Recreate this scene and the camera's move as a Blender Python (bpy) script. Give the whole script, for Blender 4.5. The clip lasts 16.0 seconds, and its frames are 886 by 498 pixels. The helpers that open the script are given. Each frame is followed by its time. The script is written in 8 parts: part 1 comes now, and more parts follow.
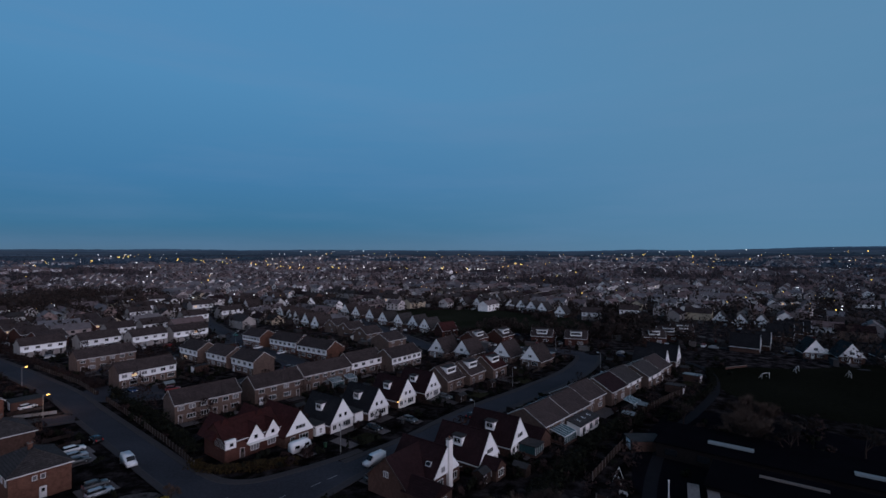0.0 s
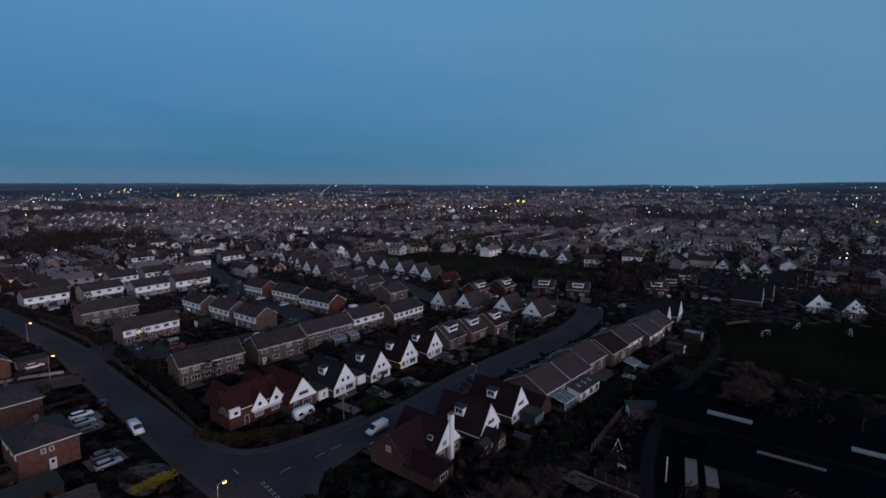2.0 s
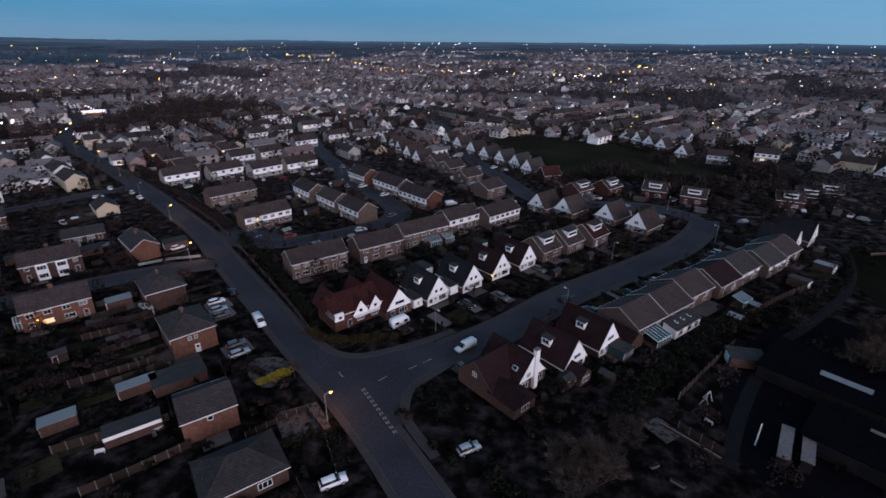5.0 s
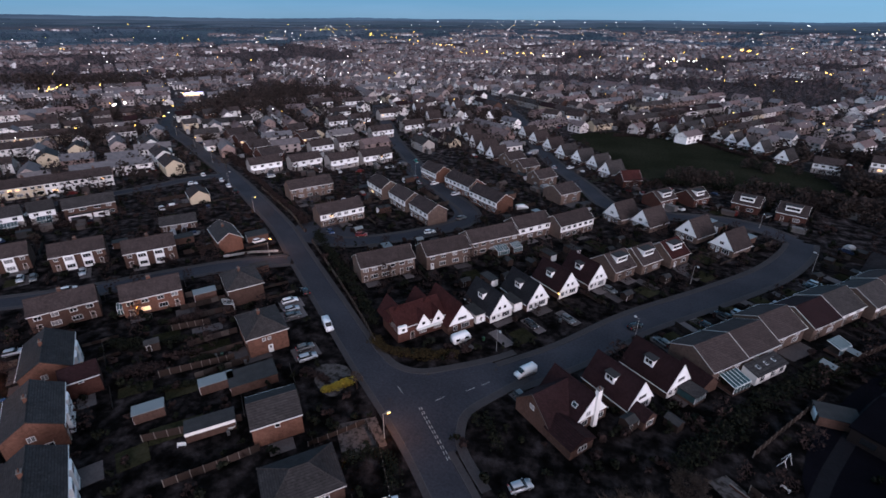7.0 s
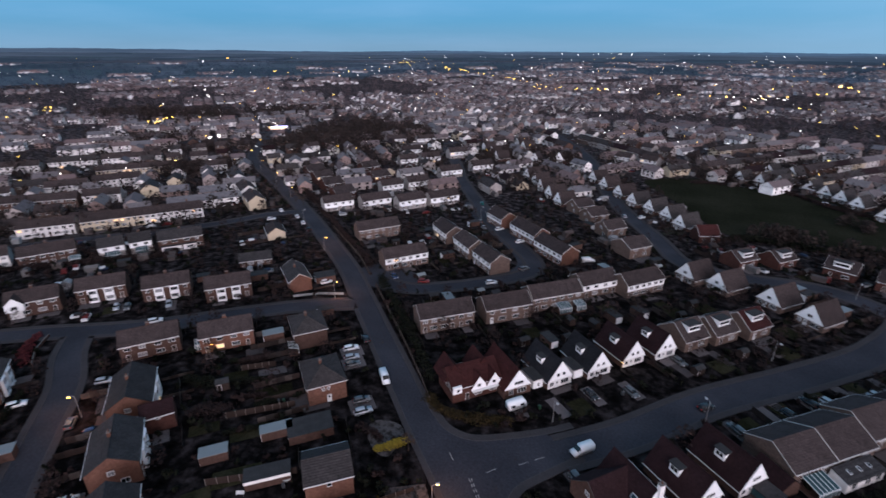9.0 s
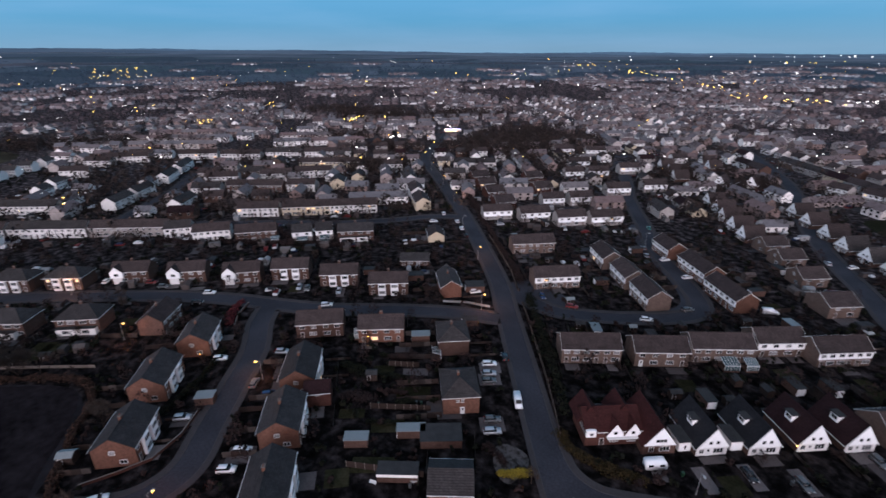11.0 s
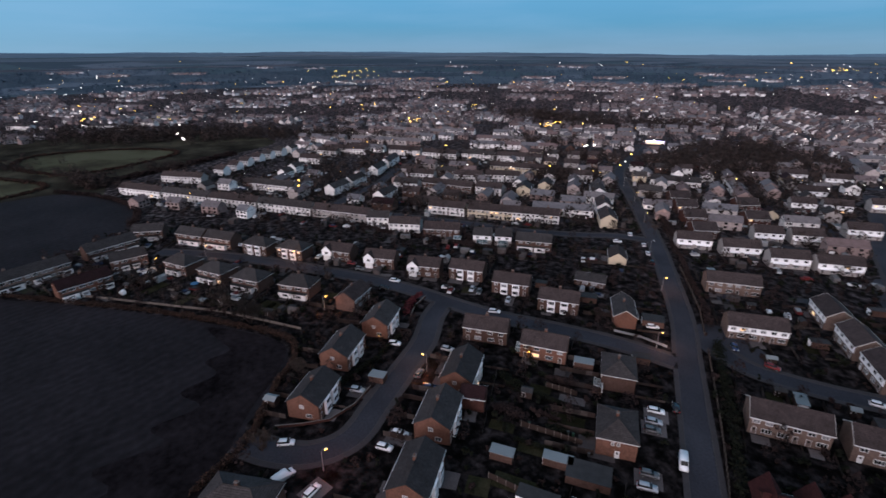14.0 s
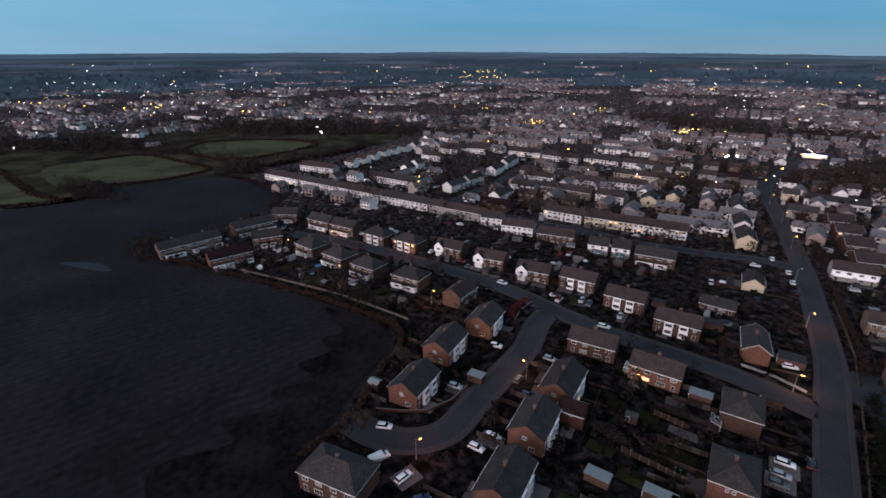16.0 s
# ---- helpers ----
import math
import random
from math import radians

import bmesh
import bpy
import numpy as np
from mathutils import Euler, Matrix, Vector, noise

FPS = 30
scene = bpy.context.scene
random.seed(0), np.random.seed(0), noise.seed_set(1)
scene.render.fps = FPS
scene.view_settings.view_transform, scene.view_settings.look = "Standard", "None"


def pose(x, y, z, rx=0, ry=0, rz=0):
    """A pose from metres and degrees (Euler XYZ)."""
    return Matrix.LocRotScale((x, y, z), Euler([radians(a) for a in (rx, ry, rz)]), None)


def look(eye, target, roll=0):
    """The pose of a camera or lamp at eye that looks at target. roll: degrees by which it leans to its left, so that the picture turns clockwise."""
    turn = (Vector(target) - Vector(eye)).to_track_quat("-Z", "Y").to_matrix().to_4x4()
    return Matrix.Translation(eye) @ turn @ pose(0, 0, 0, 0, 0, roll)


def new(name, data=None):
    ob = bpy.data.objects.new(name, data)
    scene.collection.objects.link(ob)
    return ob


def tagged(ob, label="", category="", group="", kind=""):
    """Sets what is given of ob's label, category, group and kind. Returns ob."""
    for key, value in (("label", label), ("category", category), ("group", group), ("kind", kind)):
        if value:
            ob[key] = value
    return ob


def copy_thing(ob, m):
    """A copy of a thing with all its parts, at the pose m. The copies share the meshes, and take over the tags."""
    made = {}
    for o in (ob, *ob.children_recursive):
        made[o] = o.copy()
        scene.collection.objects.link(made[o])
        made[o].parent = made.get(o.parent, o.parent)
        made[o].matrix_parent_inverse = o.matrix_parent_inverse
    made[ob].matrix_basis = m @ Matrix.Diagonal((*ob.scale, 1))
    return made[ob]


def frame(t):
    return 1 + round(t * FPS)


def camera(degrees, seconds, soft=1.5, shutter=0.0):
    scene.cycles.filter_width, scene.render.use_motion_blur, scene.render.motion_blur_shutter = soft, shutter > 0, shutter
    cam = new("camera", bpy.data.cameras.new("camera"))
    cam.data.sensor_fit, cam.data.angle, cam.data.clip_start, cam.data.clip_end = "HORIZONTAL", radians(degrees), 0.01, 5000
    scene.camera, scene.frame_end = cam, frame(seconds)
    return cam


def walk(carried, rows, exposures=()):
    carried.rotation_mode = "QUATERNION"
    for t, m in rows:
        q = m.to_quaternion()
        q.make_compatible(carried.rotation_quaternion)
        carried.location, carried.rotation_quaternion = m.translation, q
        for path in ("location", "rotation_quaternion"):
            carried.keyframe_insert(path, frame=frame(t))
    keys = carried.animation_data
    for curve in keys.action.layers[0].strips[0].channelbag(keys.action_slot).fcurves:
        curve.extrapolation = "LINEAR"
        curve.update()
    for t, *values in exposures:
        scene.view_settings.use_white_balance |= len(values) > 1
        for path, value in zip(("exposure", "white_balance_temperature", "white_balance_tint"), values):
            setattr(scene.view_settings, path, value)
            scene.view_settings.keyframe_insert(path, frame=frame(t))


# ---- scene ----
cam = camera(84.8, 16.0, soft=1.55, shutter=0.5)
METRES, EYE, TILT, LEAN, TURN = 50.0, 44.5, 0.0, 0.0, 0.0
ROWS = [
    (0.0, 0.0, 0.0, 0.0, 0.0, 0.0, -0.0),
    (0.5, -0.0004, 0.0233, 0.0374, 0.1, -0.78, -0.01),
    (1.0, -0.0006, 0.0473, 0.0735, 0.17, -2.65, 0.01),
    (1.5, -0.0013, 0.0689, 0.1115, 0.23, -5.09, -0.06),
    (2.0, -0.0009, 0.0895, 0.1508, 0.24, -7.78, -0.13),
    (2.5, -0.0011, 0.1103, 0.1885, 0.25, -10.75, -0.1),
    (3.0, -0.0032, 0.1301, 0.2275, 0.62, -13.84, -0.14),
    (3.5, -0.0029, 0.1509, 0.2665, 2.92, -16.54, -0.16),
    (4.0, -0.0027, 0.1734, 0.3047, 5.94, -19.14, -0.18),
    (4.5, -0.0037, 0.1949, 0.3445, 9.19, -21.75, -0.18),
    (7.0, -0.0201, 0.3027, 0.5397, 21.07, -25.8, -0.15),
    (7.5, -0.0235, 0.3204, 0.5792, 22.77, -24.2, -0.06),
    (8.0, -0.0264, 0.3368, 0.6169, 23.8, -23.75, -0.02),
    (8.5, -0.0294, 0.3508, 0.6565, 25.0, -22.96, 0.04),
    (9.0, -0.0331, 0.3608, 0.6938, 29.22, -22.66, 0.07),
    (11.5, -0.0372, 0.3992, 0.8273, 52.9, -22.52, 0.28),
    (12.0, -0.0386, 0.4055, 0.8433, 56.54, -22.47, 0.33),
    (12.5, -0.0398, 0.4092, 0.8586, 59.89, -22.43, 0.38),
    (13.0, -0.0412, 0.413, 0.8726, 63.15, -22.33, 0.4),
    (13.5, -0.0429, 0.4138, 0.8826, 66.95, -22.27, 0.44),
    (14.0, -0.0444, 0.4168, 0.8877, 71.1, -22.21, 0.48),
    (14.5, -0.0467, 0.4189, 0.8903, 75.16, -22.15, 0.45),
    (15.0, -0.0483, 0.4205, 0.8929, 78.85, -22.14, 0.45),
    (15.5, -0.049, 0.4209, 0.8957, 82.09, -22.11, 0.48),
    (16.0, -0.0498, 0.4206, 0.8966, 85.17, -22.07, 0.47),
]
EXPOSURES = [(0.0, -0.57, 5500, 15), (2.0, -0.46, 5620, 15), (3.0, -0.27, 5680, 16), (4.0, -0.05, 5720, 16), (7.0, 0.65, 5900, 16), (9.0, 0.68, 5960, 16), (12.0, 0.65, 5960, 15), (16.0, 0.55, 6340, 15)]
walk(cam, [(t, pose(0, 0, EYE, TILT, LEAN, TURN) @ pose(METRES * x, METRES * y, METRES * z, 90 + pitch, roll, yaw)) for t, x, y, z, yaw, pitch, roll in ROWS], EXPOSURES)

# ---- world and sun: dusk, the afterglow lies behind the start of the flight ----
SKY_GAIN = 1.0


def make_world():
    w = bpy.data.worlds.new("dusk_sky")
    w.use_nodes = True
    scene.world = w
    nt = w.node_tree
    nt.nodes.clear()
    n, l = nt.nodes.new, nt.links.new
    co = n("ShaderNodeTexCoord")
    sep = n("ShaderNodeSeparateXYZ")
    l(co.outputs["Generated"], sep.inputs[0])
    ramp = n("ShaderNodeValToRGB")
    l(sep.outputs["Z"], ramp.inputs[0])
    e = ramp.color_ramp.elements
    e[0].position, e[0].color = 0.0, (0.13, 0.235, 0.31, 1)
    e[1].position, e[1].color = 1.0, (0.022, 0.034, 0.085, 1)
    for p, c in ((0.045, (0.083, 0.24, 0.358, 1)), (0.13, (0.1, 0.285, 0.455, 1)), (0.3, (0.142, 0.365, 0.555, 1)), (0.49, (0.15, 0.37, 0.57, 1)), (0.62, (0.03, 0.055, 0.125, 1))):
        el = e.new(p)
        el.color = c
    # paler towards the west and the east ends of the sky, deeper blue between
    dot = n("ShaderNodeVectorMath")
    dot.operation = "DOT_PRODUCT"
    l(co.outputs["Generated"], dot.inputs[0])
    dot.inputs[1].default_value = Vector((-0.766, 0.643, 0.0)).normalized()
    mr = n("ShaderNodeMapRange")
    mr.interpolation_type = "SMOOTHSTEP"
    l(dot.outputs["Value"], mr.inputs["Value"])
    mr.inputs["From Min"].default_value, mr.inputs["From Max"].default_value = 0.98, 0.0
    mr.inputs["To Min"].default_value, mr.inputs["To Max"].default_value = 0.0, 0.75
    mix = n("ShaderNodeMix")
    mix.data_type = "RGBA"
    l(mr.outputs[0], mix.inputs["Factor"])
    l(ramp.outputs[0], mix.inputs["A"])
    mix.inputs["B"].default_value = (0.185, 0.355, 0.47, 1)
    # thin streaks of high cloud
    mp = n("ShaderNodeMapping")
    mp.inputs["Scale"].default_value = (1.6, 1.6, 13.0)
    mp.inputs["Rotation"].default_value = (0.05, 0.03, 0.6)
    l(co.outputs["Generated"], mp.inputs[0])
    ns = n("ShaderNodeTexNoise")
    ns.inputs["Scale"].default_value, ns.inputs["Detail"].default_value, ns.inputs["Roughness"].default_value = 1.4, 6, 0.55
    l(mp.outputs[0], ns.inputs["Vector"])
    cr = n("ShaderNodeMapRange")
    l(ns.outputs[0], cr.inputs["Value"])
    cr.inputs["From Min"].default_value, cr.inputs["From Max"].default_value = 0.45, 0.8
    cr.inputs["To Min"].default_value, cr.inputs["To Max"].default_value = 0.0, 0.25
    cl = n("ShaderNodeMix")
    cl.data_type = "RGBA"
    l(cr.outputs[0], cl.inputs["Factor"])
    l(mix.outputs["Result"], cl.inputs["A"])
    cl.inputs["B"].default_value = (0.24, 0.37, 0.52, 1)
    # the afterglow behind the start of the flight
    gd = n("ShaderNodeVectorMath")
    gd.operation = "DOT_PRODUCT"
    l(co.outputs["Generated"], gd.inputs[0])
    gd.inputs[1].default_value = Vector((0.62, -0.78, 0.12)).normalized()
    gm = n("ShaderNodeMapRange")
    gm.interpolation_type = "SMOOTHSTEP"
    l(gd.outputs["Value"], gm.inputs["Value"])
    gm.inputs["From Min"].default_value, gm.inputs["From Max"].default_value = 0.05, 1.0
    gl = n("ShaderNodeMix")
    gl.data_type = "RGBA"
    l(gm.outputs[0], gl.inputs["Factor"])
    l(cl.outputs["Result"], gl.inputs["A"])
    gl.inputs["B"].default_value = (0.9, 0.74, 0.71, 1)
    bg = n("ShaderNodeBackground")
    l(gl.outputs["Result"], bg.inputs["Color"])
    bg.inputs["Strength"].default_value = SKY_GAIN
    out = n("ShaderNodeOutputWorld")
    l(bg.outputs[0], out.inputs["Surface"])


make_world()
sun_data = bpy.data.lights.new("afterglow_sun", "SUN")
sun_data.energy, sun_data.angle, sun_data.color = 1.9, radians(40), (1.0, 0.92, 0.95)
sun = new("afterglow_sun", sun_data)
sun.matrix_world = look((112, -142, 32), (0, 0, 0))


# ---- materials ----
def material(name, colour, rough=0.85, vary=0.25, grain=3.0, stain=0.25, metal=0.0, bump=0.0, spread=0.0, tint=None, coord="Object"):
    """A painted or weathered surface: grain and stains at two scales, and a spread of tone from thing to thing."""
    m = bpy.data.materials.new(name)
    m.use_nodes = True
    nt = m.node_tree
    n, l = nt.nodes.new, nt.links.new
    b = nt.nodes["Principled BSDF"]
    b.inputs["Roughness"].default_value, b.inputs["Metallic"].default_value = rough, metal
    b.inputs["Specular IOR Level"].default_value = 0.0 if rough > 0.95 else 0.06 if rough > 0.62 else 0.4
    co = n("ShaderNodeTexCoord")
    src = co.outputs[coord]
    fine, broad = n("ShaderNodeTexNoise"), n("ShaderNodeTexNoise")
    for node, s, d in ((fine, grain, 5), (broad, stain, 4)):
        l(src, node.inputs["Vector"])
        node.inputs["Scale"].default_value, node.inputs["Detail"].default_value = s, d
    add = n("ShaderNodeMath")
    l(fine.outputs[0], add.inputs[0])
    l(broad.outputs[0], add.inputs[1])
    mr = n("ShaderNodeMapRange")
    l(add.outputs[0], mr.inputs["Value"])
    mr.inputs["From Min"].default_value, mr.inputs["From Max"].default_value = 0.7, 1.3
    mr.inputs["To Min"].default_value, mr.inputs["To Max"].default_value = 1 - vary, 1 + vary
    val = mr.outputs[0]
    if spread:
        oi = n("ShaderNodeObjectInfo")
        ms = n("ShaderNodeMapRange")
        l(oi.outputs["Random"], ms.inputs["Value"])
        ms.inputs["To Min"].default_value, ms.inputs["To Max"].default_value = 1 - spread, 1 + spread
        mm = n("ShaderNodeMath")
        mm.operation = "MULTIPLY"
        l(val, mm.inputs[0])
        l(ms.outputs[0], mm.inputs[1])
        val = mm.outputs[0]
    base = n("ShaderNodeMix")
    base.data_type = "RGBA"
    base.inputs["A"].default_value = (*colour, 1)
    base.inputs["B"].default_value = (*(tint or [c * 0.8 for c in colour]), 1)
    l(broad.outputs[0], base.inputs["Factor"])
    sc = n("ShaderNodeVectorMath")
    sc.operation = "SCALE"
    l(base.outputs["Result"], sc.inputs[0])
    l(val, sc.inputs["Scale"])
    l(sc.outputs[0], b.inputs["Base Color"])
    if bump:
        bp = n("ShaderNodeBump")
        bp.inputs["Strength"].default_value, bp.inputs["Distance"].default_value = bump, 0.05
        l(fine.outputs[0], bp.inputs["Height"])
        l(bp.outputs[0], b.inputs["Normal"])
    return m


def coursed(name, colour, mortar, w, h, rough=0.85, squash=(1, 1), spread=0.15, stain=0.35, bump=0.4, patch=0.3):
    """Bricks or roof tiles in courses, with stains and a spread of tone; the course runs along the thing's x."""
    m = material(name, colour, rough, patch, 2.0, stain, spread=spread)
    nt = m.node_tree
    n, l = nt.nodes.new, nt.links.new
    b = nt.nodes["Principled BSDF"]
    co = n("ShaderNodeTexCoord")
    sep, com = n("ShaderNodeSeparateXYZ"), n("ShaderNodeCombineXYZ")
    l(co.outputs["Object"], sep.inputs[0])
    ad = n("ShaderNodeMath")
    l(sep.outputs["X"], ad.inputs[0])
    l(sep.outputs["Y"], ad.inputs[1])
    l(ad.outputs[0], com.inputs["X"])
    l(sep.outputs["Z"], com.inputs["Y"])
    br = n("ShaderNodeTexBrick")
    l(com.outputs[0], br.inputs["Vector"])
    br.inputs["Scale"].default_value = 1.0
    br.inputs["Brick Width"].default_value, br.inputs["Row Height"].default_value = w, h
    br.inputs["Mortar Size"].default_value = h * 0.12
    br.inputs["Color1"].default_value = (1, 1, 1, 1)
    br.inputs["Color2"].default_value = (0.72, 0.72, 0.72, 1)
    br.inputs["Mortar"].default_value = (mortar, mortar, mortar, 1)
    old = b.inputs["Base Color"].links[0].from_socket
    mu = n("ShaderNodeMix")
    mu.data_type, mu.blend_type = "RGBA", "MULTIPLY"
    mu.inputs["Factor"].default_value = 1.0
    l(old, mu.inputs["A"])
    l(br.outputs["Color"], mu.inputs["B"])
    l(mu.outputs["Result"], b.inputs["Base Color"])
    bp = n("ShaderNodeBump")
    bp.inputs["Strength"].default_value, bp.inputs["Distance"].default_value = bump, 0.03
    l(br.outputs["Fac"], bp.inputs["Height"])
    bp.invert = True
    l(bp.outputs[0], b.inputs["Normal"])
    return m


def glow(name, colour, strength):
    m = bpy.data.materials.new(name)
    m.use_nodes = True
    b = m.node_tree.nodes["Principled BSDF"]
    b.inputs["Base Color"].default_value = (*colour, 1)
    b.inputs["Emission Color"].default_value = (*colour, 1)
    b.inputs["Emission Strength"].default_value = strength
    return m


def island(name, ramp, rough=0.85):
    """A surface of which each loose piece takes its own tone from a ramp."""
    m = bpy.data.materials.new(name)
    m.use_nodes = True
    nt = m.node_tree
    n, l = nt.nodes.new, nt.links.new
    b = nt.nodes["Principled BSDF"]
    b.inputs["Roughness"].default_value = rough
    b.inputs["Specular IOR Level"].default_value = 0.03
    g = n("ShaderNodeNewGeometry")
    cr = n("ShaderNodeValToRGB")
    cr.color_ramp.interpolation = "CONSTANT"
    l(g.outputs["Random Per Island"], cr.inputs[0])
    e = cr.color_ramp.elements
    while len(e) < len(ramp):
        e.new(0.5)
    for i, c in enumerate(ramp):
        e[i].position, e[i].color = i / len(ramp), (*c, 1)
    ns = n("ShaderNodeTexNoise")
    ns.inputs["Scale"].default_value = 0.6
    co = n("ShaderNodeTexCoord")
    l(co.outputs["Object"], ns.inputs["Vector"])
    mr = n("ShaderNodeMapRange")
    l(ns.outputs[0], mr.inputs["Value"])
    mr.inputs["To Min"].default_value, mr.inputs["To Max"].default_value = 0.55, 1.35
    sc = n("ShaderNodeVectorMath")
    sc.operation = "SCALE"
    l(cr.outputs[0], sc.inputs[0])
    l(mr.outputs[0], sc.inputs["Scale"])
    l(sc.outputs[0], b.inputs["Base Color"])
    return m


BRICK = {
    "orange": coursed("orange_brick", (0.1403, 0.07055, 0.051), 0.75, 0.235, 0.085),
    "brown": coursed("brown_brick", (0.0897, 0.05328, 0.0432), 0.8, 0.235, 0.085),
    "red": coursed("red_brick", (0.0782, 0.03536, 0.02856), 0.75, 0.235, 0.085),
    "buff": coursed("buff_brick", (0.136, 0.0961, 0.081), 0.85, 0.235, 0.085),
    "cream": material("cream_render", (0.5, 0.42, 0.31), 0.9, 0.12, 4, 0.5, spread=0.08),
    "white": material("white_render", (0.7, 0.68, 0.67), 0.85, 0.12, 4, 0.5, spread=0.08),
    "grey": material("pebbledash", (0.28, 0.255, 0.245), 0.95, 0.2, 12, 0.6, bump=0.3, spread=0.15),
}
ROOF = {
    "brown": coursed("brown_roof_tiles", (0.056, 0.0425, 0.0415), 0.45, 0.33, 0.22, 0.8, patch=0.35),
    "grey": coursed("grey_roof_tiles", (0.054, 0.0475, 0.0475), 0.45, 0.33, 0.22, 0.8, patch=0.35),
    "dark": coursed("dark_roof_tiles", (0.019, 0.019, 0.022), 0.5, 0.33, 0.22, 0.75, patch=0.35),
    "maroon": coursed("maroon_roof_tiles", (0.02448, 0.01224, 0.01368), 0.5, 0.33, 0.22, 0.8, patch=0.35),
    "red": coursed("red_roof_tiles", (0.0464, 0.0162, 0.0156), 0.5, 0.27, 0.2, 0.8, patch=0.35),
    "slate": coursed("slate_roof_tiles", (0.045, 0.041, 0.042), 0.5, 0.3, 0.22, 0.75, patch=0.35),
    "felt": material("flat_roof_felt", (0.035, 0.035, 0.0364), 0.9, 0.3, 6, 0.5, bump=0.2),
    "pale": material("pale_roof_sheet", (0.15, 0.17, 0.178), 0.6, 0.15, 5, 0.4),
}
WHITE = material("white_boarding", (0.8, 0.8, 0.81), 0.6, 0.1, 6, 0.6, spread=0.05)
VERGE = material("weathered_verge_boards", (0.5, 0.48, 0.465), 0.7, 0.15, 5, 0.5, spread=0.25)
UPVC = material("white_upvc", (0.6, 0.6, 0.6), 0.4, 0.06, 3, 0.5)
GREY_PAINT = material("grey_paint", (0.2, 0.21, 0.22), 0.6, 0.15, 4, 0.5, spread=0.2)
GLASS = material("dark_window_glass", (0.012, 0.014, 0.017), 0.08, 0.1, 1, 0.3)
GLASS.node_tree.nodes["Principled BSDF"].inputs["Specular IOR Level"].default_value = 0.5
NET = material("curtained_window", (0.13, 0.13, 0.14), 0.35, 0.3, 2.5, 0.8, spread=0.4)
WARM = glow("lit_window", (1.0, 0.62, 0.28), 0.75)
DOOR = material("door_paint", (0.084, 0.063, 0.056), 0.5, 0.2, 3, 0.5, spread=0.6)
WOOD = material("fence_boards", (0.03, 0.021, 0.018), 0.9, 0.3, 3, 0.4, spread=0.2)
POST = material("concrete_post", (0.135, 0.12, 0.112), 0.9, 0.2, 6, 0.5)
ASPHALT = material("asphalt", (0.0232, 0.0242, 0.0305), 0.9, 0.3, 2, 0.06, tint=(0.034, 0.034, 0.041), bump=0.1)
PAVING = material("pavement_slabs", (0.042, 0.038, 0.04), 0.9, 0.2, 3, 0.2)
KERB = material("kerb_concrete", (0.051, 0.0492, 0.051), 0.9, 0.2, 2, 0.4)
PAINT = material("road_paint", (0.225, 0.225, 0.225), 0.7, 0.6, 4, 1.5)


def mottled(name, stops, scale):
    """Garden ground: beds, trodden earth, wet grass and slabs, in patches of a few metres."""
    m = material(name, (0.02, 0.017, 0.013), 1.0, 0.2, 0.6, 0.04)
    nt = m.node_tree
    n, l = nt.nodes.new, nt.links.new
    co = n("ShaderNodeTexCoord")
    ns = n("ShaderNodeTexNoise")
    ns.inputs["Scale"].default_value, ns.inputs["Detail"].default_value, ns.inputs["Roughness"].default_value = scale, 8, 0.62
    l(co.outputs["Object"], ns.inputs["Vector"])
    cr = n("ShaderNodeValToRGB")
    l(ns.outputs[0], cr.inputs[0])
    e = cr.color_ramp.elements
    e[0].position, e[0].color = stops[0][0], (*stops[0][1], 1)
    e[1].position, e[1].color = stops[-1][0], (*stops[-1][1], 1)
    for q, c in stops[1:-1]:
        e.new(q).color = (*c, 1)
    l(cr.outputs[0], nt.nodes["Principled BSDF"].inputs["Base Color"])
    return m


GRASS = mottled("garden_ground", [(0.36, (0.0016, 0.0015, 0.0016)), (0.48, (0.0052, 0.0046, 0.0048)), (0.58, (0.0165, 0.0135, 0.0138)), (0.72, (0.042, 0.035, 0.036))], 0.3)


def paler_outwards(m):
    """Scales base colour up with distance, a haze lift over the outer streets' ground."""
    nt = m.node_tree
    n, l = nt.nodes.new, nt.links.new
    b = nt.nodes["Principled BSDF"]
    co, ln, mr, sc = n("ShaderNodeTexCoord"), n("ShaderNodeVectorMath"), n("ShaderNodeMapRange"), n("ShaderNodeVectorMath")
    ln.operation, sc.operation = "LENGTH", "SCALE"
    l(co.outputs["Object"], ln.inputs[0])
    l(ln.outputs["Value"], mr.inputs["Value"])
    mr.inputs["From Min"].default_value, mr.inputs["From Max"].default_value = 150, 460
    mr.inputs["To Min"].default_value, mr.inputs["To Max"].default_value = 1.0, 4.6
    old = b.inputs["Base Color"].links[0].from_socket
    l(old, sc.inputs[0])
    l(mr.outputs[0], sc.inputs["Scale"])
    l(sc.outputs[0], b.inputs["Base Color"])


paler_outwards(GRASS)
LAWN = material("garden_lawn", (0.014, 0.016, 0.008), 1.0, 0.5, 1.5, 0.25, tint=(0.022, 0.018, 0.012), spread=0.3)
PARK = material("park_grass", (0.0108, 0.0135, 0.0078), 1.0, 0.5, 0.8, 0.03, tint=(0.017, 0.0155, 0.0115))
SOIL = material("ploughed_soil", (0.0074, 0.0062, 0.0075), 0.9, 0.45, 0.4, 0.025, tint=(0.0146, 0.0122, 0.0142), bump=0.3)
WET_SOIL = material("wet_rutted_soil", (0.0068, 0.0058, 0.0068), 1.0, 0.6, 0.5, 0.06, tint=(0.0132, 0.0108, 0.0123), bump=0.4)


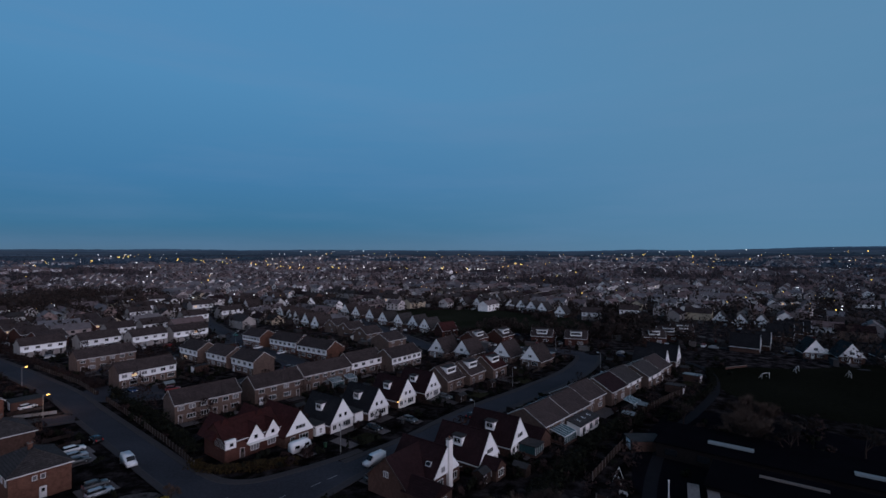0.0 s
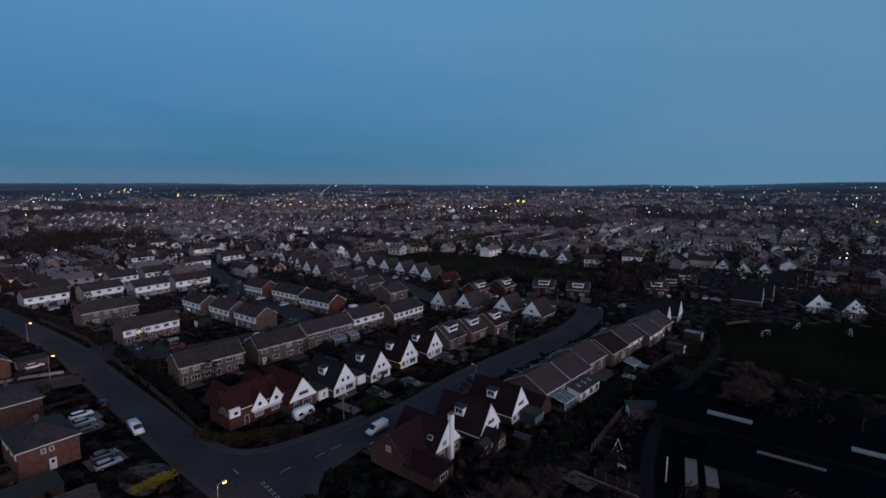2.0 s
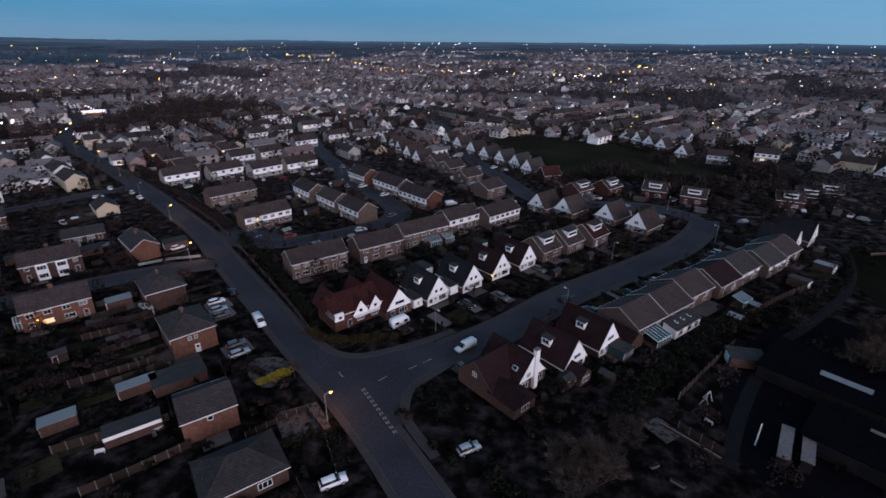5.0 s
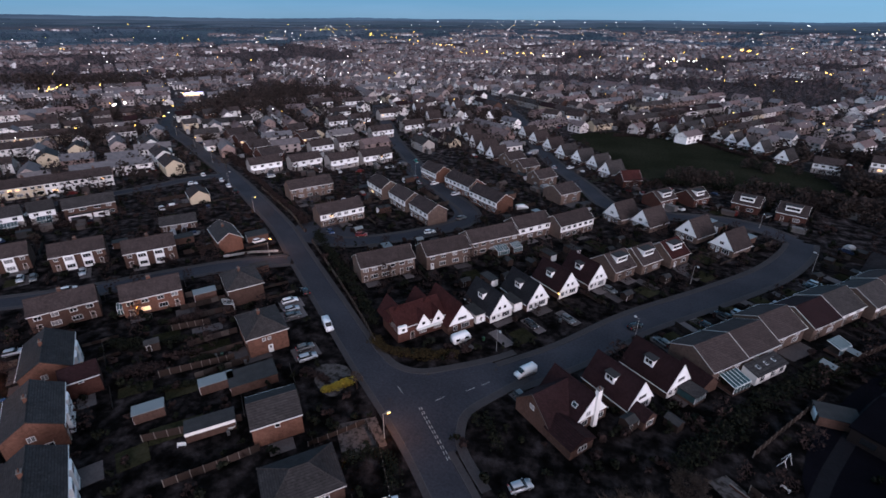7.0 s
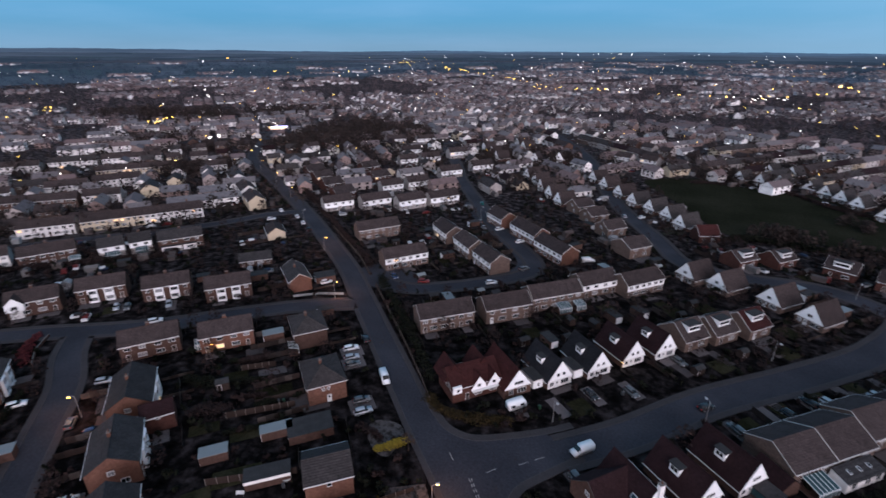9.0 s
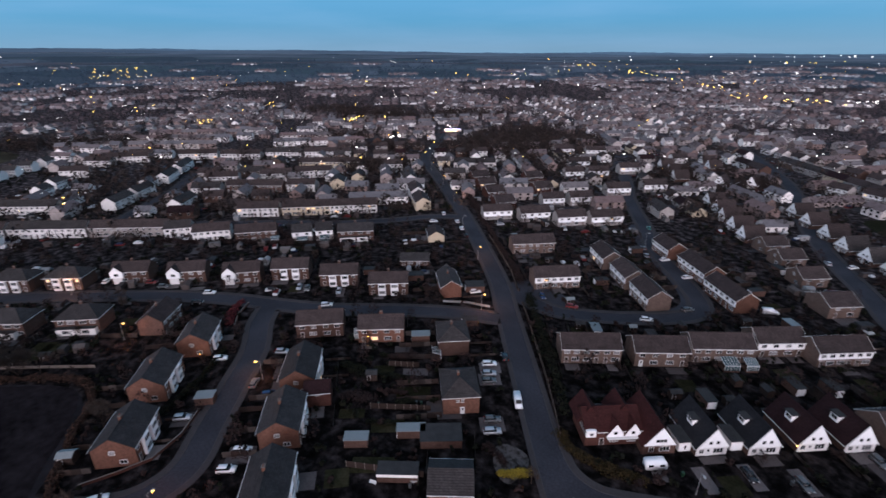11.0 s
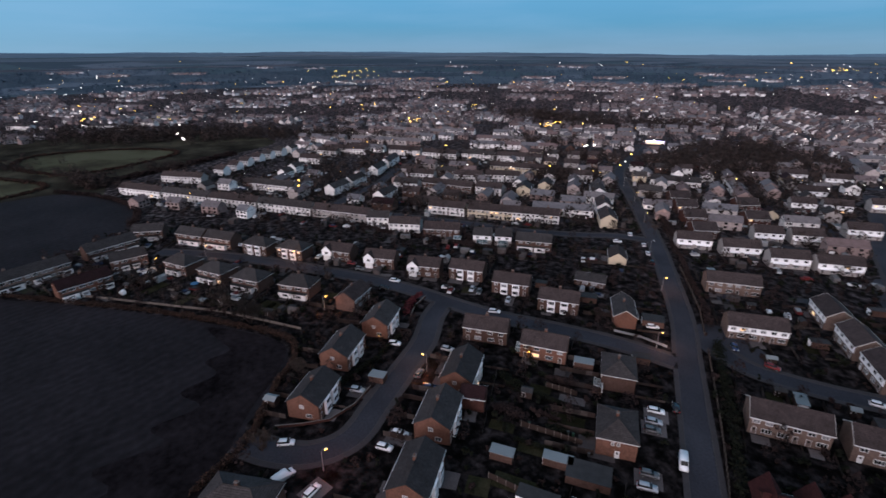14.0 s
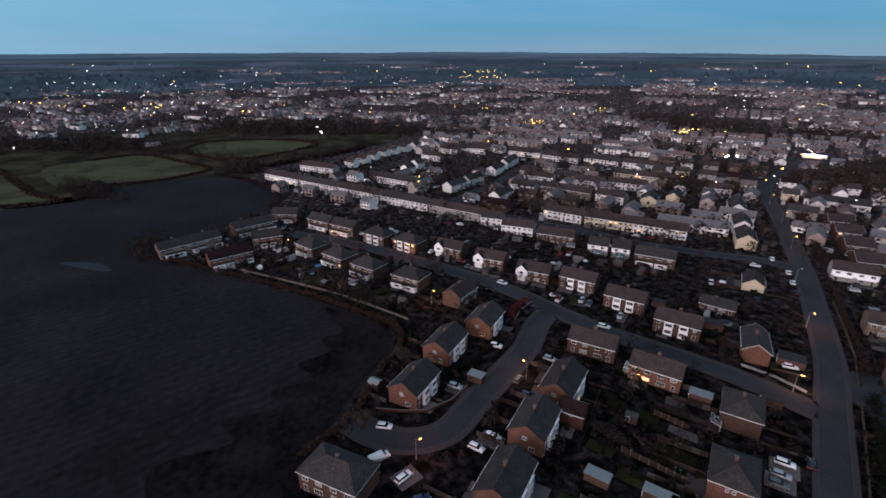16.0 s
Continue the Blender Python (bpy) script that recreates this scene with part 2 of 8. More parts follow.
def furrow(m):
    """Plough lines across a field."""
    nt = m.node_tree
    n, l = nt.nodes.new, nt.links.new
    b = nt.nodes["Principled BSDF"]
    co = n("ShaderNodeTexCoord")
    mp = n("ShaderNodeMapping")
    mp.inputs["Rotation"].default_value = (0, 0, radians(-35))
    l(co.outputs["Object"], mp.inputs[0])
    wv = n("ShaderNodeTexWave")
    wv.inputs["Scale"].default_value, wv.inputs["Distortion"].default_value, wv.inputs["Detail"].default_value = 0.09, 7.0, 4
    l(mp.outputs[0], wv.inputs["Vector"])
    mr = n("ShaderNodeMapRange")
    l(wv.outputs["Fac"], mr.inputs["Value"])
    mr.inputs["To Min"].default_value, mr.inputs["To Max"].default_value = 0.86, 1.14
    old = b.inputs["Base Color"].links[0].from_socket
    sc = n("ShaderNodeVectorMath")
    sc.operation = "SCALE"
    l(old, sc.inputs[0])
    l(mr.outputs[0], sc.inputs["Scale"])
    l(sc.outputs[0], b.inputs["Base Color"])


furrow(SOIL)
SOIL.node_tree.nodes["Principled BSDF"].inputs["Specular IOR Level"].default_value = 0.06


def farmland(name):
    """Far fields: pasture, stubble and plough in parcels, with dark hedge lines between; blue haze is mixed into their
    colours.
    """
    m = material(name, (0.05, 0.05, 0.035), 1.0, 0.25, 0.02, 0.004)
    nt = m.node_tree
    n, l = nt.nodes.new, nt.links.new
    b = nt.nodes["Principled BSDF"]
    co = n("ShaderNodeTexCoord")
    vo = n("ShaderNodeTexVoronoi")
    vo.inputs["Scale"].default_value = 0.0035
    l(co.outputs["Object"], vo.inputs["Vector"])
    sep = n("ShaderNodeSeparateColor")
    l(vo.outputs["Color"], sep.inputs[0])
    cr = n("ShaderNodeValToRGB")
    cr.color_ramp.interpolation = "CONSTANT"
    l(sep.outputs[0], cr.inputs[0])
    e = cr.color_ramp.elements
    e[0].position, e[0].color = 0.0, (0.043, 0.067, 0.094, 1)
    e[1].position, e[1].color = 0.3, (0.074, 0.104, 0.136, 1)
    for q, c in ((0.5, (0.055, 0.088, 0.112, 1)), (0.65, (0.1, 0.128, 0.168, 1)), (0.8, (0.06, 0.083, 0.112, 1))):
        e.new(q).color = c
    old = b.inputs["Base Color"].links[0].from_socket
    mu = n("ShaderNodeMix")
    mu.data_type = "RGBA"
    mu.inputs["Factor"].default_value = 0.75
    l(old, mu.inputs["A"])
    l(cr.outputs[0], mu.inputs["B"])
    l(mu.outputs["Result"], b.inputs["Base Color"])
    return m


FARM = farmland("far_hazed_farmland")
WATER = material("standing_water", (0.02, 0.025, 0.033), 0.7, 0.1, 1, 0.2)
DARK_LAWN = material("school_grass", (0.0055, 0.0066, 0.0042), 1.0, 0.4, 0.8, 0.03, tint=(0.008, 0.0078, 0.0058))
DRIVE = material("driveway_concrete", (0.0825, 0.07, 0.07), 0.9, 0.25, 2, 0.3, spread=0.35)


# ---- mesh building ----
class Shape:
    def __init__(self):
        self.v, self.f, self.mi, self.mats = [], [], [], []

    def slot(self, mat):
        if mat not in self.mats:
            self.mats.append(mat)
        return self.mats.index(mat)

    def face(self, pts, mat):
        s = len(self.v)
        self.v += [tuple(p) for p in pts]
        self.f.append(tuple(range(s, s + len(pts))))
        self.mi.append(self.slot(mat))
        return self

    def box(self, x0, x1, y0, y1, z0, z1, mat):
        s = len(self.v)
        self.v += [(x0, y0, z0), (x1, y0, z0), (x1, y1, z0), (x0, y1, z0), (x0, y0, z1), (x1, y0, z1), (x1, y1, z1), (x0, y1, z1)]
        k = self.slot(mat)
        for q in ((0, 3, 2, 1), (4, 5, 6, 7), (0, 1, 5, 4), (1, 2, 6, 5), (2, 3, 7, 6), (3, 0, 4, 7)):
            self.f.append(tuple(s + i for i in q))
            self.mi.append(k)
        return self

    def prism(self, profile, axis, t0, t1, mat):
        """A profile of (across, z), anticlockwise, drawn out along x or y."""
        s, n, k = len(self.v), len(profile), self.slot(mat)
        for t in (t0, t1):
            self.v += [(t, a, z) if axis == "x" else (a, t, z) for a, z in profile]
        flip = axis == "y"
        ends = [tuple(s + i for i in range(n))[::-1], tuple(s + n + i for i in range(n))]
        sides = [(s + i, s + (i + 1) % n, s + n + (i + 1) % n, s + n + i) for i in range(n)]
        for q in ends + sides:
            self.f.append(q[::-1] if flip else q)
            self.mi.append(k)
        return self

    def tube(self, a, b, r0, r1, mat, n=8):
        a, b = Vector(a), Vector(b)
        d = (b - a).normalized()
        e = d.orthogonal().normalized()
        g = d.cross(e)
        s, k = len(self.v), self.slot(mat)
        for c, r in ((a, r0), (b, r1)):
            self.v += [tuple(c + r * (math.cos(2 * math.pi * i / n) * e + math.sin(2 * math.pi * i / n) * g)) for i in range(n)]
        for i in range(n):
            self.f.append((s + i, s + (i + 1) % n, s + n + (i + 1) % n, s + n + i))
            self.mi.append(k)
        self.f += [tuple(s + i for i in range(n))[::-1], tuple(s + n + i for i in range(n))]
        self.mi += [k, k]
        return self

    def mesh(self, name):
        me = bpy.data.meshes.new(name)
        me.from_pydata(self.v, [], self.f)
        for m in self.mats:
            me.materials.append(m)
        if len(self.mats) > 1:
            me.polygons.foreach_set("material_index", self.mi)
        me.update()
        return me


def part(name, shape, parent, at=None, label=""):
    """One mesh object under a thing or under a part. shape: a Shape or a finished mesh."""
    ob = new(name, shape.mesh(name) if isinstance(shape, Shape) else shape)
    ob.parent = parent
    if at is not None:
        ob.matrix_basis = at
    if label:
        ob["label"] = label
    return ob


def thing(name, x, y, ang, label, category, group="", z=0.0):
    ob = new(name)
    ob.empty_display_size = 0.5
    ob.matrix_basis = pose(x, y, z, 0, 0, ang)
    return tagged(ob, label, category, group)


MESHES = {}


def shared(key, make):
    if key not in MESHES:
        MESHES[key] = make().mesh(key[0])
    return MESHES[key]


# ---- parts of houses ----
def plate(xs, zs, hole, y0, y1, mat):
    """A flat plate over a grid, with some cells left open: one connected piece."""
    s = Shape()
    nx, nz = len(xs), len(zs)
    for y in (y0, y1):
        s.v += [(x, y, z) for z in zs for x in xs]
    k, n = s.slot(mat), nx * nz
    solid = lambda i, j: 0 <= i < nx - 1 and 0 <= j < nz - 1 and not hole(i, j)
    for j in range(nz - 1):
        for i in range(nx - 1):
            if not solid(i, j):
                continue
            a, b, c, d = j * nx + i, j * nx + i + 1, (j + 1) * nx + i + 1, (j + 1) * nx + i
            s.f += [(a, b, c, d), (n + a, n + d, n + c, n + b)]
            for di, dj, e, f in ((0, -1, a, b), (1, 0, b, c), (0, 1, c, d), (-1, 0, d, a)):
                if not solid(i + di, j + dj):
                    s.f.append((f, e, n + e, n + f))
    s.mi = [k] * len(s.f)
    return s


def window_shape(w, h):
    t, n = 0.1, 1 if w < 1.0 else 2 if w < 1.9 else 3
    xs = [-w / 2, -w / 2 + t]
    for i in range(1, n):
        x = -w / 2 + w * i / n
        xs += [x - 0.045, x + 0.045]
    xs += [w / 2 - t, w / 2]
    return plate(xs, [0, t, h - t, h], lambda i, j: j == 1 and i % 2 == 1, -0.06, 0.05, UPVC)


def pane_shape(w, h, mat):
    return Shape().box(-w / 2 + 0.09, w / 2 - 0.09, -0.025, 0.02, 0.09, h - 0.09, mat)


def side_pose(side, L, D, along, z, proud=0.0):
    """A place on a wall of a block L by D: f front (-y), b back, l left (-x), r right."""
    if side == "f":
        return pose(along, -D / 2 - proud, z)
    if side == "b":
        return pose(along, D / 2 + proud, z, 0, 0, 180)
    if side == "l":
        return pose(-L / 2 - proud, along, z, 0, 0, -90)
    return pose(L / 2 + proud, along, z, 0, 0, 90)


def window(house, at, w=1.5, h=1.15, pane="dark"):
    mat = {"dark": GLASS, "net": NET, "lit": WARM}[pane]
    top = house.matrix_basis.translation
    if math.hypot(top.x + 2, top.y - 20) > 185 and not house.parent:
        def both():
            s, q = window_shape(w, h), pane_shape(w, h, mat)
            b, k = len(s.v), s.slot(mat)
            s.v += q.v
            s.f += [tuple(b + i for i in f) for f in q.f]
            s.mi += [k] * len(q.f)
            return s
        return part("window", shared(("window", w, h, pane), both), house, at)
    win = part("window", shared(("window", w, h), lambda: window_shape(w, h)), house, at)
    part("pane", shared(("pane", w, h, pane), lambda: pane_shape(w, h, mat)), win)
    return win


def door(house, at, w=0.95, h=2.05, mat=None):
    mat = mat or DOOR
    return part("door", shared(("door", w, h, mat.name), lambda: Shape().box(-w / 2, w / 2, -0.06, 0.04, 0, h, mat).box(-w / 2 - 0.07, w / 2 + 0.07, -0.04, 0.03, 0, h + 0.07, UPVC).box(-w / 4, w / 4, -0.075, -0.05, h * 0.58, h * 0.88, GLASS)), house, at)


def garage_shape(w, h, mat):
    """An up-and-over door with horizontal ribs."""
    prof = [(0.03, 0.0), (0.03, h)]
    n = 7
    for i in range(n):
        z1, z0 = h * (n - i) / n, h * (n - i - 1) / n
        prof += [(-0.04, z1), (-0.075, z1 - 0.04), (-0.075, z0 + 0.04)]
    prof.append((-0.04, 0.0))
    return Shape().prism(prof[::-1], "x", -w / 2, w / 2, mat)


def garage_door(house, at, w=2.3, h=2.05, mat=None):
    mat = mat or WHITE
    return part("garage_door", shared(("garage_door", w, h, mat.name), lambda: garage_shape(w, h, mat)), house, at)


def roof_profile(D, eave, ridge, over=0.35, t=0.16):
    s = (ridge - eave) / (D / 2)
    e = D / 2 + over
    ze = eave - over * s
    return [(-e, ze), (-e, ze - t), (0, ridge - t), (e, ze - t), (e, ze), (0, ridge)]


def wall_profile(D, eave, ridge):
    return [(-D / 2, 0), (D / 2, 0), (D / 2, eave - 0.17), (0, ridge - 0.17), (-D / 2, eave - 0.17)]


def chimney(house, x, y, z0, z1, mat):
    c = part("chimney", shared(("chimney", round(z1 - z0, 1), mat.name), lambda: Shape().box(-0.45, 0.45, -0.32, 0.32, 0, z1 - z0, mat).box(-0.52, 0.52, -0.39, 0.39, z1 - z0, z1 - z0 + 0.1, POST)), house, pose(x, y, z0))
    for dx in (-0.2, 0.2):
        part("chimney_pot", shared(("chimney_pot",), lambda: Shape().tube((0, 0, 0), (0, 0, 0.4), 0.13, 0.1, BRICK["orange"])), c, pose(dx, 0, z1 - z0 + 0.1))


def roof_and_walls(h, L, D, eave, ridge, wall, roof, hip=False, verge=False, axis="x"):
    """Walls, roof, ridge tiles, gutters and, if asked for, pale barge boards."""
    W, R = BRICK[wall], ROOF[roof]
    if hip:
        part("wall", shared(("wall", L, D, eave, wall, "hip"), lambda: Shape().box(-L / 2, L / 2, -D / 2, D / 2, 0, eave - 0.05, W)), h)

        def make():
            s, o = Shape(), 0.4
            a, b, k = L / 2 + o, D / 2 + o, max(0.4, L / 2 - D / 2)
            c = [(-a, -b, eave), (a, -b, eave), (a, b, eave), (-a, b, eave)]
            r0, r1 = (-k, 0, ridge), (k, 0, ridge)
            s.face([c[0], c[1], r1, r0], R).face([c[1], c[2], r1], R).face([c[2], c[3], r0, r1], R).face([c[3], c[0], r0], R)
            s.box(-a, a, -b, b, eave - 0.18, eave - 0.002, UPVC)
            return s
        rf = part("roof", shared(("roof", L, D, eave, ridge, roof, "hip"), make), h)

        def tiles():
            s, o = Shape(), 0.4
            a, b, k = L / 2 + o, D / 2 + o, max(0.4, L / 2 - D / 2)
            s.tube((-k, 0, ridge), (k, 0, ridge), 0.13, 0.13, R, 6)
            for sx in (-1, 1):
                for sy in (-1, 1):
                    s.tube((sx * k, 0, ridge), (sx * a, sy * b, eave), 0.12, 0.12, R, 6)
            return s
        part("ridge_tiles", shared(("ridge_tiles", L, D, eave, ridge, roof), tiles), rf)
        return
    if axis == "x":
        wp, rp, half = wall_profile(D, eave, ridge), roof_profile(D, eave, ridge), L / 2
        e = D / 2 + 0.35
    else:
        wp, rp, half = wall_profile(L, eave, ridge), roof_profile(L, eave, ridge), D / 2
        e = L / 2 + 0.35
    ze = rp[0][1]
    part("wall", shared(("wall", L, D, eave, ridge, wall, axis), lambda: Shape().prism(wp, axis, -half, half, W)), h)
    rf = part("roof", shared(("roof", L, D, eave, ridge, roof, axis), lambda: Shape().prism(rp, axis, -half - 0.22, half + 0.22, R)), h)
    if axis == "x":
        part("ridge_tiles", shared(("ridge_tiles", L, ridge, roof, axis), lambda: Shape().tube((-half - 0.2, 0, ridge), (half + 0.2, 0, ridge), 0.13, 0.13, R, 6)), rf)
    else:
        part("ridge_tiles", shared(("ridge_tiles", D, ridge, roof, axis), lambda: Shape().tube((0, -half - 0.2, ridge), (0, half + 0.2, ridge), 0.13, 0.13, R, 6)), rf)
    for sgn in (-1, 1):
        def gut():
            s = Shape()
            if axis == "x":
                return s.box(-half - 0.2, half + 0.2, sgn * e - 0.09, sgn * e + 0.09, ze - 0.2, ze - 0.03, UPVC)
            return s.box(sgn * e - 0.09, sgn * e + 0.09, -half - 0.2, half + 0.2, ze - 0.2, ze - 0.03, UPVC)
        part("gutter", shared(("gutter", L, D, round(ze, 2), axis, sgn), gut), h)
    if verge:
        for sgn in (-1, 1):
            def board():
                s = Shape()
                t = sgn * (half + 0.25)
                out = [(rp[0][0], ze + 0.03), (rp[0][0], ze - 0.14), (0, ridge - 0.14), (rp[4][0], ze - 0.14), (rp[4][0], ze + 0.03), (0, ridge + 0.03)]
                return s.prism(out, axis, t - 0.028, t + 0.028, VERGE)
            part("barge_board", shared(("barge_board", L, D, eave, ridge, axis, sgn), board), rf)


def pick_pane(rng, lit=0.03):
    r = rng.random()
    return "lit" if r < lit * 2.2 else "net" if r < 0.36 else "dark"


COUNT = [0]
FOOT = []


def semi(x, y, ang, L=14.3, D=8.0, eave=5.1, ridge=7.8, wall="brown", roof="brown", units=2, front="plain", label="", chim=1, verge=False, hip=False,
         gable_front=0, ground_lit=False, lit=0.012, dormer=False, name="semi_detached_house", group="two-storey houses of the estate", back=True, porch=False, category="house", end_windows=0):
    """Two-storey house or short terrace, its ridge along local x and its seen front at -y."""
    COUNT[0] += 1
    rng = random.Random(COUNT[0] * 7 + 3)
    label = label or {"blank": "two-storey %s house with a %s roof", "plain": "two-storey %s house with a %s tiled roof", "band": "%s house with white-boarded upper floor and %s roof",
                      "bays": "%s semis with white box bays and %s tiled roof", "white": "two-storey %s terrace with white front and %s roof", "strips": "%s semis with white window bands and %s roof"}[front] % ({"buff": "buff brick", "cream": "cream rendered", "white": "white rendered", "grey": "pebble-dashed"}.get(wall, wall + " brick"), roof)
    h = thing(name, x, y, ang, label, category, group)
    FOOT.append((x, y, ang, L, D, units))
    roof_and_walls(h, L, D, eave, ridge, wall, roof, hip, verge)
    w = L / units
    if front == "band":
        part("boarding", shared(("boarding", L, D, eave), lambda: Shape().box(-L / 2 + 0.02, L / 2 - 0.02, -D / 2 - 0.07, -D / 2 + 0.01, 2.55, eave - 0.35, WHITE)), h, label="white boarded upper wall")
    if front == "white":
        part("boarding", shared(("boarding", L, D, eave, "full"), lambda: Shape().box(-L / 2 + 0.02, L / 2 - 0.02, -D / 2 - 0.07, -D / 2 + 0.01, 0.02, eave - 0.35, BRICK["white"])), h, label="white painted front")
    for i in range(units):
        c = -L / 2 + w * (i + 0.5)
        m = 1 if i % 2 == 0 else -1
        p = 0.07 if front in ("band", "white") else 0.0
        if front == "blank":
            window(h, side_pose("f", L, D, c, 3.3), 0.95, 0.95, "dark")
            continue
        if front == "strips":
            window(h, side_pose("f", L, D, c + m * w * 0.22, eave - 1.75), 2.3, 1.25, pick_pane(rng, lit))
            window(h, side_pose("f", L, D, c - m * w * 0.22, eave - 1.75), 1.7, 1.25, pick_pane(rng, lit))
            ew = round(w * rng.choice((0.42, 0.6, 0.86)), 1)
            ex = c + m * (w - ew) * 0.35
            part("rear_extension", shared(("rear_extension", ew), lambda: Shape().box(-ew / 2, ew / 2, -1.7, 0, 0, 2.35, BRICK["white"]).box(-ew / 2 - 0.15, ew / 2 + 0.15, -1.85, 0, 2.35, 2.5, ROOF["felt"])), h, pose(ex, -D / 2, 0), "white ground-floor extension with flat roof")
            window(h, pose(ex, -D / 2 - 1.7, 0.75), min(2.2, round(ew - 0.6, 1)), 1.2, pick_pane(rng, lit))
            if ew < w * 0.8:
                window(h, side_pose("f", L, D, c - m * w * 0.3, 0.8), 1.6, 1.3, pick_pane(rng, lit))
            continue
        if front == "bays":
            part("bay", shared(("bay", round(w, 1)), lambda: Shape().box(-1.35, 1.35, -0.7, 0, 0, 4.75, WHITE)), h, pose(c + m * w * 0.18, -D / 2, 0), "white boarded box bay")
            for z in (0.75, 3.2):
                window(h, pose(c + m * w * 0.18, -D / 2 - 0.7, z), 2.2, 1.3, pick_pane(rng, lit))
            window(h, side_pose("f", L, D, c - m * w * 0.28, 3.3), 1.2, 1.1, pick_pane(rng, lit))
            door(h, side_pose("f", L, D, c - m * w * 0.28, 0))
        else:
            if eave > 4.0:
                up = min(3.25, eave - 1.5)
                window(h, side_pose("f", L, D, c + w * 0.24, up, p), 1.6, 1.15, pick_pane(rng, lit))
                window(h, side_pose("f", L, D, c - w * 0.24, up, p), 1.6, 1.15, pick_pane(rng, lit))
            if w > 5:
                window(h, side_pose("f", L, D, c + m * w * 0.2, 0.8, p), 2.2, 1.3, "lit" if ground_lit and i == 0 else pick_pane(rng, lit))
            else:
                window(h, side_pose("f", L, D, c + m * w * 0.2, 0.8, p), 1.6, 1.3, pick_pane(rng, lit))
            door(h, side_pose("f", L, D, c - m * w * 0.26, 0, p), mat=UPVC if rng.random() < 0.18 else DOOR)
        if porch:
            part("porch_roof", shared(("porch_roof", round(w, 1)), lambda: Shape().box(-w * 0.4, w * 0.4, -1.1, 0, 2.35, 2.55, WHITE)), h, pose(c, -D / 2, 0), "white flat porch roof")
        if back:
            for k in (-0.22, 0.24):
                window(h, side_pose("b", L, D, c + w * k, 3.3 if eave > 4.7 else eave - 1.45 if eave > 4.0 else 0.9), 1.2, 1.1, pick_pane(rng, lit))
    for k in range(chim):
        cx = 0 if chim == 1 else -L / 2 + L * (k + 0.5) / chim
        chimney(h, cx, 0.25, ridge - 0.7, ridge + 0.8, BRICK[wall if wall in ("orange", "brown", "red", "buff") else "brown"])
    if gable_front:
        g = gable_front * (L / 2 - 2.6)
        part("front_gable", shared(("front_gable", D, eave, ridge), lambda: Shape().prism([(-2.4, 2.6), (2.4, 2.6), (2.4, eave), (0, ridge - 0.5), (-2.4, eave)], "y", -D / 2 - 0.9, 0, WHITE)), h, pose(g, 0, 0), "white boarded front gable")
        s = (ridge - 0.5 - eave) / 2.4
        rp = [(-2.75, eave - 0.35 * s + 0.02), (-2.75, eave - 0.35 * s - 0.12), (0, ridge - 0.6), (2.75, eave - 0.35 * s - 0.12), (2.75, eave - 0.35 * s + 0.02), (0, ridge - 0.38)]
        part("front_gable_roof", shared(("front_gable_roof", D, eave, ridge, roof), lambda: Shape().prism(rp, "y", -D / 2 - 1.1, 0, ROOF[roof])), h, pose(g, 0, 0.03))
        window(h, pose(g, -D / 2 - 0.9, 3.3), 1.6, 1.15, "dark")
        part("bay", shared(("bay", "low"), lambda: Shape().box(-1.6, 1.6, -0.8, 0, 0, 2.55, BRICK["white"])), h, pose(g, -D / 2, 0))
    if dormer:
        dormer_on(h, pose(0, 0, 0), D, eave, ridge, roof, L * 0.5)
    if end_windows == 1:
        window(h, side_pose("l", L, D, 0.3, 3.4), 1.2, 1.15, "net")
        window(h, side_pose("l", L, D, -1.6, 0.8), 1.6, 1.2, "dark")
    elif end_windows == 2:
        window(h, side_pose("l", L, D, -0.3, 3.5), 0.75, 0.9, "net")
        window(h, side_pose("l", L, D, 0.9, 3.5), 0.75, 0.9, "net")
        door(h, side_pose("l", L, D, -0.3, 0), mat=UPVC)
    return h


def dormer_on(h, at, D, eave, ridge, roof, width, drop=0.45):
    """A flat-roofed dormer with a white front on the front slope (-y)."""
    s = (ridge - eave) / (D / 2)
    z1 = ridge - drop
    z0 = z1 - 1.75
    y0 = -(ridge - z0) / s - 0.15
    d = part("dormer", shared(("dormer", D, eave, ridge, width, drop), lambda: Shape().box(-width / 2, width / 2, y0, -0.2, z0 - 0.1, z1, WHITE)), h, at, "white fronted flat dormer")
    part("dormer_roof", shared(("dormer_roof", D, eave, ridge, width, drop), lambda: Shape().box(-width / 2 - 0.25, width / 2 + 0.25, y0 - 0.3, 0.0, z1, z1 + 0.18, UPVC if drop < 1 else ROOF["felt"]).box(-width / 2 - 0.2, width / 2 + 0.2, y0 - 0.25, 0.0, z1 + 0.182, z1 + 0.22, ROOF["felt"])), d)
    w = round(width - 0.5, 1)
    win = part("window", shared(("window", w, 1.1), lambda: window_shape(w, 1.1)), d, pose(0, y0, z0 + 0.35))
    part("pane", shared(("pane", w, 1.1, "dark"), lambda: pane_shape(w, 1.1, GLASS)), win)


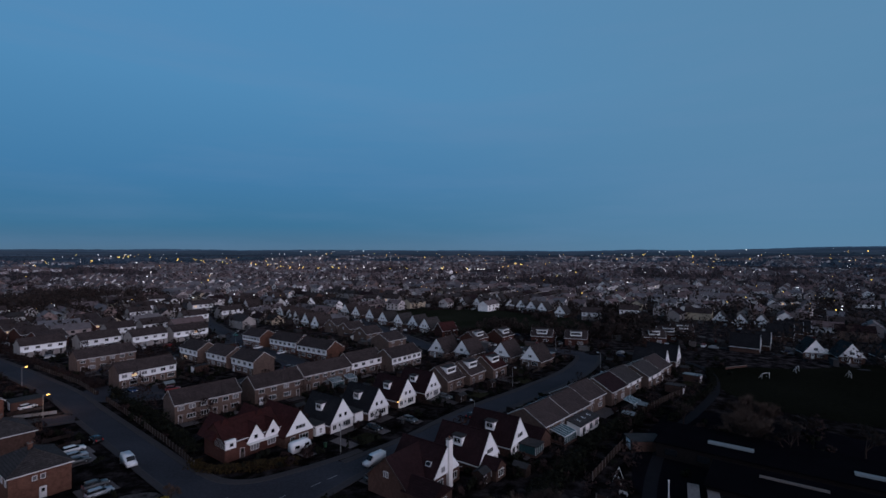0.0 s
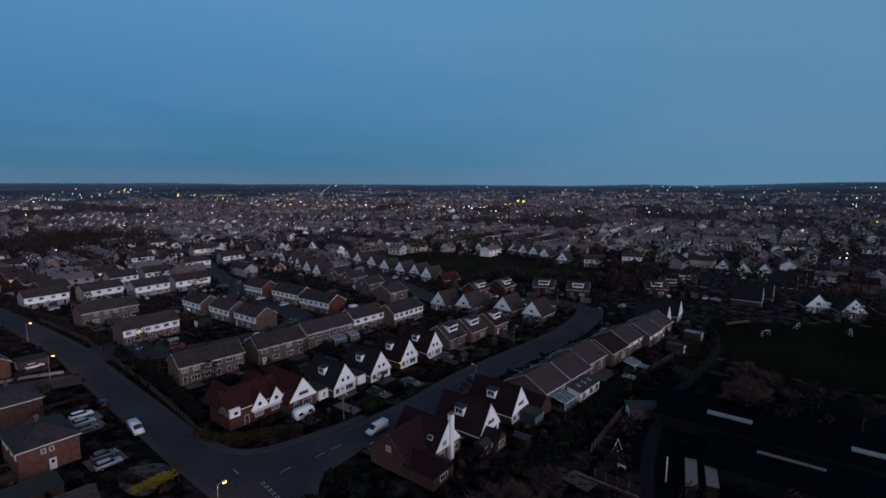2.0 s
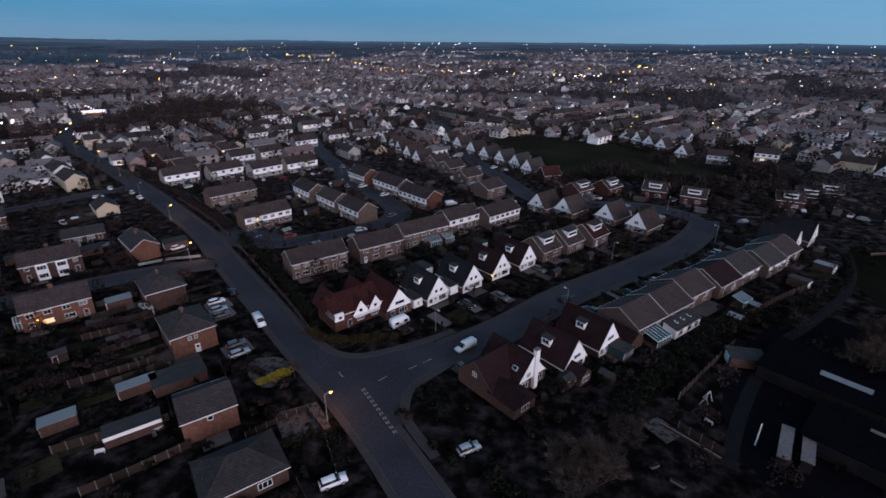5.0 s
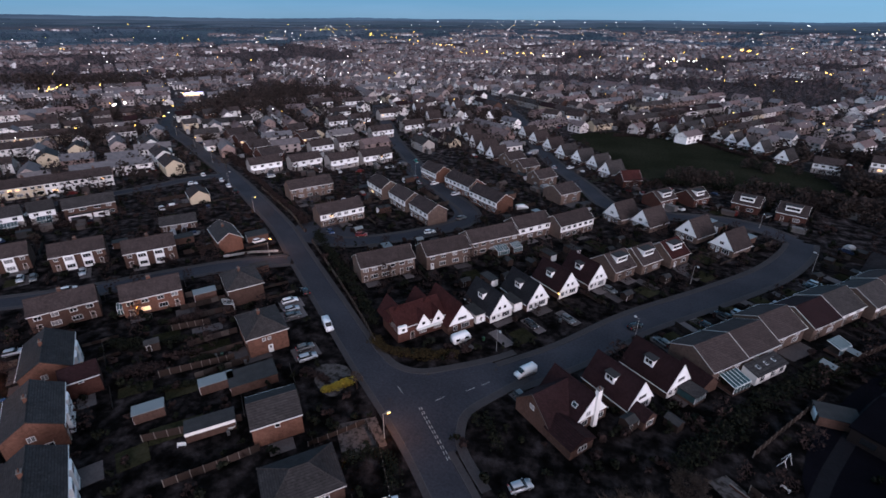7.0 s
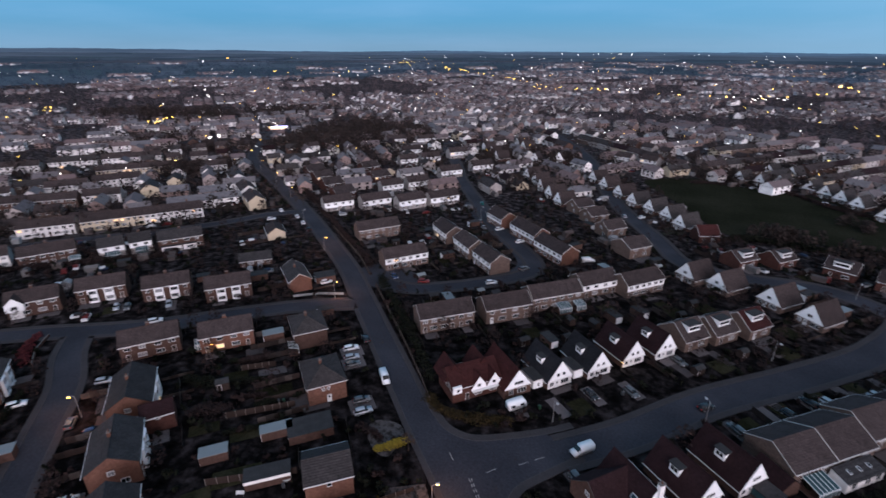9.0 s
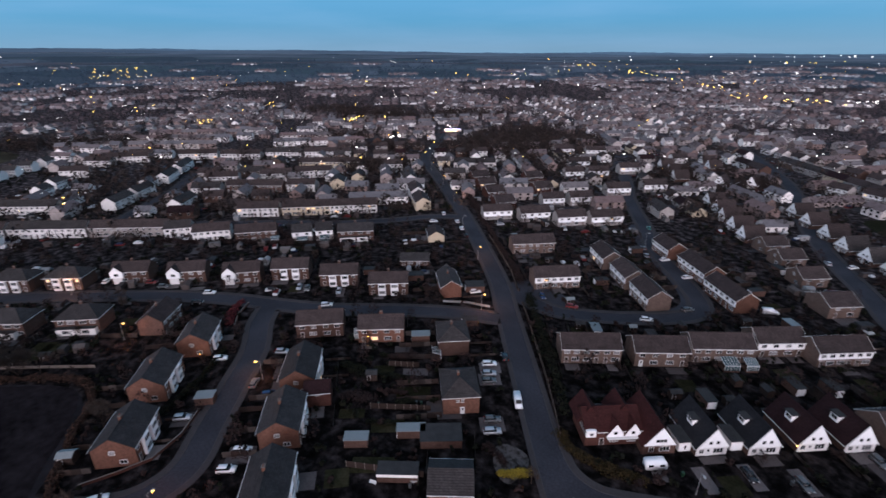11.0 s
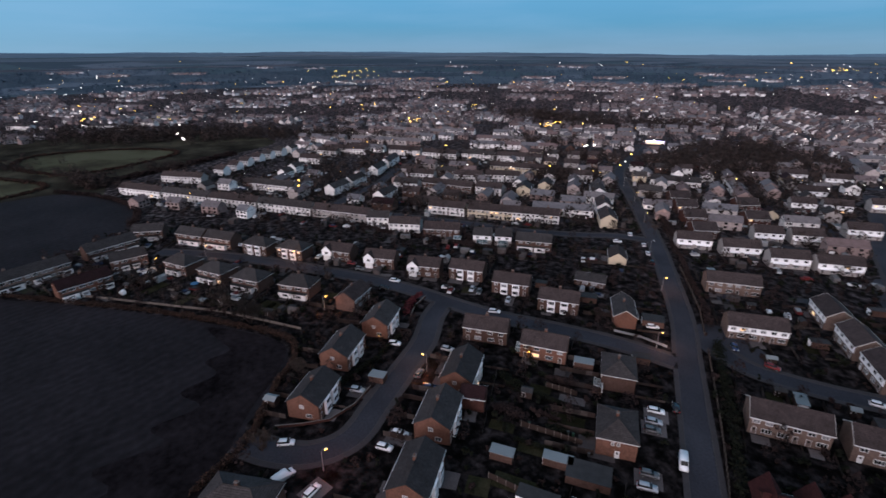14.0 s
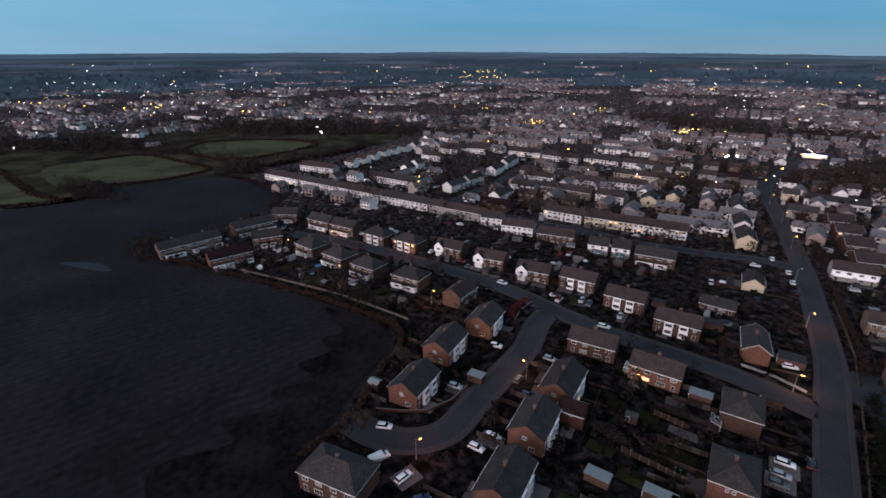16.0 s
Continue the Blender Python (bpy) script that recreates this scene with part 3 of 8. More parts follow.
def chalet(x, y, ang, W=7.4, D=11.0, eave=2.6, ridge=7.7, wall="brown", roof="dark", label="", dormer=-1, gable="pair", lit=0.0, garage=0, ground="white", group="steep-gabled chalet houses", far=False):
    """A house with its steep gable to the front (-y), the roof coming down to the ground floor."""
    COUNT[0] += 1
    rng = random.Random(COUNT[0] * 5 + 1)
    h = thing("chalet_house", x, y, ang, label or "steep-gabled chalet house, white boarded gable, %s tiled roof" % roof, "house", group)
    FOOT.append((x, y, ang, W, D, 1))
    roof_and_walls(h, W, D, eave, ridge, wall, roof, axis="y")
    s = (ridge - eave) / (W / 2)
    zb = eave - 0.15
    hw = (ridge - 0.2 - zb) / s
    part("gable_boarding", shared(("gable_boarding", W, D, eave, ridge), lambda: Shape().prism([(-hw, zb), (hw, zb), (0, ridge - 0.2)], "y", -D / 2 - 0.3, -D / 2 + 0.01, WHITE)), h, label="white boarded gable")
    part("barge_board", shared(("barge_board", W, D, eave, ridge, "chalet"), lambda: Shape().prism([(-hw - 0.2, zb - 0.1), (-hw + 0.02, zb - 0.1), (0, ridge - 0.24), (hw - 0.02, zb - 0.1), (hw + 0.2, zb - 0.1), (0, ridge + 0.03)], "y", -D / 2 - 0.36, -D / 2 - 0.31, UPVC)), h)
    yf = -D / 2 - 0.3
    if gable == "pair":
        for k in (-0.85, 0.85):
            window(h, pose(k, yf, 3.35), 0.95, 1.0, "dark")
    elif gable == "wide":
        window(h, pose(0, yf, 3.5), 2.3, 0.95, "dark")
    elif gable == "one":
        window(h, pose(0, yf, 3.4), 1.5, 1.1, "dark")
    if ground == "white":
        part("front_panel", shared(("front_panel", W, D), lambda: Shape().box(-W / 2 + 0.1, W / 2 - 0.1, -D / 2 - 0.06, -D / 2 + 0.01, 0.05, eave - 0.2, BRICK["white"])), h, label="white ground-floor front")
    window(h, side_pose("f", W, D, W * 0.2, 0.6, 0.06), 2.4, 1.5, pick_pane(rng, lit))
    door(h, side_pose("f", W, D, -W * 0.12, 0, 0.06), mat=UPVC)
    window(h, side_pose("f", W, D, -W * 0.33, 0.7, 0.06), 1.2, 1.3, pick_pane(rng, lit))
    for k in (-1, 1):
        window(h, side_pose("b", W, D, k * 1.4, 0.9), 1.6, 1.2, "dark")
        window(h, side_pose("b", W, D, k * 0.8, 3.4), 0.95, 1.1, "dark")
    if dormer:
        dormer_on(h, pose(0, 0.2, 0, 0, 0, -90 if dormer < 0 else 90), W, eave, ridge, roof, 2.2, 1.5)
    if garage:
        gx = garage * (W / 2 + 1.55)
        part("garage", shared(("garage", "side"), lambda: Shape().box(-1.45, 1.45, -2.5, 3.0, 0, 2.45, BRICK["white"]).box(-1.55, 1.55, -2.6, 3.1, 2.45, 2.6, ROOF["felt"])), h, pose(gx, -D / 2 + 4.2, 0), "white flat-roofed garage")
        garage_door(h, pose(gx, -D / 2 + 1.7, 0))
    return h


# ---- ground, hills on the horizon, fields ----
RIDGE = [(-180, 60), (-60, 50), (-42, 45), (-25, 14), (-10, 6), (10, 12), (25, 18), (42, 22), (55, 40), (70, 58), (85, 75), (130, 82), (180, 60)]


def hill(x, y):
    """Height of the land: level in the town, low hills far off, highest to the west."""
    r = math.hypot(x, y)
    if r < 1500:
        return 0.0
    a = math.degrees(math.atan2(-x, y))
    top = 0.0
    for (a0, h0), (a1, h1) in zip(RIDGE, RIDGE[1:]):
        if a0 <= a <= a1:
            t = (a - a0) / (a1 - a0)
            top = h0 + (h1 - h0) * t * t * (3 - 2 * t)
    k = min(1.0, (r - 1500) / 3000)
    k = k * k * (3 - 2 * k)
    return k * (top + 7 * noise.noise(Vector((x * 0.0016, y * 0.0016, 0.4))))


def make_ground():
    s = Shape()
    radii = [0, 30, 80, 160, 300, 500, 800, 1200, 1500, 1800, 2100, 2400, 2700, 3000, 3300, 3600, 3900, 4200, 4500, 4700, 4850]
    n = 240
    for r in radii[1:]:
        for i in range(n):
            a = 2 * math.pi * i / n
            x, y = r * math.sin(a), r * math.cos(a)
            s.v.append((x, y, hill(x, y)))
    s.v.append((0, 0, 0))
    c = len(s.v) - 1
    for j in range(len(radii) - 1):
        for i in range(n):
            i2 = (i + 1) % n
            if j == 0:
                s.f.append((c, i2, i))
            else:
                a, b = (j - 1) * n, j * n
                s.f.append((a + i, a + i2, b + i2, b + i))
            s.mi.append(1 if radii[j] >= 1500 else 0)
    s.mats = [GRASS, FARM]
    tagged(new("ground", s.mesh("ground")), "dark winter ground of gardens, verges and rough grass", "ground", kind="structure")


def outline(pts, steps=6, closed=False):
    """A smooth line through points of the plan."""
    P = [Vector((*p, 0)) for p in pts]
    out = []
    n = len(P)
    for i in range(n if closed else n - 1):
        p1, p2 = P[i], P[(i + 1) % n]
        p0 = P[i - 1] if i or closed else p1
        p3 = P[(i + 2) % n] if closed or i + 2 < n else p2
        for k in range(steps):
            t = k / steps
            out.append(0.5 * ((2 * p1) + (p2 - p0) * t + (2 * p0 - 5 * p1 + 4 * p2 - p3) * t * t + (3 * p1 - p0 - 3 * p2 + p3) * t ** 3))
    if not closed:
        out.append(P[-1])
    return out


def patch(name, pts, z, mat, label, category="ground", smooth=4, kind="structure"):
    """A flat sheet of ground with a soft outline."""
    line = outline(pts, smooth, True)
    bm = bmesh.new()
    f = bm.faces.new([bm.verts.new((p.x, p.y, z)) for p in line])
    if f.normal.z < 0:
        f.normal_flip()
    bmesh.ops.triangulate(bm, faces=bm.faces[:])
    bmesh.ops.recalc_face_normals(bm, faces=bm.faces[:])
    if sum(f.normal.z for f in bm.faces) < 0:
        bmesh.ops.reverse_faces(bm, faces=bm.faces[:])
    me = bpy.data.meshes.new(name)
    bm.to_mesh(me)
    bm.free()
    me.materials.append(mat)
    return tagged(new(name, me), label, category, kind=kind)


ROADS = []


def strip(line, off0, off1, z0, z1, mat, skip=None, name="strip"):
    """A slab that follows a line, between two distances to its right, cut away where skip says so."""
    s = Shape()
    pts = []
    for i, p in enumerate(line):
        d = (line[min(i + 1, len(line) - 1)] - line[max(i - 1, 0)]).normalized()
        nr = Vector((d.y, -d.x, 0))
        pts.append((p + nr * off0, p + nr * off1))
    for (a, b), (c, d) in zip(pts, pts[1:]):
        mid = (a + b + c + d) / 4
        if skip and skip(mid):
            continue
        s.face([(a.x, a.y, z1), (c.x, c.y, z1), (d.x, d.y, z1), (b.x, b.y, z1)][::-1], mat)
        s.face([(a.x, a.y, z0), (c.x, c.y, z0), (c.x, c.y, z1), (a.x, a.y, z1)][::-1], mat)
        s.face([(b.x, b.y, z0), (b.x, b.y, z1), (d.x, d.y, z1), (d.x, d.y, z0)][::-1], mat)
    return s


def dense(line, step=1.2):
    out = [line[0]]
    for a, b in zip(line, line[1:]):
        n = max(1, round((b - a).length / step))
        out += [a + (b - a) * (k + 1) / n for k in range(n)]
    return out


def road(name, pts, width, label, paved=True, walk_w=1.5):
    ROADS.append((name, dense(outline(pts, 10), 2.0), width, label, paved, walk_w))


JUNCTION = [(-52.5, 91.5), (-47.2, 95.4), (-41.6, 92.2), (-36, 92.0), (-29.5, 96.0), (-22.3, 101.8), (-16.4, 96.2), (-19.2, 92.3), (-23.0, 86.0), (-23.4, 81.2), (-21.2, 75.4), (-28, 71), (-40, 82)]


def beside_car(x, y, d=3.6):
    return any(abs(cx - x) < d and abs(cy - y) < d for cx, cy in PARKED)


def inside(poly, x, y):
    hit = False
    for (x0, y0), (x1, y1) in zip(poly, poly[1:] + poly[:1]):
        if (y0 > y) != (y1 > y) and x < x0 + (y - y0) / (y1 - y0) * (x1 - x0):
            hit = not hit
    return hit


def near_road(p, margin, but=None):
    for name, line, width, *_ in ROADS:
        if name == but:
            continue
        lim = width / 2 + margin
        for q in line:
            if abs(q.x - p.x) < lim + 4 and abs(q.y - p.y) < lim + 4 and (q - Vector((p.x, p.y, 0))).length < lim:
                return True
    return False


def build_roads():
    for i, (name, line, width, label, paved, ww) in enumerate(ROADS):
        z = 0.03 + 0.004 * i
        tagged(new(name, strip(line, -width / 2, width / 2, 0.0, z, ASPHALT).mesh(name)), label, "road", kind="structure")
        if paved:
            d = dense(line, 1.0)
            cut = lambda p, name=name: near_road(p, 0.4, name) or inside(JUNCTION, p.x, p.y) or (p - Vector((-27.5, 88.5, 0))).length < 13.6
            for sgn in (-1, 1):
                a, b = sgn * (width / 2 + 0.02), sgn * (width / 2 + 0.17)
                k = strip(d, min(a, b), max(a, b), 0, 0.145, KERB, cut)
                if k.f:
                    tagged(new("kerb", k.mesh("kerb")), "pale concrete kerb along the road edge", "kerb", kind="structure")
                a, b = sgn * (width / 2 + 0.17), sgn * (width / 2 + 0.17 + ww)
                k = strip(d, min(a, b), max(a, b), 0, 0.14, PAVING, cut)
                if k.f:
                    tagged(new("pavement", k.mesh("pavement")), "grey paved footway beside the road", "pavement", kind="structure")


make_ground()
road("road_main", [(20, 28), (-5, 52), (-27, 74), (-49.3, 92.3), (-68.6, 108.5), (-96.6, 132), (-116.1, 148.5), (-144.7, 168.5), (-183.7, 194.5), (-242.8, 230.3), (-291, 258), (-318, 277), (-344, 306), (-370, 338), (-396, 372)], 6.0, "dark asphalt main road running through the estate", True, 1.2)
road("road_side", [(-30, 82), (-21, 94.5), (-6.5, 110.5), (8.5, 131), (29, 153), (46, 173), (57, 192), (61, 204)], 7.2, "dark asphalt side road lined with chalet houses")
road("road_bend", [(60, 203), (50, 212), (38, 216), (15, 213), (-4, 217), (-17, 240), (-38, 276), (-60, 326), (-82, 388), (-110, 440), (-160, 520)], 6.2, "asphalt residential street past the green")
road("road_cross", [(-97, 128), (-112, 117.5), (-126, 104), (-140, 89), (-152, 79), (-170, 66), (-186, 52), (-203, 33), (-222, 10), (-240, -16), (-252, -40)], 5.7, "asphalt cross street between rows of semis")
road("road_cul", [(-158, 74), (-148, 66), (-134, 58.5), (-121, 48), (-109, 38), (-99, 29.5), (-96.5, 20), (-100, 11), (-107, 3)], 5.8, "asphalt cul-de-sac with a turning head")
road("road_court", [(-99, 146), (-88, 146), (-78, 152), (-66, 163), (-55, 178), (-57, 190), (-72, 206), (-92, 226), (-110, 251), (-140, 290), (-165, 330), (-200, 380)], 5.6, "asphalt estate court road")
road("road_terrace", [(-184, 192), (-195, 180), (-203, 163), (-222, 133), (-238, 118), (-262, 88), (-285, 60), (-309, 30), (-333, 0), (-357, -30), (-378, -56)], 4.6, "asphalt street between long terraces")
road("road_gables", [(-292, 44), (-310, 58), (-327, 72), (-343, 87), (-364, 100), (-400, 126), (-430, 146)], 4.8, "asphalt street between white gable-ended houses")
build_roads()
patch("junction", JUNCTION, 0.068, ASPHALT, "worn asphalt at the mouth of the side road", "road", 4)
for k, pts in enumerate(([(-42.0, 88.0 + 3.9), (-36, 92.0), (-29.5, 96.0), (-22.3, 101.8), (-17.6, 106.6)], [(-14.4, 99.6), (-19.2, 92.3), (-23.0, 86.0), (-23.4, 81.2), (-21.2, 75.4), (-14.5, 68.5)])):
    d = dense(outline(([(-52.0, 98.6), (-47.0, 94.6)] if k == 0 else []) + pts, 8), 1.0)
    tagged(new("kerb", strip(d, -0.15, 0.0, 0, 0.141, KERB).mesh("kerb")), "pale concrete kerb curving round the corner", "kerb", kind="structure")
    tagged(new("pavement", strip(d, -1.85, -0.15, 0, 0.135, PAVING).mesh("pavement")), "grey paved footway curving round the corner", "pavement", kind="structure")
patch("ploughed_field", [(-96, -8), (-112, 4), (-124, 10), (-138, 15.5), (-152, 12), (-171, -10), (-189, -37), (-208, -69), (-224, -96), (-246, -88), (-268, -80), (-282, -66), (-318, -62), (-340, -68), (-378, -100), (-392, -128), (-372, -170), (-352, -200), (-330, -196), (-300, -260), (-240, -340), (-120, -260), (-60, -120)], 0.05, SOIL, "dark bare ploughed field", "field")
patch("field_headland", [(-76, -8), (-95, -1.5), (-108, 1.5), (-120, 6), (-132, 12), (-147, 15), (-158, 5), (-168, -10), (-158, -6), (-150, -2), (-146, -9), (-138, -5), (-132, -14), (-124, -8), (-119, -19), (-112, -15), (-108, -29), (-100, -24), (-94, -40), (-82, -36), (-70, -30)], 0.062, WET_SOIL, "dark wet rutted headland of the field", "field")
PASTURE = mottled("pasture_grass", [(0.36, (0.026, 0.0235, 0.0175)), (0.47, (0.041, 0.039, 0.026)), (0.56, (0.06, 0.061, 0.038)), (0.68, (0.07, 0.066, 0.045))], 0.018)
ROUGH = mottled("rough_winter_grass", [(0.36, (0.012, 0.011, 0.0095)), (0.5, (0.026, 0.0235, 0.018)), (0.66, (0.052, 0.048, 0.034))], 0.03)
patch("rough_grass", [(-340, -76), (-385, -96), (-425, -94), (-455, -58), (-500, -20), (-560, 20), (-640, -40), (-690, -240), (-600, -420), (-400, -420), (-320, -330), (-316, -240), (-345, -204), (-388, -132)], 0.042, ROUGH, "rough winter grass and bramble between the fields", "ground")
patch("green_field", [(-366, -226), (-372, -192), (-388, -160), (-420, -141), (-456, -180), (-492, -228), (-470, -264), (-436, -284)], 0.08, PASTURE, "dull green pasture beyond the ploughed field", "field")
patch("green_field", [(-452, -140), (-476, -102), (-532, -70), (-567, -128), (-556, -196), (-500, -190)], 0.08, PASTURE, "dull green pasture beside the woods", "field")
patch("green_field", [(-322, -238), (-330, -206), (-350, -232), (-362, -245), (-440, -322), (-420, -380), (-340, -330)], 0.085, PASTURE, "dull green pasture at the field corner", "field")
patch("puddle", [(-211, -111), (-213, -119), (-217, -128), (-221, -137), (-224, -139), (-223, -129), (-219, -118)], 0.09, WATER, "standing water in the wet field corner", "water")
patch("park_green", [(-37, 345), (-10, 366), (14, 362), (33, 358), (48, 356), (62, 344), (78, 321), (92, 282), (76, 258), (46, 266), (22, 261), (7, 264), (-10, 296), (-25, 320)], 0.06, PARK, "open green with mown winter grass", "grass")
patch("school_field", [(100, 182), (135, 180), (200, 190), (230, 150), (150, 110), (98, 128), (88, 150)], 0.06, DARK_LAWN, "dark mown playing field", "grass")

# ---- the estate, house by house ----
# steep-gabled row on the side road
chalet(-29.3, 122.6, 54, roof="dark", gable="pair", garage=-1, label="chalet house, white gable, black tiled roof, white garage")
chalet(-21.5, 131.6, 53, roof="dark", gable="pair", garage=-1, label="chalet house, white gable, black tiles and white dormer")
chalet(-14.6, 141.0, 53, roof="maroon", gable="pair", lit=0.0, label="chalet house with maroon tiles and a lit porch")
chalet(-7.5, 148.6, 53, roof="maroon", gable="pair", label="chalet house, maroon tiles, white gable and conservatory roof")
for x, y, rf in ((0.2, 157.0, "brown"), (7.6, 164.6, "brown"), (16.0, 172.4, "red")):
    semi(x, y, 52, 8.8, 10.0, 3.6, 7.2, wall="buff", roof=rf, units=1, verge=True, dormer=True, chim=0, front="plain", name="dormer_house", label="buff brick house with %s roof, white verges and wide dormer" % rf, group="dormer houses on the side road")
# south side of the side road
chalet(4.6, 101.2, 53, roof="maroon", gable="wide", D=11.5, label="chalet house with maroon roof, white gable, brick porch and dormer")
chalet(12.0, 109.6, 53, roof="maroon", gable="wide", D=11.5, label="chalet house with maroon roof and white gable beside a lean-to")
for i, (x, y, rf) in enumerate(((23.4, 118.2, "brown"), (30.2, 127.5, "brown"), (38.6, 136.6, "brown"), (46.8, 145.4, "maroon"), (55.6, 153.6, "grey"), (64.3, 162.0, "grey"), (72.8, 170.0, "brown"))):
    semi(x + (0.5 if i % 2 else -0.5), y + (-0.4 if i % 2 else 0.4), 47, 10.8, 11.2, 4.1, 7.0, wall="buff", roof=rf, units=1, verge=True, chim=0, front="band" if i in (4, 5) else "plain", name="stepped_house", label="buff brick house with shallow %s roof and white verges" % rf, group="stepped houses backing onto gardens")
chalet(77.0, 180.0, 53, roof="dark", gable="one", dormer=0)
chalet(85.4, 188.6, 53, roof="dark", gable="one", dormer=0)
# corner of the far bend
for x, y in ((0.7, 203.1), (10.9, 199.5), (26.1, 195.2), (36.3, 187.8)):
    chalet(x, y, -38, W=8.4, D=10.5, roof="brown", gable="one", wall="buff", dormer=0, ground="plain", label="chalet house with white gable, brown tiles and buff walls")
# backs behind the chalets
for x, y, a, L, fr in ((-65.2, 131.9, 47, 17, "plain"), (-51.0, 145.6, 47, 15.3, "plain"), (-40.1, 160.5, 47, 18, "plain"), (-30.2, 176.2, 50, 14.5, "band"), (-16.8, 184.2, 52, 16, "band")):
    semi(x, y, a, L, 8.4, wall="buff", roof="brown", units=2 if L < 16 else 3, verge=True, chim=0, front=fr, lit=0.0)
# court
semi(-128.5, 183.5, 54, 19, 8.5, wall="buff", roof="brown", units=3, chim=0, lit=0.05)
semi(-100.8, 163.2, 54, 17.5, 8.2, wall="buff", roof="brown", units=3, front="band", chim=0)
for x, y in ((-98.5, 195.9), (-83.0, 186.2), (-69.4, 177.0)):
    semi(x, y, -36, 13.8, 8.5, wall="buff", roof="brown", units=2, verge=True, chim=0, front="band")
for x, y, L, fr in ((-85.0, 224.5, 13, "band"), (-66.8, 213.0, 18, "band"), (-50.5, 198.8, 18, "band")):
    semi(x, y, -35, L, 8.5, wall="orange", roof="brown", units=3, verge=True, chim=0, front=fr)
for x, y in ((-57.0, 263.0), (-47.5, 251.5), (-36.5, 236.5)):
    semi(x, y, 52, 10.5, 9.0, 4.2, 7.0, wall="buff", roof="brown", units=1, verge=True, chim=0, name="detached_house", group="detached houses by the green", end_windows=1, label="buff brick detached house with white verges and brown roof")
semi(-24.5, 218.0, 52, 11, 11, 4.6, 7.2, wall="buff", roof="brown", units=1, verge=True, chim=0, name="detached_house")
for x, y, a in ((14.5, 226.5, 50), (27.5, 233.5, 50), (48.0, 233.0, -20), (62.5, 227.0, -20)):
    semi(x, y, a, 9.8, 9.0, 3.6, 6.6, wall="red", roof="brown", units=1, verge=True, dormer=True, chim=0, front="plain", name="dormer_house", group="dormer houses by the green")
for x, y, a, L in ((-170.3, 205.2, 56, 15.5), (-155.2, 217.7, 58, 16), (-138.5, 226.3, 58, 15.5), (-126.5, 239.8, 56, 17), (-164.7, 246.1, 57, 13), (-155.5, 260.4, 57, 14), (-151.3, 293.7, 55, 15), (-194.4, 309.9, 53, 13), (-184.1, 324.1, 48, 14), (-210.8, 339.8, 53, 16), (-226.9, 387.9, 48, 16), (-248.5, 372.8, 54, 17), (-175, 350, 53, 15), (-140, 318, 53, 15)):
    semi(x, y, a, L, 8.0, wall="grey", roof="brown", units=2, front="band", chim=0, porch=True, back=False)
for x, y in ((-232, 254), (-216, 244), (-199, 233.5), (-181, 222), (-206, 279), (-185, 262)):
    semi(x, y, 62, 11.5, 12, 4.6, 7.4, wall="red", roof="brown", units=2, verge=True, chim=0, back=False, name="stepped_house", group="stepped brick houses by the main road")
# steep-gabled rows by the green
for x, y in ((-6.5, 261.0), (-13.4, 271.7), (-22.3, 279.6), (-32.0, 288.0), (-41.5, 301.0), (-52.5, 315.0), (-62.0, 328.0)):
    chalet(x, y, -38, W=8.0, D=10.5, roof="grey" if y < 300 else "brown", gable="pair", dormer=0, ground="plain", group="chalet houses beside the green")
for x, y in ((-67.0, 270.0), (-75.5, 281.0), (-84.3, 292.0), (-92.0, 304.0), (-101.0, 315.0)):
    chalet(x, y, -38, W=7.6, D=10, roof="brown", gable="one", dormer=0, ground="plain", group="chalet houses beside the green")
for x, y in ((-140, 356), (-150.5, 371), (-163, 384), (-137, 405), (-147, 417), (-115.3, 362.5), (-100.5, 374)):
    chalet(x, y, -38 if x < -120 else 0, W=7.6, D=10, roof="brown", gable="one", dormer=0, ground="plain", group="chalet houses beyond the green")
for x, y in ((17.5, 371.7), (28.5, 369), (34.5, 401), (47.0, 400), (38.5, 370), (52.8, 363.5), (59.4, 356), (65.2, 347), (70.8, 337), (79.1, 320)):
    chalet(x, y, -36, W=7.8, D=10, roof="grey", gable="one", dormer=0, ground="plain", group="chalet houses beyond the green")
for x, y in ((-22, 386), (-58, 392), (-40, 390), (108, 344), (94, 306), (122, 318)):
    semi(x, y, -20, 12, 8, wall="grey", roof="brown", units=2, front="band", chim=0, back=False)
for x, y in ((165.5, 289), (171.5, 279), (181.0, 275.5), (152.5, 201), (160.5, 193), (175, 190)):
    chalet(x, y, -36 if y > 250 else -20, W=8.4, D=10, roof="dark" if y < 250 else "grey", gable="one", dormer=0, ground="plain", group="chalet houses beyond the school")
for x, y in ((166, 239), (177, 248), (184, 252), (132, 212), (140.5, 218)):
    chalet(x, y, 53, W=7.4, D=11, roof="dark", gable="one", dormer=0, ground="plain", group="chalet houses beyond the school")
for x, y in ((99.6, 230), (110.2, 238), (121.3, 247)):
    semi(x, y, -15, 9.8, 9.0, 3.6, 6.6, wall="red", roof="brown", units=1, verge=True, dormer=True, chim=0, front="plain", name="dormer_house", group="dormer houses by the green")
semi(273, 384, -10, 24, 9, 3.4, 5.4, wall="white", roof="felt", units=5, chim=0, lit=0.7, name="school_hall", label="long low building with brightly lit windows", category="building", group="white halls")
semi(1.5, 249, 30, 9, 8, 3.6, 7.0, wall="red", roof="red", units=1, verge=True, chim=0, name="detached_house", label="small red brick house with a white-edged gable")
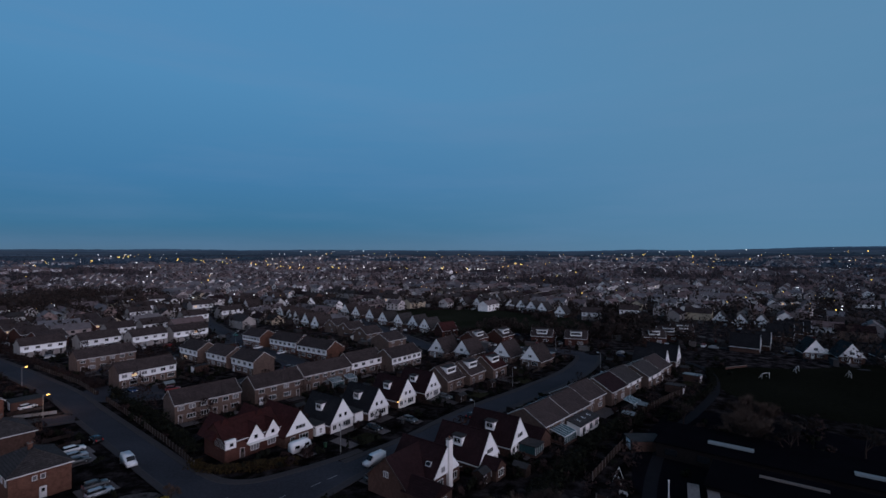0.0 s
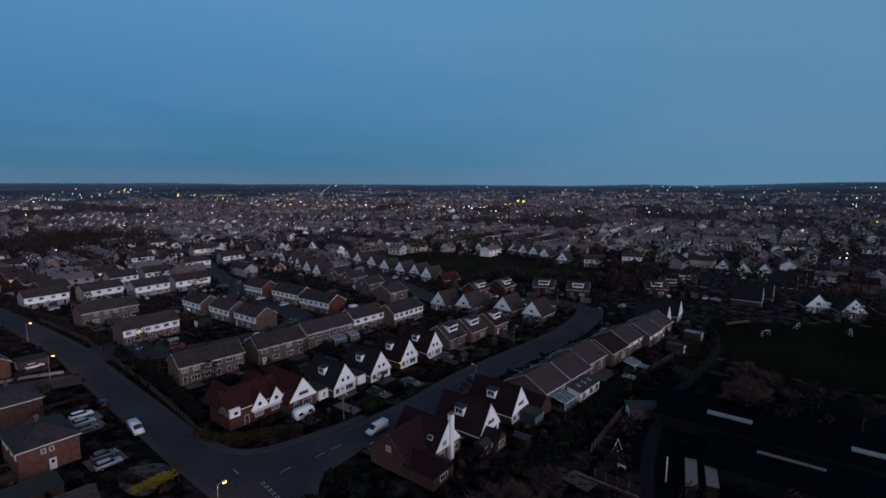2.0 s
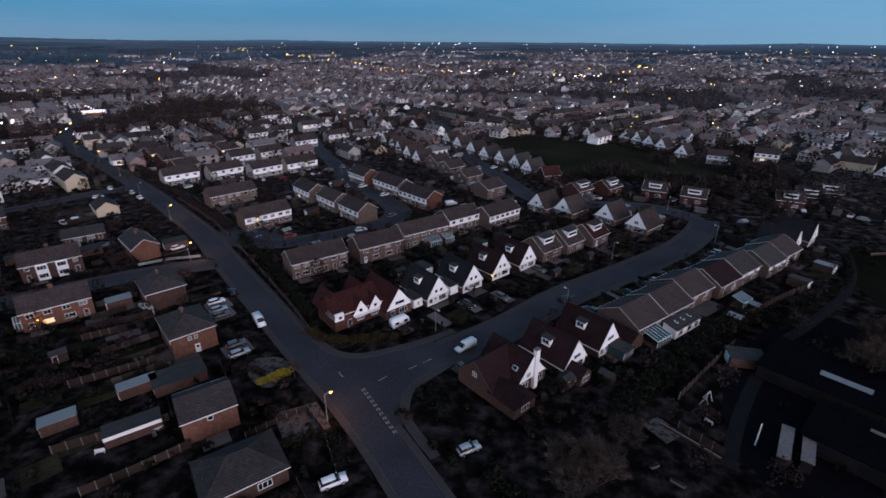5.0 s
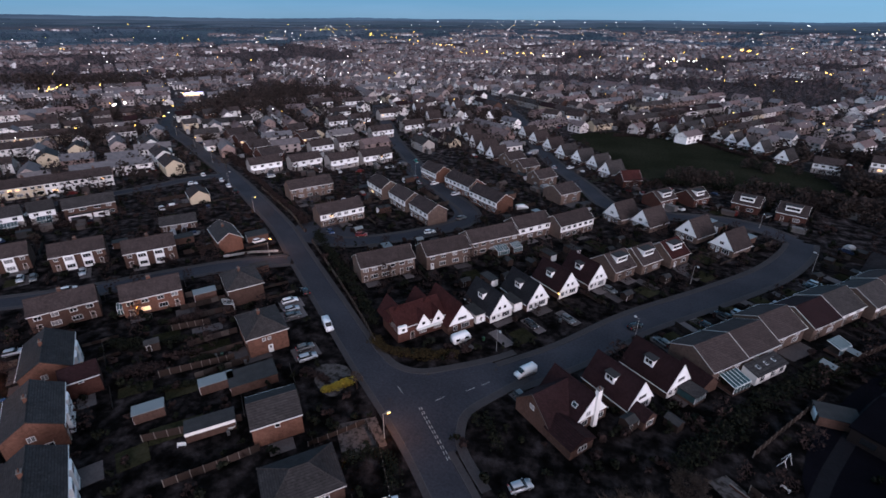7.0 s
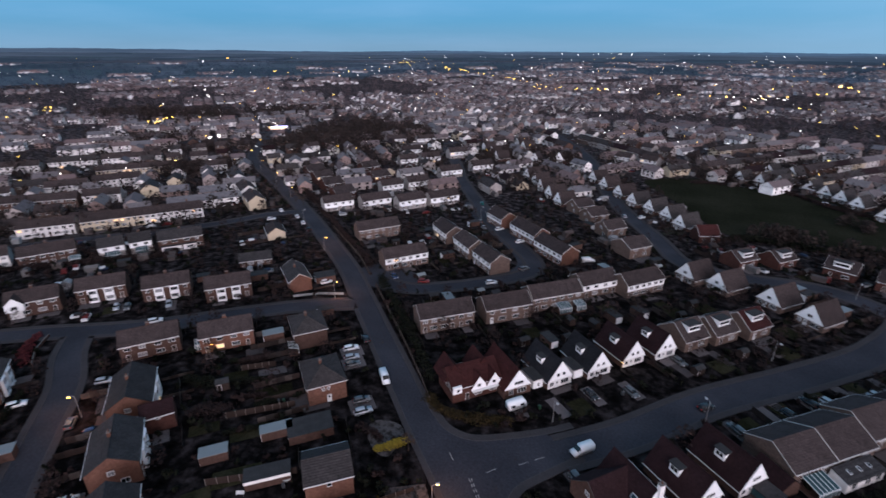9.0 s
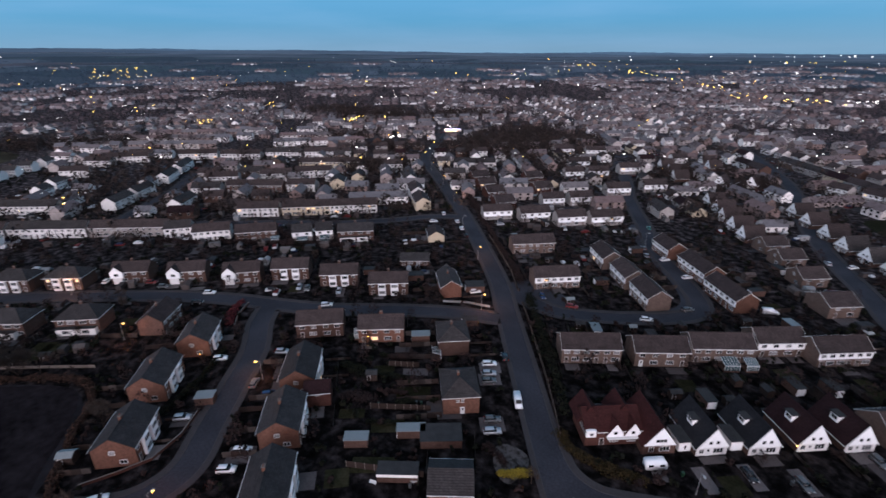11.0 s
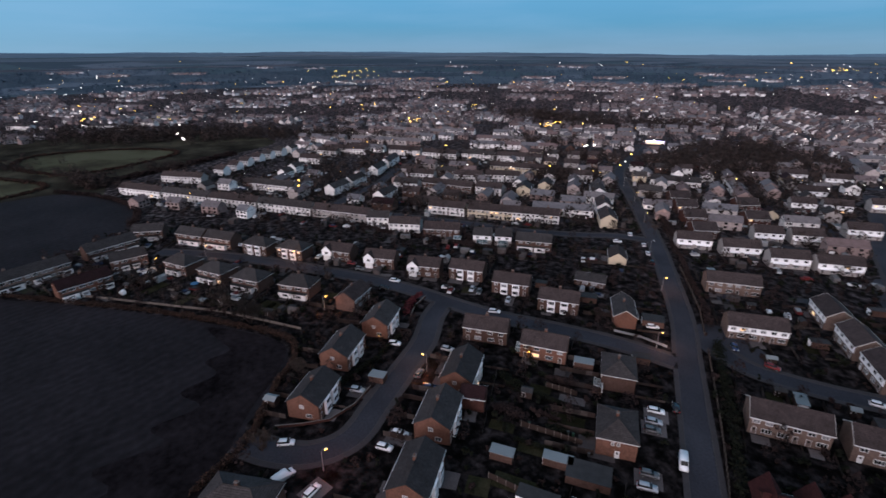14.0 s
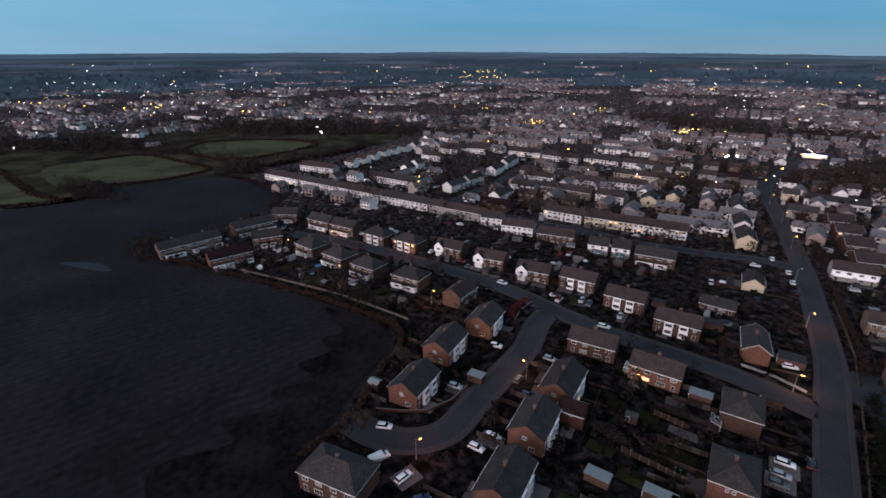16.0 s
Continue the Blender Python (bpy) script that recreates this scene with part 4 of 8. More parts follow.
# semis west of the main road
for x, y, a, f in ((-175.7, 90.7, 53, "bays"), (-157.8, 102.4, 52, "bays"), (-139.1, 112.4, 51, "bays")):
    semi(x, y, a, 14.4, 8.2, wall="brown", roof="brown", front=f, group="semis on the cross street")
semi(-130.2, 79.4, 55, 14.5, 8.2, wall="brown", roof="brown", front="plain", group="semis on the cross street")
semi(-114.8, 92.4, 51, 14.0, 8.2, wall="orange", roof="brown", front="plain", lit=0.0, ground_lit=True, group="semis on the cross street", label="orange brick semi with warm lit ground-floor windows")
for x, y, a, s in ((-214.5, 42.4, 54, -1), (-200.0, 58.8, 58, -1), (-185.1, 74.7, 58, -1)):
    semi(x, y, a, 14.0, 8.0, wall="brown", roof="brown", front="plain", gable_front=s, group="semis on the cross street", label="brown brick semi with white boarded front gable")
semi(-124.6, 129.6, 147, 14, 7.4, 4.5, 6.9, wall="orange", roof="slate", units=2, verge=True, group="gable-ended brick houses", label="orange brick house with white-edged gable and slate roof")
semi(-152.5, 135.5, 48, 12, 7, 2.6, 4.6, wall="brown", roof="slate", units=2, chim=0, name="bungalow", label="low brick bungalow with slate roof", category="house")
for x, y, a, L, r in ((-114.8, 21.9, 147, 12.8, "slate"), (-134.1, 32.3, 147, 13.5, "slate"), (-147.3, 47.2, 147, 12.5, "grey"), (-96.0, 51.1, 146, 13, "slate"), (-111.0, 63.2, 144, 14, "slate"), (-79.4, 40.4, 146, 13.5, "slate")):
    semi(x, y, a, L, 9.0, 5.2, 8.0, wall="orange", roof=r, units=2, front="bays", verge=False, end_windows=1, group="gable-ended brick houses", label="orange brick semi, gable end to the road, %s roof" % r)
semi(-95.8, 105.3, 143, 11, 9, 5.2, 7.8, wall="brown", roof="grey", units=2, hip=True, chim=1, group="hipped brick houses", name="hipped_house")
semi(-76.3, 90.0, 143, 11.5, 9, 5.2, 7.8, wall="orange", roof="grey", units=2, hip=True, end_windows=2, chim=1, group="hipped brick houses", name="hipped_house")
semi(-55.9, 68.7, 47, 8.9, 8.5, 4.9, 6.9, wall="orange", roof="grey", units=1, chim=0, front="blank", group="hipped brick houses", name="detached_house", lit=0, label="orange brick house with shallow grey roof")
semi(-84.8, 4.2, 60, 15, 9, 5.2, 7.8, wall="brown", roof="grey", units=2, hip=True, chim=1, group="hipped brick houses", name="hipped_house")
semi(-42.6, 58.6, 47, 12, 9, 3.0, 5.6, wall="brown", roof="slate", units=1, chim=0, hip=True, name="bungalow", label="low slate-roofed bungalow beside a paved yard")
semi(-100.2, 62.4, 57, 6.5, 5.5, 4.4, 6.2, wall="red", roof="maroon", units=1, chim=0, front="blank", name="house_extension", label="red brick extension with maroon tiled roof", group="gable-ended brick houses")
# long rows towards the fields
for x, y, a, L, u, f, r in ((-261.6, -24.4, 52, 16.2, 2, "strips", "slate"), (-250.8, -10.4, 52, 16.2, 2, "strips", "slate"), (-275.5, -47.0, 80, 15, 2, "strips", "slate"),
                            (-233.4, -84.8, 128, 28.3, 5, "strips", "slate"), (-258, -61, 126, 22, 4, "strips", "slate"), (-238.5, -49.0, 110, 14, 2, "strips", "slate"), (-215.6, -60.0, 122, 18.5, 3, "strips", "maroon"),
                            (-168.0, 41.0, 140, 12, 2, "plain", "brown"),
                            (-255.9, 69.7, 64, 12.1, 2, "white", "grey"), (-240.7, 80.7, 62, 16.8, 3, "white", "brown"), (-225.6, 96.4, 61, 18.5, 3, "plain", "brown"), (-210.5, 112.5, 60, 9, 1, "band", "slate"), (-205.6, 121.5, 60, 8, 1, "band", "slate"), (-194.6, 132.4, 56, 16.8, 2, "strips", "slate"),
                            (-260.6, 111.8, 52, 22, 4, "white", "brown"), (-291.2, 152.2, 48, 18, 2, "white", "brown"), (-303.7, 134.3, 47, 22, 4, "plain", "brown"), (-316.5, 120.6, 47, 13, 2, "plain", "brown"), (-322.9, 103.8, 52, 17.7, 2, "white", "grey"),
                            (-346.3, 120.9, 54, 21.5, 4, "band", "brown"), (-329.3, 152.2, 57, 21, 4, "white", "brown"), (-319.4, 175.3, 57, 25, 4, "white", "brown"), (-466.6, 85.3, 55, 36, 6, "white", "brown"), (-439.8, 133.2, 56, 30, 5, "white", "brown"),
                            (-414.7, 159.0, 50, 32, 5, "white", "brown"), (-397.4, 188.6, 49, 29, 5, "white", "grey"), (-375.2, 217.2, 53, 38, 6, "white", "brown"), (-399.7, -46.8, 58, 34, 6, "white", "brown"), (-350.1, 16.8, 50, 34, 6, "white", "grey")):
    semi(x, y, a, L, 8.0, wall=("buff" if y < -80 else "orange" if r == "maroon" else "brown") if f == "strips" else "grey" if f != "plain" else "brown", roof=r, units=u, front=f, chim=max(1, u // 2), back=False, name="terrace" if u > 2 else "semi_detached_house", group="rows towards the fields", lit=0.012)
for x, y, a, lt in ((-224.0, -24.5, 46, 0.03), (-209.8, -9.6, 46, 0.05), (-197.2, 4.4, 50, 0.03), (-184.6, 22.4, 54, 0.05)):
    semi(x, y, a, 13.4, 9.0, 5.0, 8.2, wall="brown", roof="slate", units=2, front="strips", hip=True, chim=1, back=False, name="hipped_house", group="hipped semis by the field", lit=lt, label="brown brick semi, dark hipped roof, white window bands, white extension")
for x, y, a, lt in ((-235.4, 7.2, 50, 0.03), (-224.6, 22.6, 50, 0.1)):
    semi(x, y, a, 14.0, 8.6, 5.0, 8.0, wall="brown", roof="slate", units=2, front="bays", hip=True, chim=1, back=False, name="hipped_house", group="hipped semis on the cross street", lit=lt, label="brown brick semi with white bays and dark hipped roof")
for k in range(5):
    semi(-369.0 + k * 24.0, -67.5 + k * 30.0, 51, 37.0, 8.0, wall="grey", roof="brown" if k % 2 == 0 else "grey", units=6, front="white" if k < 4 else "plain", chim=3, back=False, name="terrace", group="long white terrace beside the field", label="long terrace with white painted fronts and brown tiled roof", lit=0.012)
for x, y in ((-415, -22), (-428, -13), (-443, -5), (-457, 4), (-468, 13), (-480, 23), (-489, 34), (-404, 33), (-387, 25)):
    semi(x, y, 52 if y < 30 and x < -410 else 138, 9.5, 8.0, wall="white", roof="grey" if y > 5 else "brown", units=2, chim=1, back=False, group="white gable-ended houses", label="white rendered pair of houses, gable end to the street")
for x, y in ((-434.5, 48), (-463, 66), (-474, 98)):
    semi(x, y, 52, 20, 8.0, wall="grey", roof="brown", units=3, front="white", chim=1, back=False, name="terrace", group="rows towards the fields")
for k, w in ((0, "cream"), (1, "white")):
    semi(-245.5 + k * 14.6, 132.5 + k * 21.0, 55, 25.6, 8.0, wall=w, roof="brown", units=5, front="plain", chim=2, back=False, name="terrace", group="rows towards the fields", lit=0.06)
for k in range(2):
    semi(-344.0 + k * 16.3, 190.4 + k * 19.6, 50, 25, 8.0, wall="cream", roof="brown", units=5, front="plain", chim=2, back=False, name="terrace", group="rows towards the fields")
for x, y, a, L in ((-331.0, 56.5, 137, 18), (-346.5, 71.0, 137, 18), (-378, 94, 147, 20), (-404, 110, 147, 26), (-303.3, 83.8, 137, 18)):
    semi(x, y, a, L, 8.0, wall="white", roof="grey", units=2, chim=1, back=False, group="white gable-ended houses", label="white rendered pair of houses, gable end to the street")
semi(-283.0, 173.5, 146, 14, 9, wall="cream", roof="slate", units=2, chim=0, back=False, group="cream houses by the main road", label="cream rendered house with twin gables and slate roof")
semi(-213.0, 187.5, 150, 17, 8.5, wall="cream", roof="brown", units=2, chim=1, back=False, group="cream houses by the main road")
semi(-233.0, 199.5, 150, 17, 8.5, wall="white", roof="brown", units=2, chim=1, back=False, group="cream houses by the main road")
semi(-262.0, 216.0, 150, 20, 8.5, wall="white", roof="grey", units=2, chim=1, back=False, group="cream houses by the main road")
semi(-168.7, 160.6, 145, 11, 7.5, 3.2, 5.6, wall="cream", roof="brown", units=1, chim=0, back=False, name="bungalow", label="small cream gable-ended house with brown roof")
semi(-300.5, 228.0, 55, 18, 8, wall="white", roof="brown", units=3, chim=1, back=False, group="cream houses by the main road")
semi(-265.7, 283, 48, 32, 10, 4.0, 6.5, wall="white", roof="grey", units=6, front="white", chim=0, back=False, name="school_hall", label="long low white building with grey roof", category="building", group="white halls")


def corner_house():
    """The large red-roofed corner house: a long block, a wide cross wing and two small front gables."""
    h = thing("corner_house", -44.6, 108.2, 52, "red-tiled corner house with white gables and brick walls", "house")
    roof_and_walls(h, 13.0, 8.6, 4.4, 7.6, "red", "red")
    wx, W = 9.4, 7.6
    wp, rp = wall_profile(W, 2.8, 7.8), roof_profile(W, 2.8, 7.8)
    part("wing_wall", Shape().prism(wp, "y", -7.6, 4.8, BRICK["brown"]), h, pose(wx, 0, 0))
    part("wing_roof", Shape().prism(rp, "y", -7.85, 5.0, ROOF["red"]), h, pose(wx, 0, 0))
    part("gable_boarding", Shape().prism([(-3.7, 2.7), (3.7, 2.7), (0, 7.6)], "y", -7.98, -7.59, WHITE), h, pose(wx, 0, 0), "white boarded wide gable")
    window(h, pose(wx, -7.98, 3.6), 2.6, 0.95, "dark")
    window(h, pose(wx + 1.2, -7.6, 0.7), 2.4, 1.4, "dark")
    window(h, pose(wx - 1.8, -7.6, 0.7), 1.2, 1.4, "dark")
    for gx in (0.3, 4.4):
        part("front_gable", Shape().prism([(-2.0, 2.7), (2.0, 2.7), (2.0, 3.5), (0, 6.5), (-2.0, 3.5)], "y", -4.75, 0, WHITE), h, pose(gx, 0, 0), "white boarded small gable")
        part("front_gable_roof", Shape().prism([(-2.2, 3.2), (-2.2, 3.05), (0, 6.42), (2.2, 3.05), (2.2, 3.2), (0, 6.62)], "y", -5.0, 0, ROOF["red"]), h, pose(gx, 0, 0.03))
        window(h, pose(gx, -4.75, 3.3), 0.95, 0.95, "dark")
        window(h, pose(gx, -4.3, 0.8), 2.0, 1.4, "net")
    part("porch_roof", Shape().box(-1.6, 6.4, -5.4, -4.3, 2.45, 2.65, UPVC), h)
    part("dormer", Shape().box(-6.5, -4.2, -4.7, 0, 2.8, 4.6, WHITE), h, label="white boarded box dormer")
    window(h, pose(-5.2, -4.7, 3.2), 0.95, 1.0, "dark")
    for gx in (-4.6, 3.4):
        part("rear_gable", Shape().prism([(-3.0, 4.2), (3.0, 4.2), (0, 8.4)], "y", -1.0, 5.5, ROOF["red"]), h, pose(gx, 0, 0))
    door(h, pose(-2.6, -4.3, 0))


corner_house()


def chimney_house():
    """Maroon-roofed house on the opposite corner: a gable with a white chimney breast, and a low wing."""
    h = thing("corner_house", -3.6, 93.6, 53, "maroon-roofed corner house with white gable and chimney stack", "house")
    roof_and_walls(h, 8.6, 10.5, 2.8, 7.7, "brown", "maroon", axis="y")
    part("gable_boarding", Shape().prism([(-3.9, 2.9), (3.9, 2.9), (0, 7.5)], "y", -5.55, -5.24, WHITE), h, label="white boarded gable")
    part("chimney", Shape().box(-0.55, 0.55, -5.95, -5.2, 0, 9.0, BRICK["white"]).box(-0.65, 0.65, -6.05, -5.1, 9.0, 9.15, POST).tube((0, -5.55, 9.15), (0, -5.55, 9.55), 0.16, 0.14, BRICK["orange"]), h, pose(0.6, 0, 0), "white rendered chimney stack")
    window(h, pose(-1.4, -5.55, 3.4), 1.2, 1.1, "net")
    window(h, pose(-2.2, -5.25, 0.7), 2.4, 1.5, "dark")
    window(h, pose(2.6, -5.25, 0.7), 1.6, 1.4, "dark")
    part("wing_wall", Shape().prism(wall_profile(9.0, 3.2, 7.3), "x", -9.4, -2.0, BRICK["brown"]), h, pose(0, 1.2, 0))
    part("wing_roof", Shape().prism(roof_profile(9.0, 3.2, 7.3), "x", -9.65, 0.0, ROOF["maroon"]), h, pose(0, 1.2, 0))
    part("barge_board", Shape().prism([(-4.9, 2.9), (-4.9, 2.7), (0, 7.1), (4.9, 2.7), (4.9, 2.9), (0, 7.33)], "x", -9.74, -9.66, DOOR), h, pose(0, 1.2, 0))
    part("porch", Shape().box(-3.2, 2.6, -9.2, -3.0, 0, 2.5, BRICK["brown"]), h, pose(-6.2, 0, 0))
    part("porch_roof", Shape().prism([(-3.6, 2.45), (3.0, 2.45), (-0.3, 4.3)], "y", -9.5, -2.5, ROOF["maroon"]), h, pose(-6.2, 0, 0))
    window(h, pose(-6.4, -9.2, 0.7), 2.2, 1.2, "dark")
    window(h, pose(-9.4, 1.2, 3.6, 0, 0, -90), 1.2, 1.1, "net")
    for yy in (-1.5, 2.0):
        part("roof_window", Shape().box(-0.45, 0.45, -0.6, 0.6, -0.03, 0.08, UPVC).box(-0.36, 0.36, -0.5, 0.5, 0.08, 0.1, GLASS), h, pose(-2.6, yy - 1.6, 4.78, 0, -48.7, 0))


chimney_house()

# ---- the far town ----
def in_house(x, y, margin):
    for fx, fy, a, L, D, _ in FOOT:
        dx, dy = x - fx, y - fy
        if abs(dx) > 40 or abs(dy) > 40:
            continue
        c, s = math.cos(radians(a)), math.sin(radians(a))
        if abs(dx * c + dy * s) < L / 2 + margin and abs(-dx * s + dy * c) < D / 2 + margin:
            return True
    return False


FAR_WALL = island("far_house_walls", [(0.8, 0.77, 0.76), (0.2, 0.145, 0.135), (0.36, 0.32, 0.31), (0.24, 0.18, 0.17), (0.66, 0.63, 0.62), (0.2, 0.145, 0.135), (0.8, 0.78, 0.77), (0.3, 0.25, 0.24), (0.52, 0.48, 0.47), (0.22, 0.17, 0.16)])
# Duller remote walls and lightened far roofs: distance haze put into the colours.
HAZED_WALL = island("hazed_house_walls", [(0.6, 0.59, 0.6), (0.18, 0.14, 0.14), (0.3, 0.27, 0.275), (0.68, 0.67, 0.68), (0.16, 0.125, 0.13), (0.2, 0.17, 0.175), (0.34, 0.31, 0.32), (0.18, 0.14, 0.145)])
HAZED_ROOF = island("hazed_house_roofs", [(0.11, 0.097, 0.102), (0.118, 0.094, 0.096), (0.112, 0.108, 0.117), (0.124, 0.09, 0.089), (0.13, 0.118, 0.122)])
# Haze is mixed into the tree colours: paler mauve, then blue farther off.
HAZE_TREE = island("hazed_bare_trees", [(0.078, 0.062, 0.067), (0.056, 0.047, 0.052), (0.094, 0.071, 0.075), (0.042, 0.039, 0.044)], 1.0)
DIST_HAZED_TREE = island("hazed_tree_lines", [(0.038, 0.058, 0.084), (0.029, 0.045, 0.066), (0.045, 0.066, 0.093)], 1.0)
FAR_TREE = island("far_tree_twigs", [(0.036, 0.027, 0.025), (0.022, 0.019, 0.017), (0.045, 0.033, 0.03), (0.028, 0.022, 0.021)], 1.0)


FIELDS = [[(-80, -8), (-112, 6), (-124, 12), (-138, 18), (-152, 15), (-171, -6), (-189, -33), (-208, -66), (-230, -104), (-268, -84), (-282, -68), (-335, -62), (-385, -92), (-425, -88), (-455, -52), (-560, 25), (-625, -40), (-640, -240), (-500, -700), (0, -700)],
          [(-40, 340), (-5, 356), (44, 350), (62, 322), (130, 296), (130, 258), (80, 244), (42, 250), (4, 252), (-10, 290)]]


def in_field(x, y):
    for poly in FIELDS:
        inside = False
        for (x0, y0), (x1, y1) in zip(poly, poly[1:] + poly[:1]):
            if (y0 > y) != (y1 > y) and x < x0 + (y - y0) / (y1 - y0) * (x1 - x0):
                inside = not inside
        if inside:
            return True
    return False


def in_near(x, y):
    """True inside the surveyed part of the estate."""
    return inside([(-95, -20), (-230, -112), (-300, -70), (-345, -75), (-300, -10), (-262, 60), (-215, 150), (-190, 235), (-125, 262), (-60, 290), (40, 250), (110, 230), (110, 60), (0, 20)], x, y)


def keep_out(x, y):
    if near_road(Vector((x, y, 0)), 7) or in_field(x, y):
        return True
    if x < -380 and x > -690 and y < 40 + (x + 480) * -0.1 and not (y < -230 and x < -550):
        return True
    if -60 < x < 140 and 240 < y < 352:
        return True
    return x > 84 and y < 300 and x < 200


TAKEN = [(o.matrix_basis.translation.x, o.matrix_basis.translation.y) for o in scene.objects if o.parent is None and o.get("category") in ("house", "building")]
TAKEN += [(-402, 384), (-408, 376), (-396, 392)]


def far_town():
    rng = random.Random(11)
    walls, roofs, panes, streets = Shape(), Shape(), Shape(), Shape()
    walls.mats, roofs.mats, panes.mats = [FAR_WALL, HAZED_WALL], [HAZED_ROOF], [GLASS]
    near = {}
    for x, y in TAKEN:
        near.setdefault((int(x // 25), int(y // 25)), []).append((x, y))

    def free(x, y, d):
        i, j = int(x // 25), int(y // 25)
        for a in (i - 1, i, i + 1):
            for b in (j - 1, j, j + 1):
                for p in near.get((a, b), ()):
                    if (p[0] - x) ** 2 + (p[1] - y) ** 2 < d * d:
                        return False
        return True

    count = singles = 0
    for block in range(2700):
        r = 180 + 2400 * rng.random() ** 1.3
        a = radians(rng.uniform(-62, 140))
        if a > radians(20) and r > 1750 and rng.random() < 0.85:
            continue
        cx, cy = -r * math.sin(a), 60 + r * math.cos(a)
        ang = radians((rng.choice([52, 52, 52, 52, 142, -38]) if r < 900 else rng.choice([52, 52, 52, 52, 142, 35, 125, 70, 20])) + rng.uniform(-5, 5) * (1 if r < 600 else 3))
        if r > 300 and noise.noise(Vector((cx * 0.0055, cy * 0.0055, 3.0))) < (-0.2 if r < 520 else -0.1) and not (cx < -660 and -260 < cy < 60 and r < 1000):
            continue
        if r > 620 and rng.random() < (0.35 if a < radians(40) else 0.6):
            continue
        rows, per = rng.choice([2, 2, 3]), rng.randint(4, 8)
        gap = rng.uniform(12.6, 17)
        c, s = math.cos(ang), math.sin(ang)
        tall = rng.choice([1, 1, 1, 0.62])
        if r < 1100:
            hl, zs = per * gap / 2 + 6, 0.05 + 0.0002 * (block % 300)
            pts = [(cx + px * c - py * s, cy + px * s + py * c) for px, py in ((-hl, -20), (hl, -20), (hl, -14), (-hl, -14))]
            if not any(keep_out(*q) or in_near(*q) or in_house(*q, 4) for q in pts + [((pts[0][0] + pts[2][0]) / 2, (pts[0][1] + pts[2][1]) / 2)]):
                streets.face([(*q, zs + hill(*q)) for q in pts], ASPHALT)
        joined = rng.random() < 0.45 and r < 600
        for j in range(rows):
            for i in range(per):
                lx = (i - per / 2) * gap + (0 if joined else rng.uniform(-1, 1))
                ly = (j - rows / 2) * 34 + (0 if joined else rng.uniform(-1.5, 1.5))
                x, y = cx + lx * c - ly * s, cy + lx * s + ly * c
                if not free(x, y, 12.5 if r > 600 else 15) or keep_out(x, y) or in_near(x, y) or in_house(x, y, 6.5):
                    continue
                near.setdefault((int(x // 25), int(y // 25)), []).append((x, y))
                count += 1
                L, D = (gap + 0.6 if joined else rng.uniform(7.5, 12)), rng.uniform(7, 8.2)
                e, rd = 4.7 * tall, 4.7 * tall + 2.6
                z = hill(x, y)
                if singles < 112 and math.hypot(x + 60, y - 90) < 400:
                    singles += 1
                    w, rf = rng.choice(("grey", "brown", "white", "buff", "grey", "cream")), rng.choice(("brown", "grey", "brown", "maroon"))
                    h = thing("small_house", x, y, math.degrees(ang), "plain %s house with %s tiled roof in a further street" % ({"grey": "pebble-dashed", "white": "white rendered", "cream": "cream rendered"}.get(w, w + " brick"), rf), "house", "houses in the further streets")
                    part("wall", Shape().prism(wall_profile(D, e, rd - 0.1), "x", -L / 2, L / 2, BRICK[w]), h)
                    part("roof", Shape().prism(roof_profile(D, e, rd), "x", -L / 2 - 0.3, L / 2 + 0.3, ROOF[rf]), h)
                    for k in ((-0.28, 0.26) if L < 9.5 else (-0.34, 0.0, 0.32)):
                        window(h, pose(L * k, -D / 2, e - 1.75 if e > 4 else 0.9), 1.6, 1.15, "dark" if rng.random() < 0.8 else "net")
                    continue
                loc = lambda px, py, pz: (x + px * c - py * s, y + px * s + py * c, z + pz)
                b = len(walls.v)
                hw, hd = L / 2, D / 2
                walls.v += [loc(*p) for p in ((-hw, -hd, 0), (hw, -hd, 0), (hw, hd, 0), (-hw, hd, 0), (-hw, -hd, e), (hw, -hd, e), (hw, hd, e), (-hw, hd, e), (-hw, 0, rd - 0.1), (hw, 0, rd - 0.1))]
                walls.f += [tuple(b + k for k in q) for q in ((0, 1, 5, 4), (1, 2, 6, 9, 5), (2, 3, 7, 6), (3, 0, 4, 8, 7))]
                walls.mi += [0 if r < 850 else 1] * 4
                if r < 800:
                    for sy in (-1, 1):
                        for wx in (-0.33, 0.0, 0.31):
                            for wz in ((e - 1.7, 0.9) if e > 4 else (0.9,)):
                                b, q = len(panes.v), sy * (hd + 0.05)
                                panes.v += [loc(wx * L - 0.75, q, wz), loc(wx * L + 0.75, q, wz), loc(wx * L + 0.75, q, wz + 1.15), loc(wx * L - 0.75, q, wz + 1.15)]
                                panes.f.append((b, b + 1, b + 2, b + 3) if sy < 0 else (b + 3, b + 2, b + 1, b))
                                panes.mi.append(0)
                b = len(roofs.v)
                o = 0.4
                roofs.v += [loc(*p) for p in ((-hw - o, -hd - o, e - 0.2), (hw + o, -hd - o, e - 0.2), (hw + o, hd + o, e - 0.2), (-hw - o, hd + o, e - 0.2), (-hw - o, 0, rd), (hw + o, 0, rd))]
                roofs.f += [tuple(b + k for k in q) for q in ((0, 1, 5, 4), (2, 3, 4, 5), (0, 3, 2, 1))]
                roofs.mi += [0] * 3
    base = thing("far_town", 0, 0, 0, "hundreds of small houses of the distant town", "houses")
    base["kind"] = "stuff"
    part("wall", walls, base)["kind"] = "stuff"
    part("roof", roofs, base)["kind"] = "stuff"
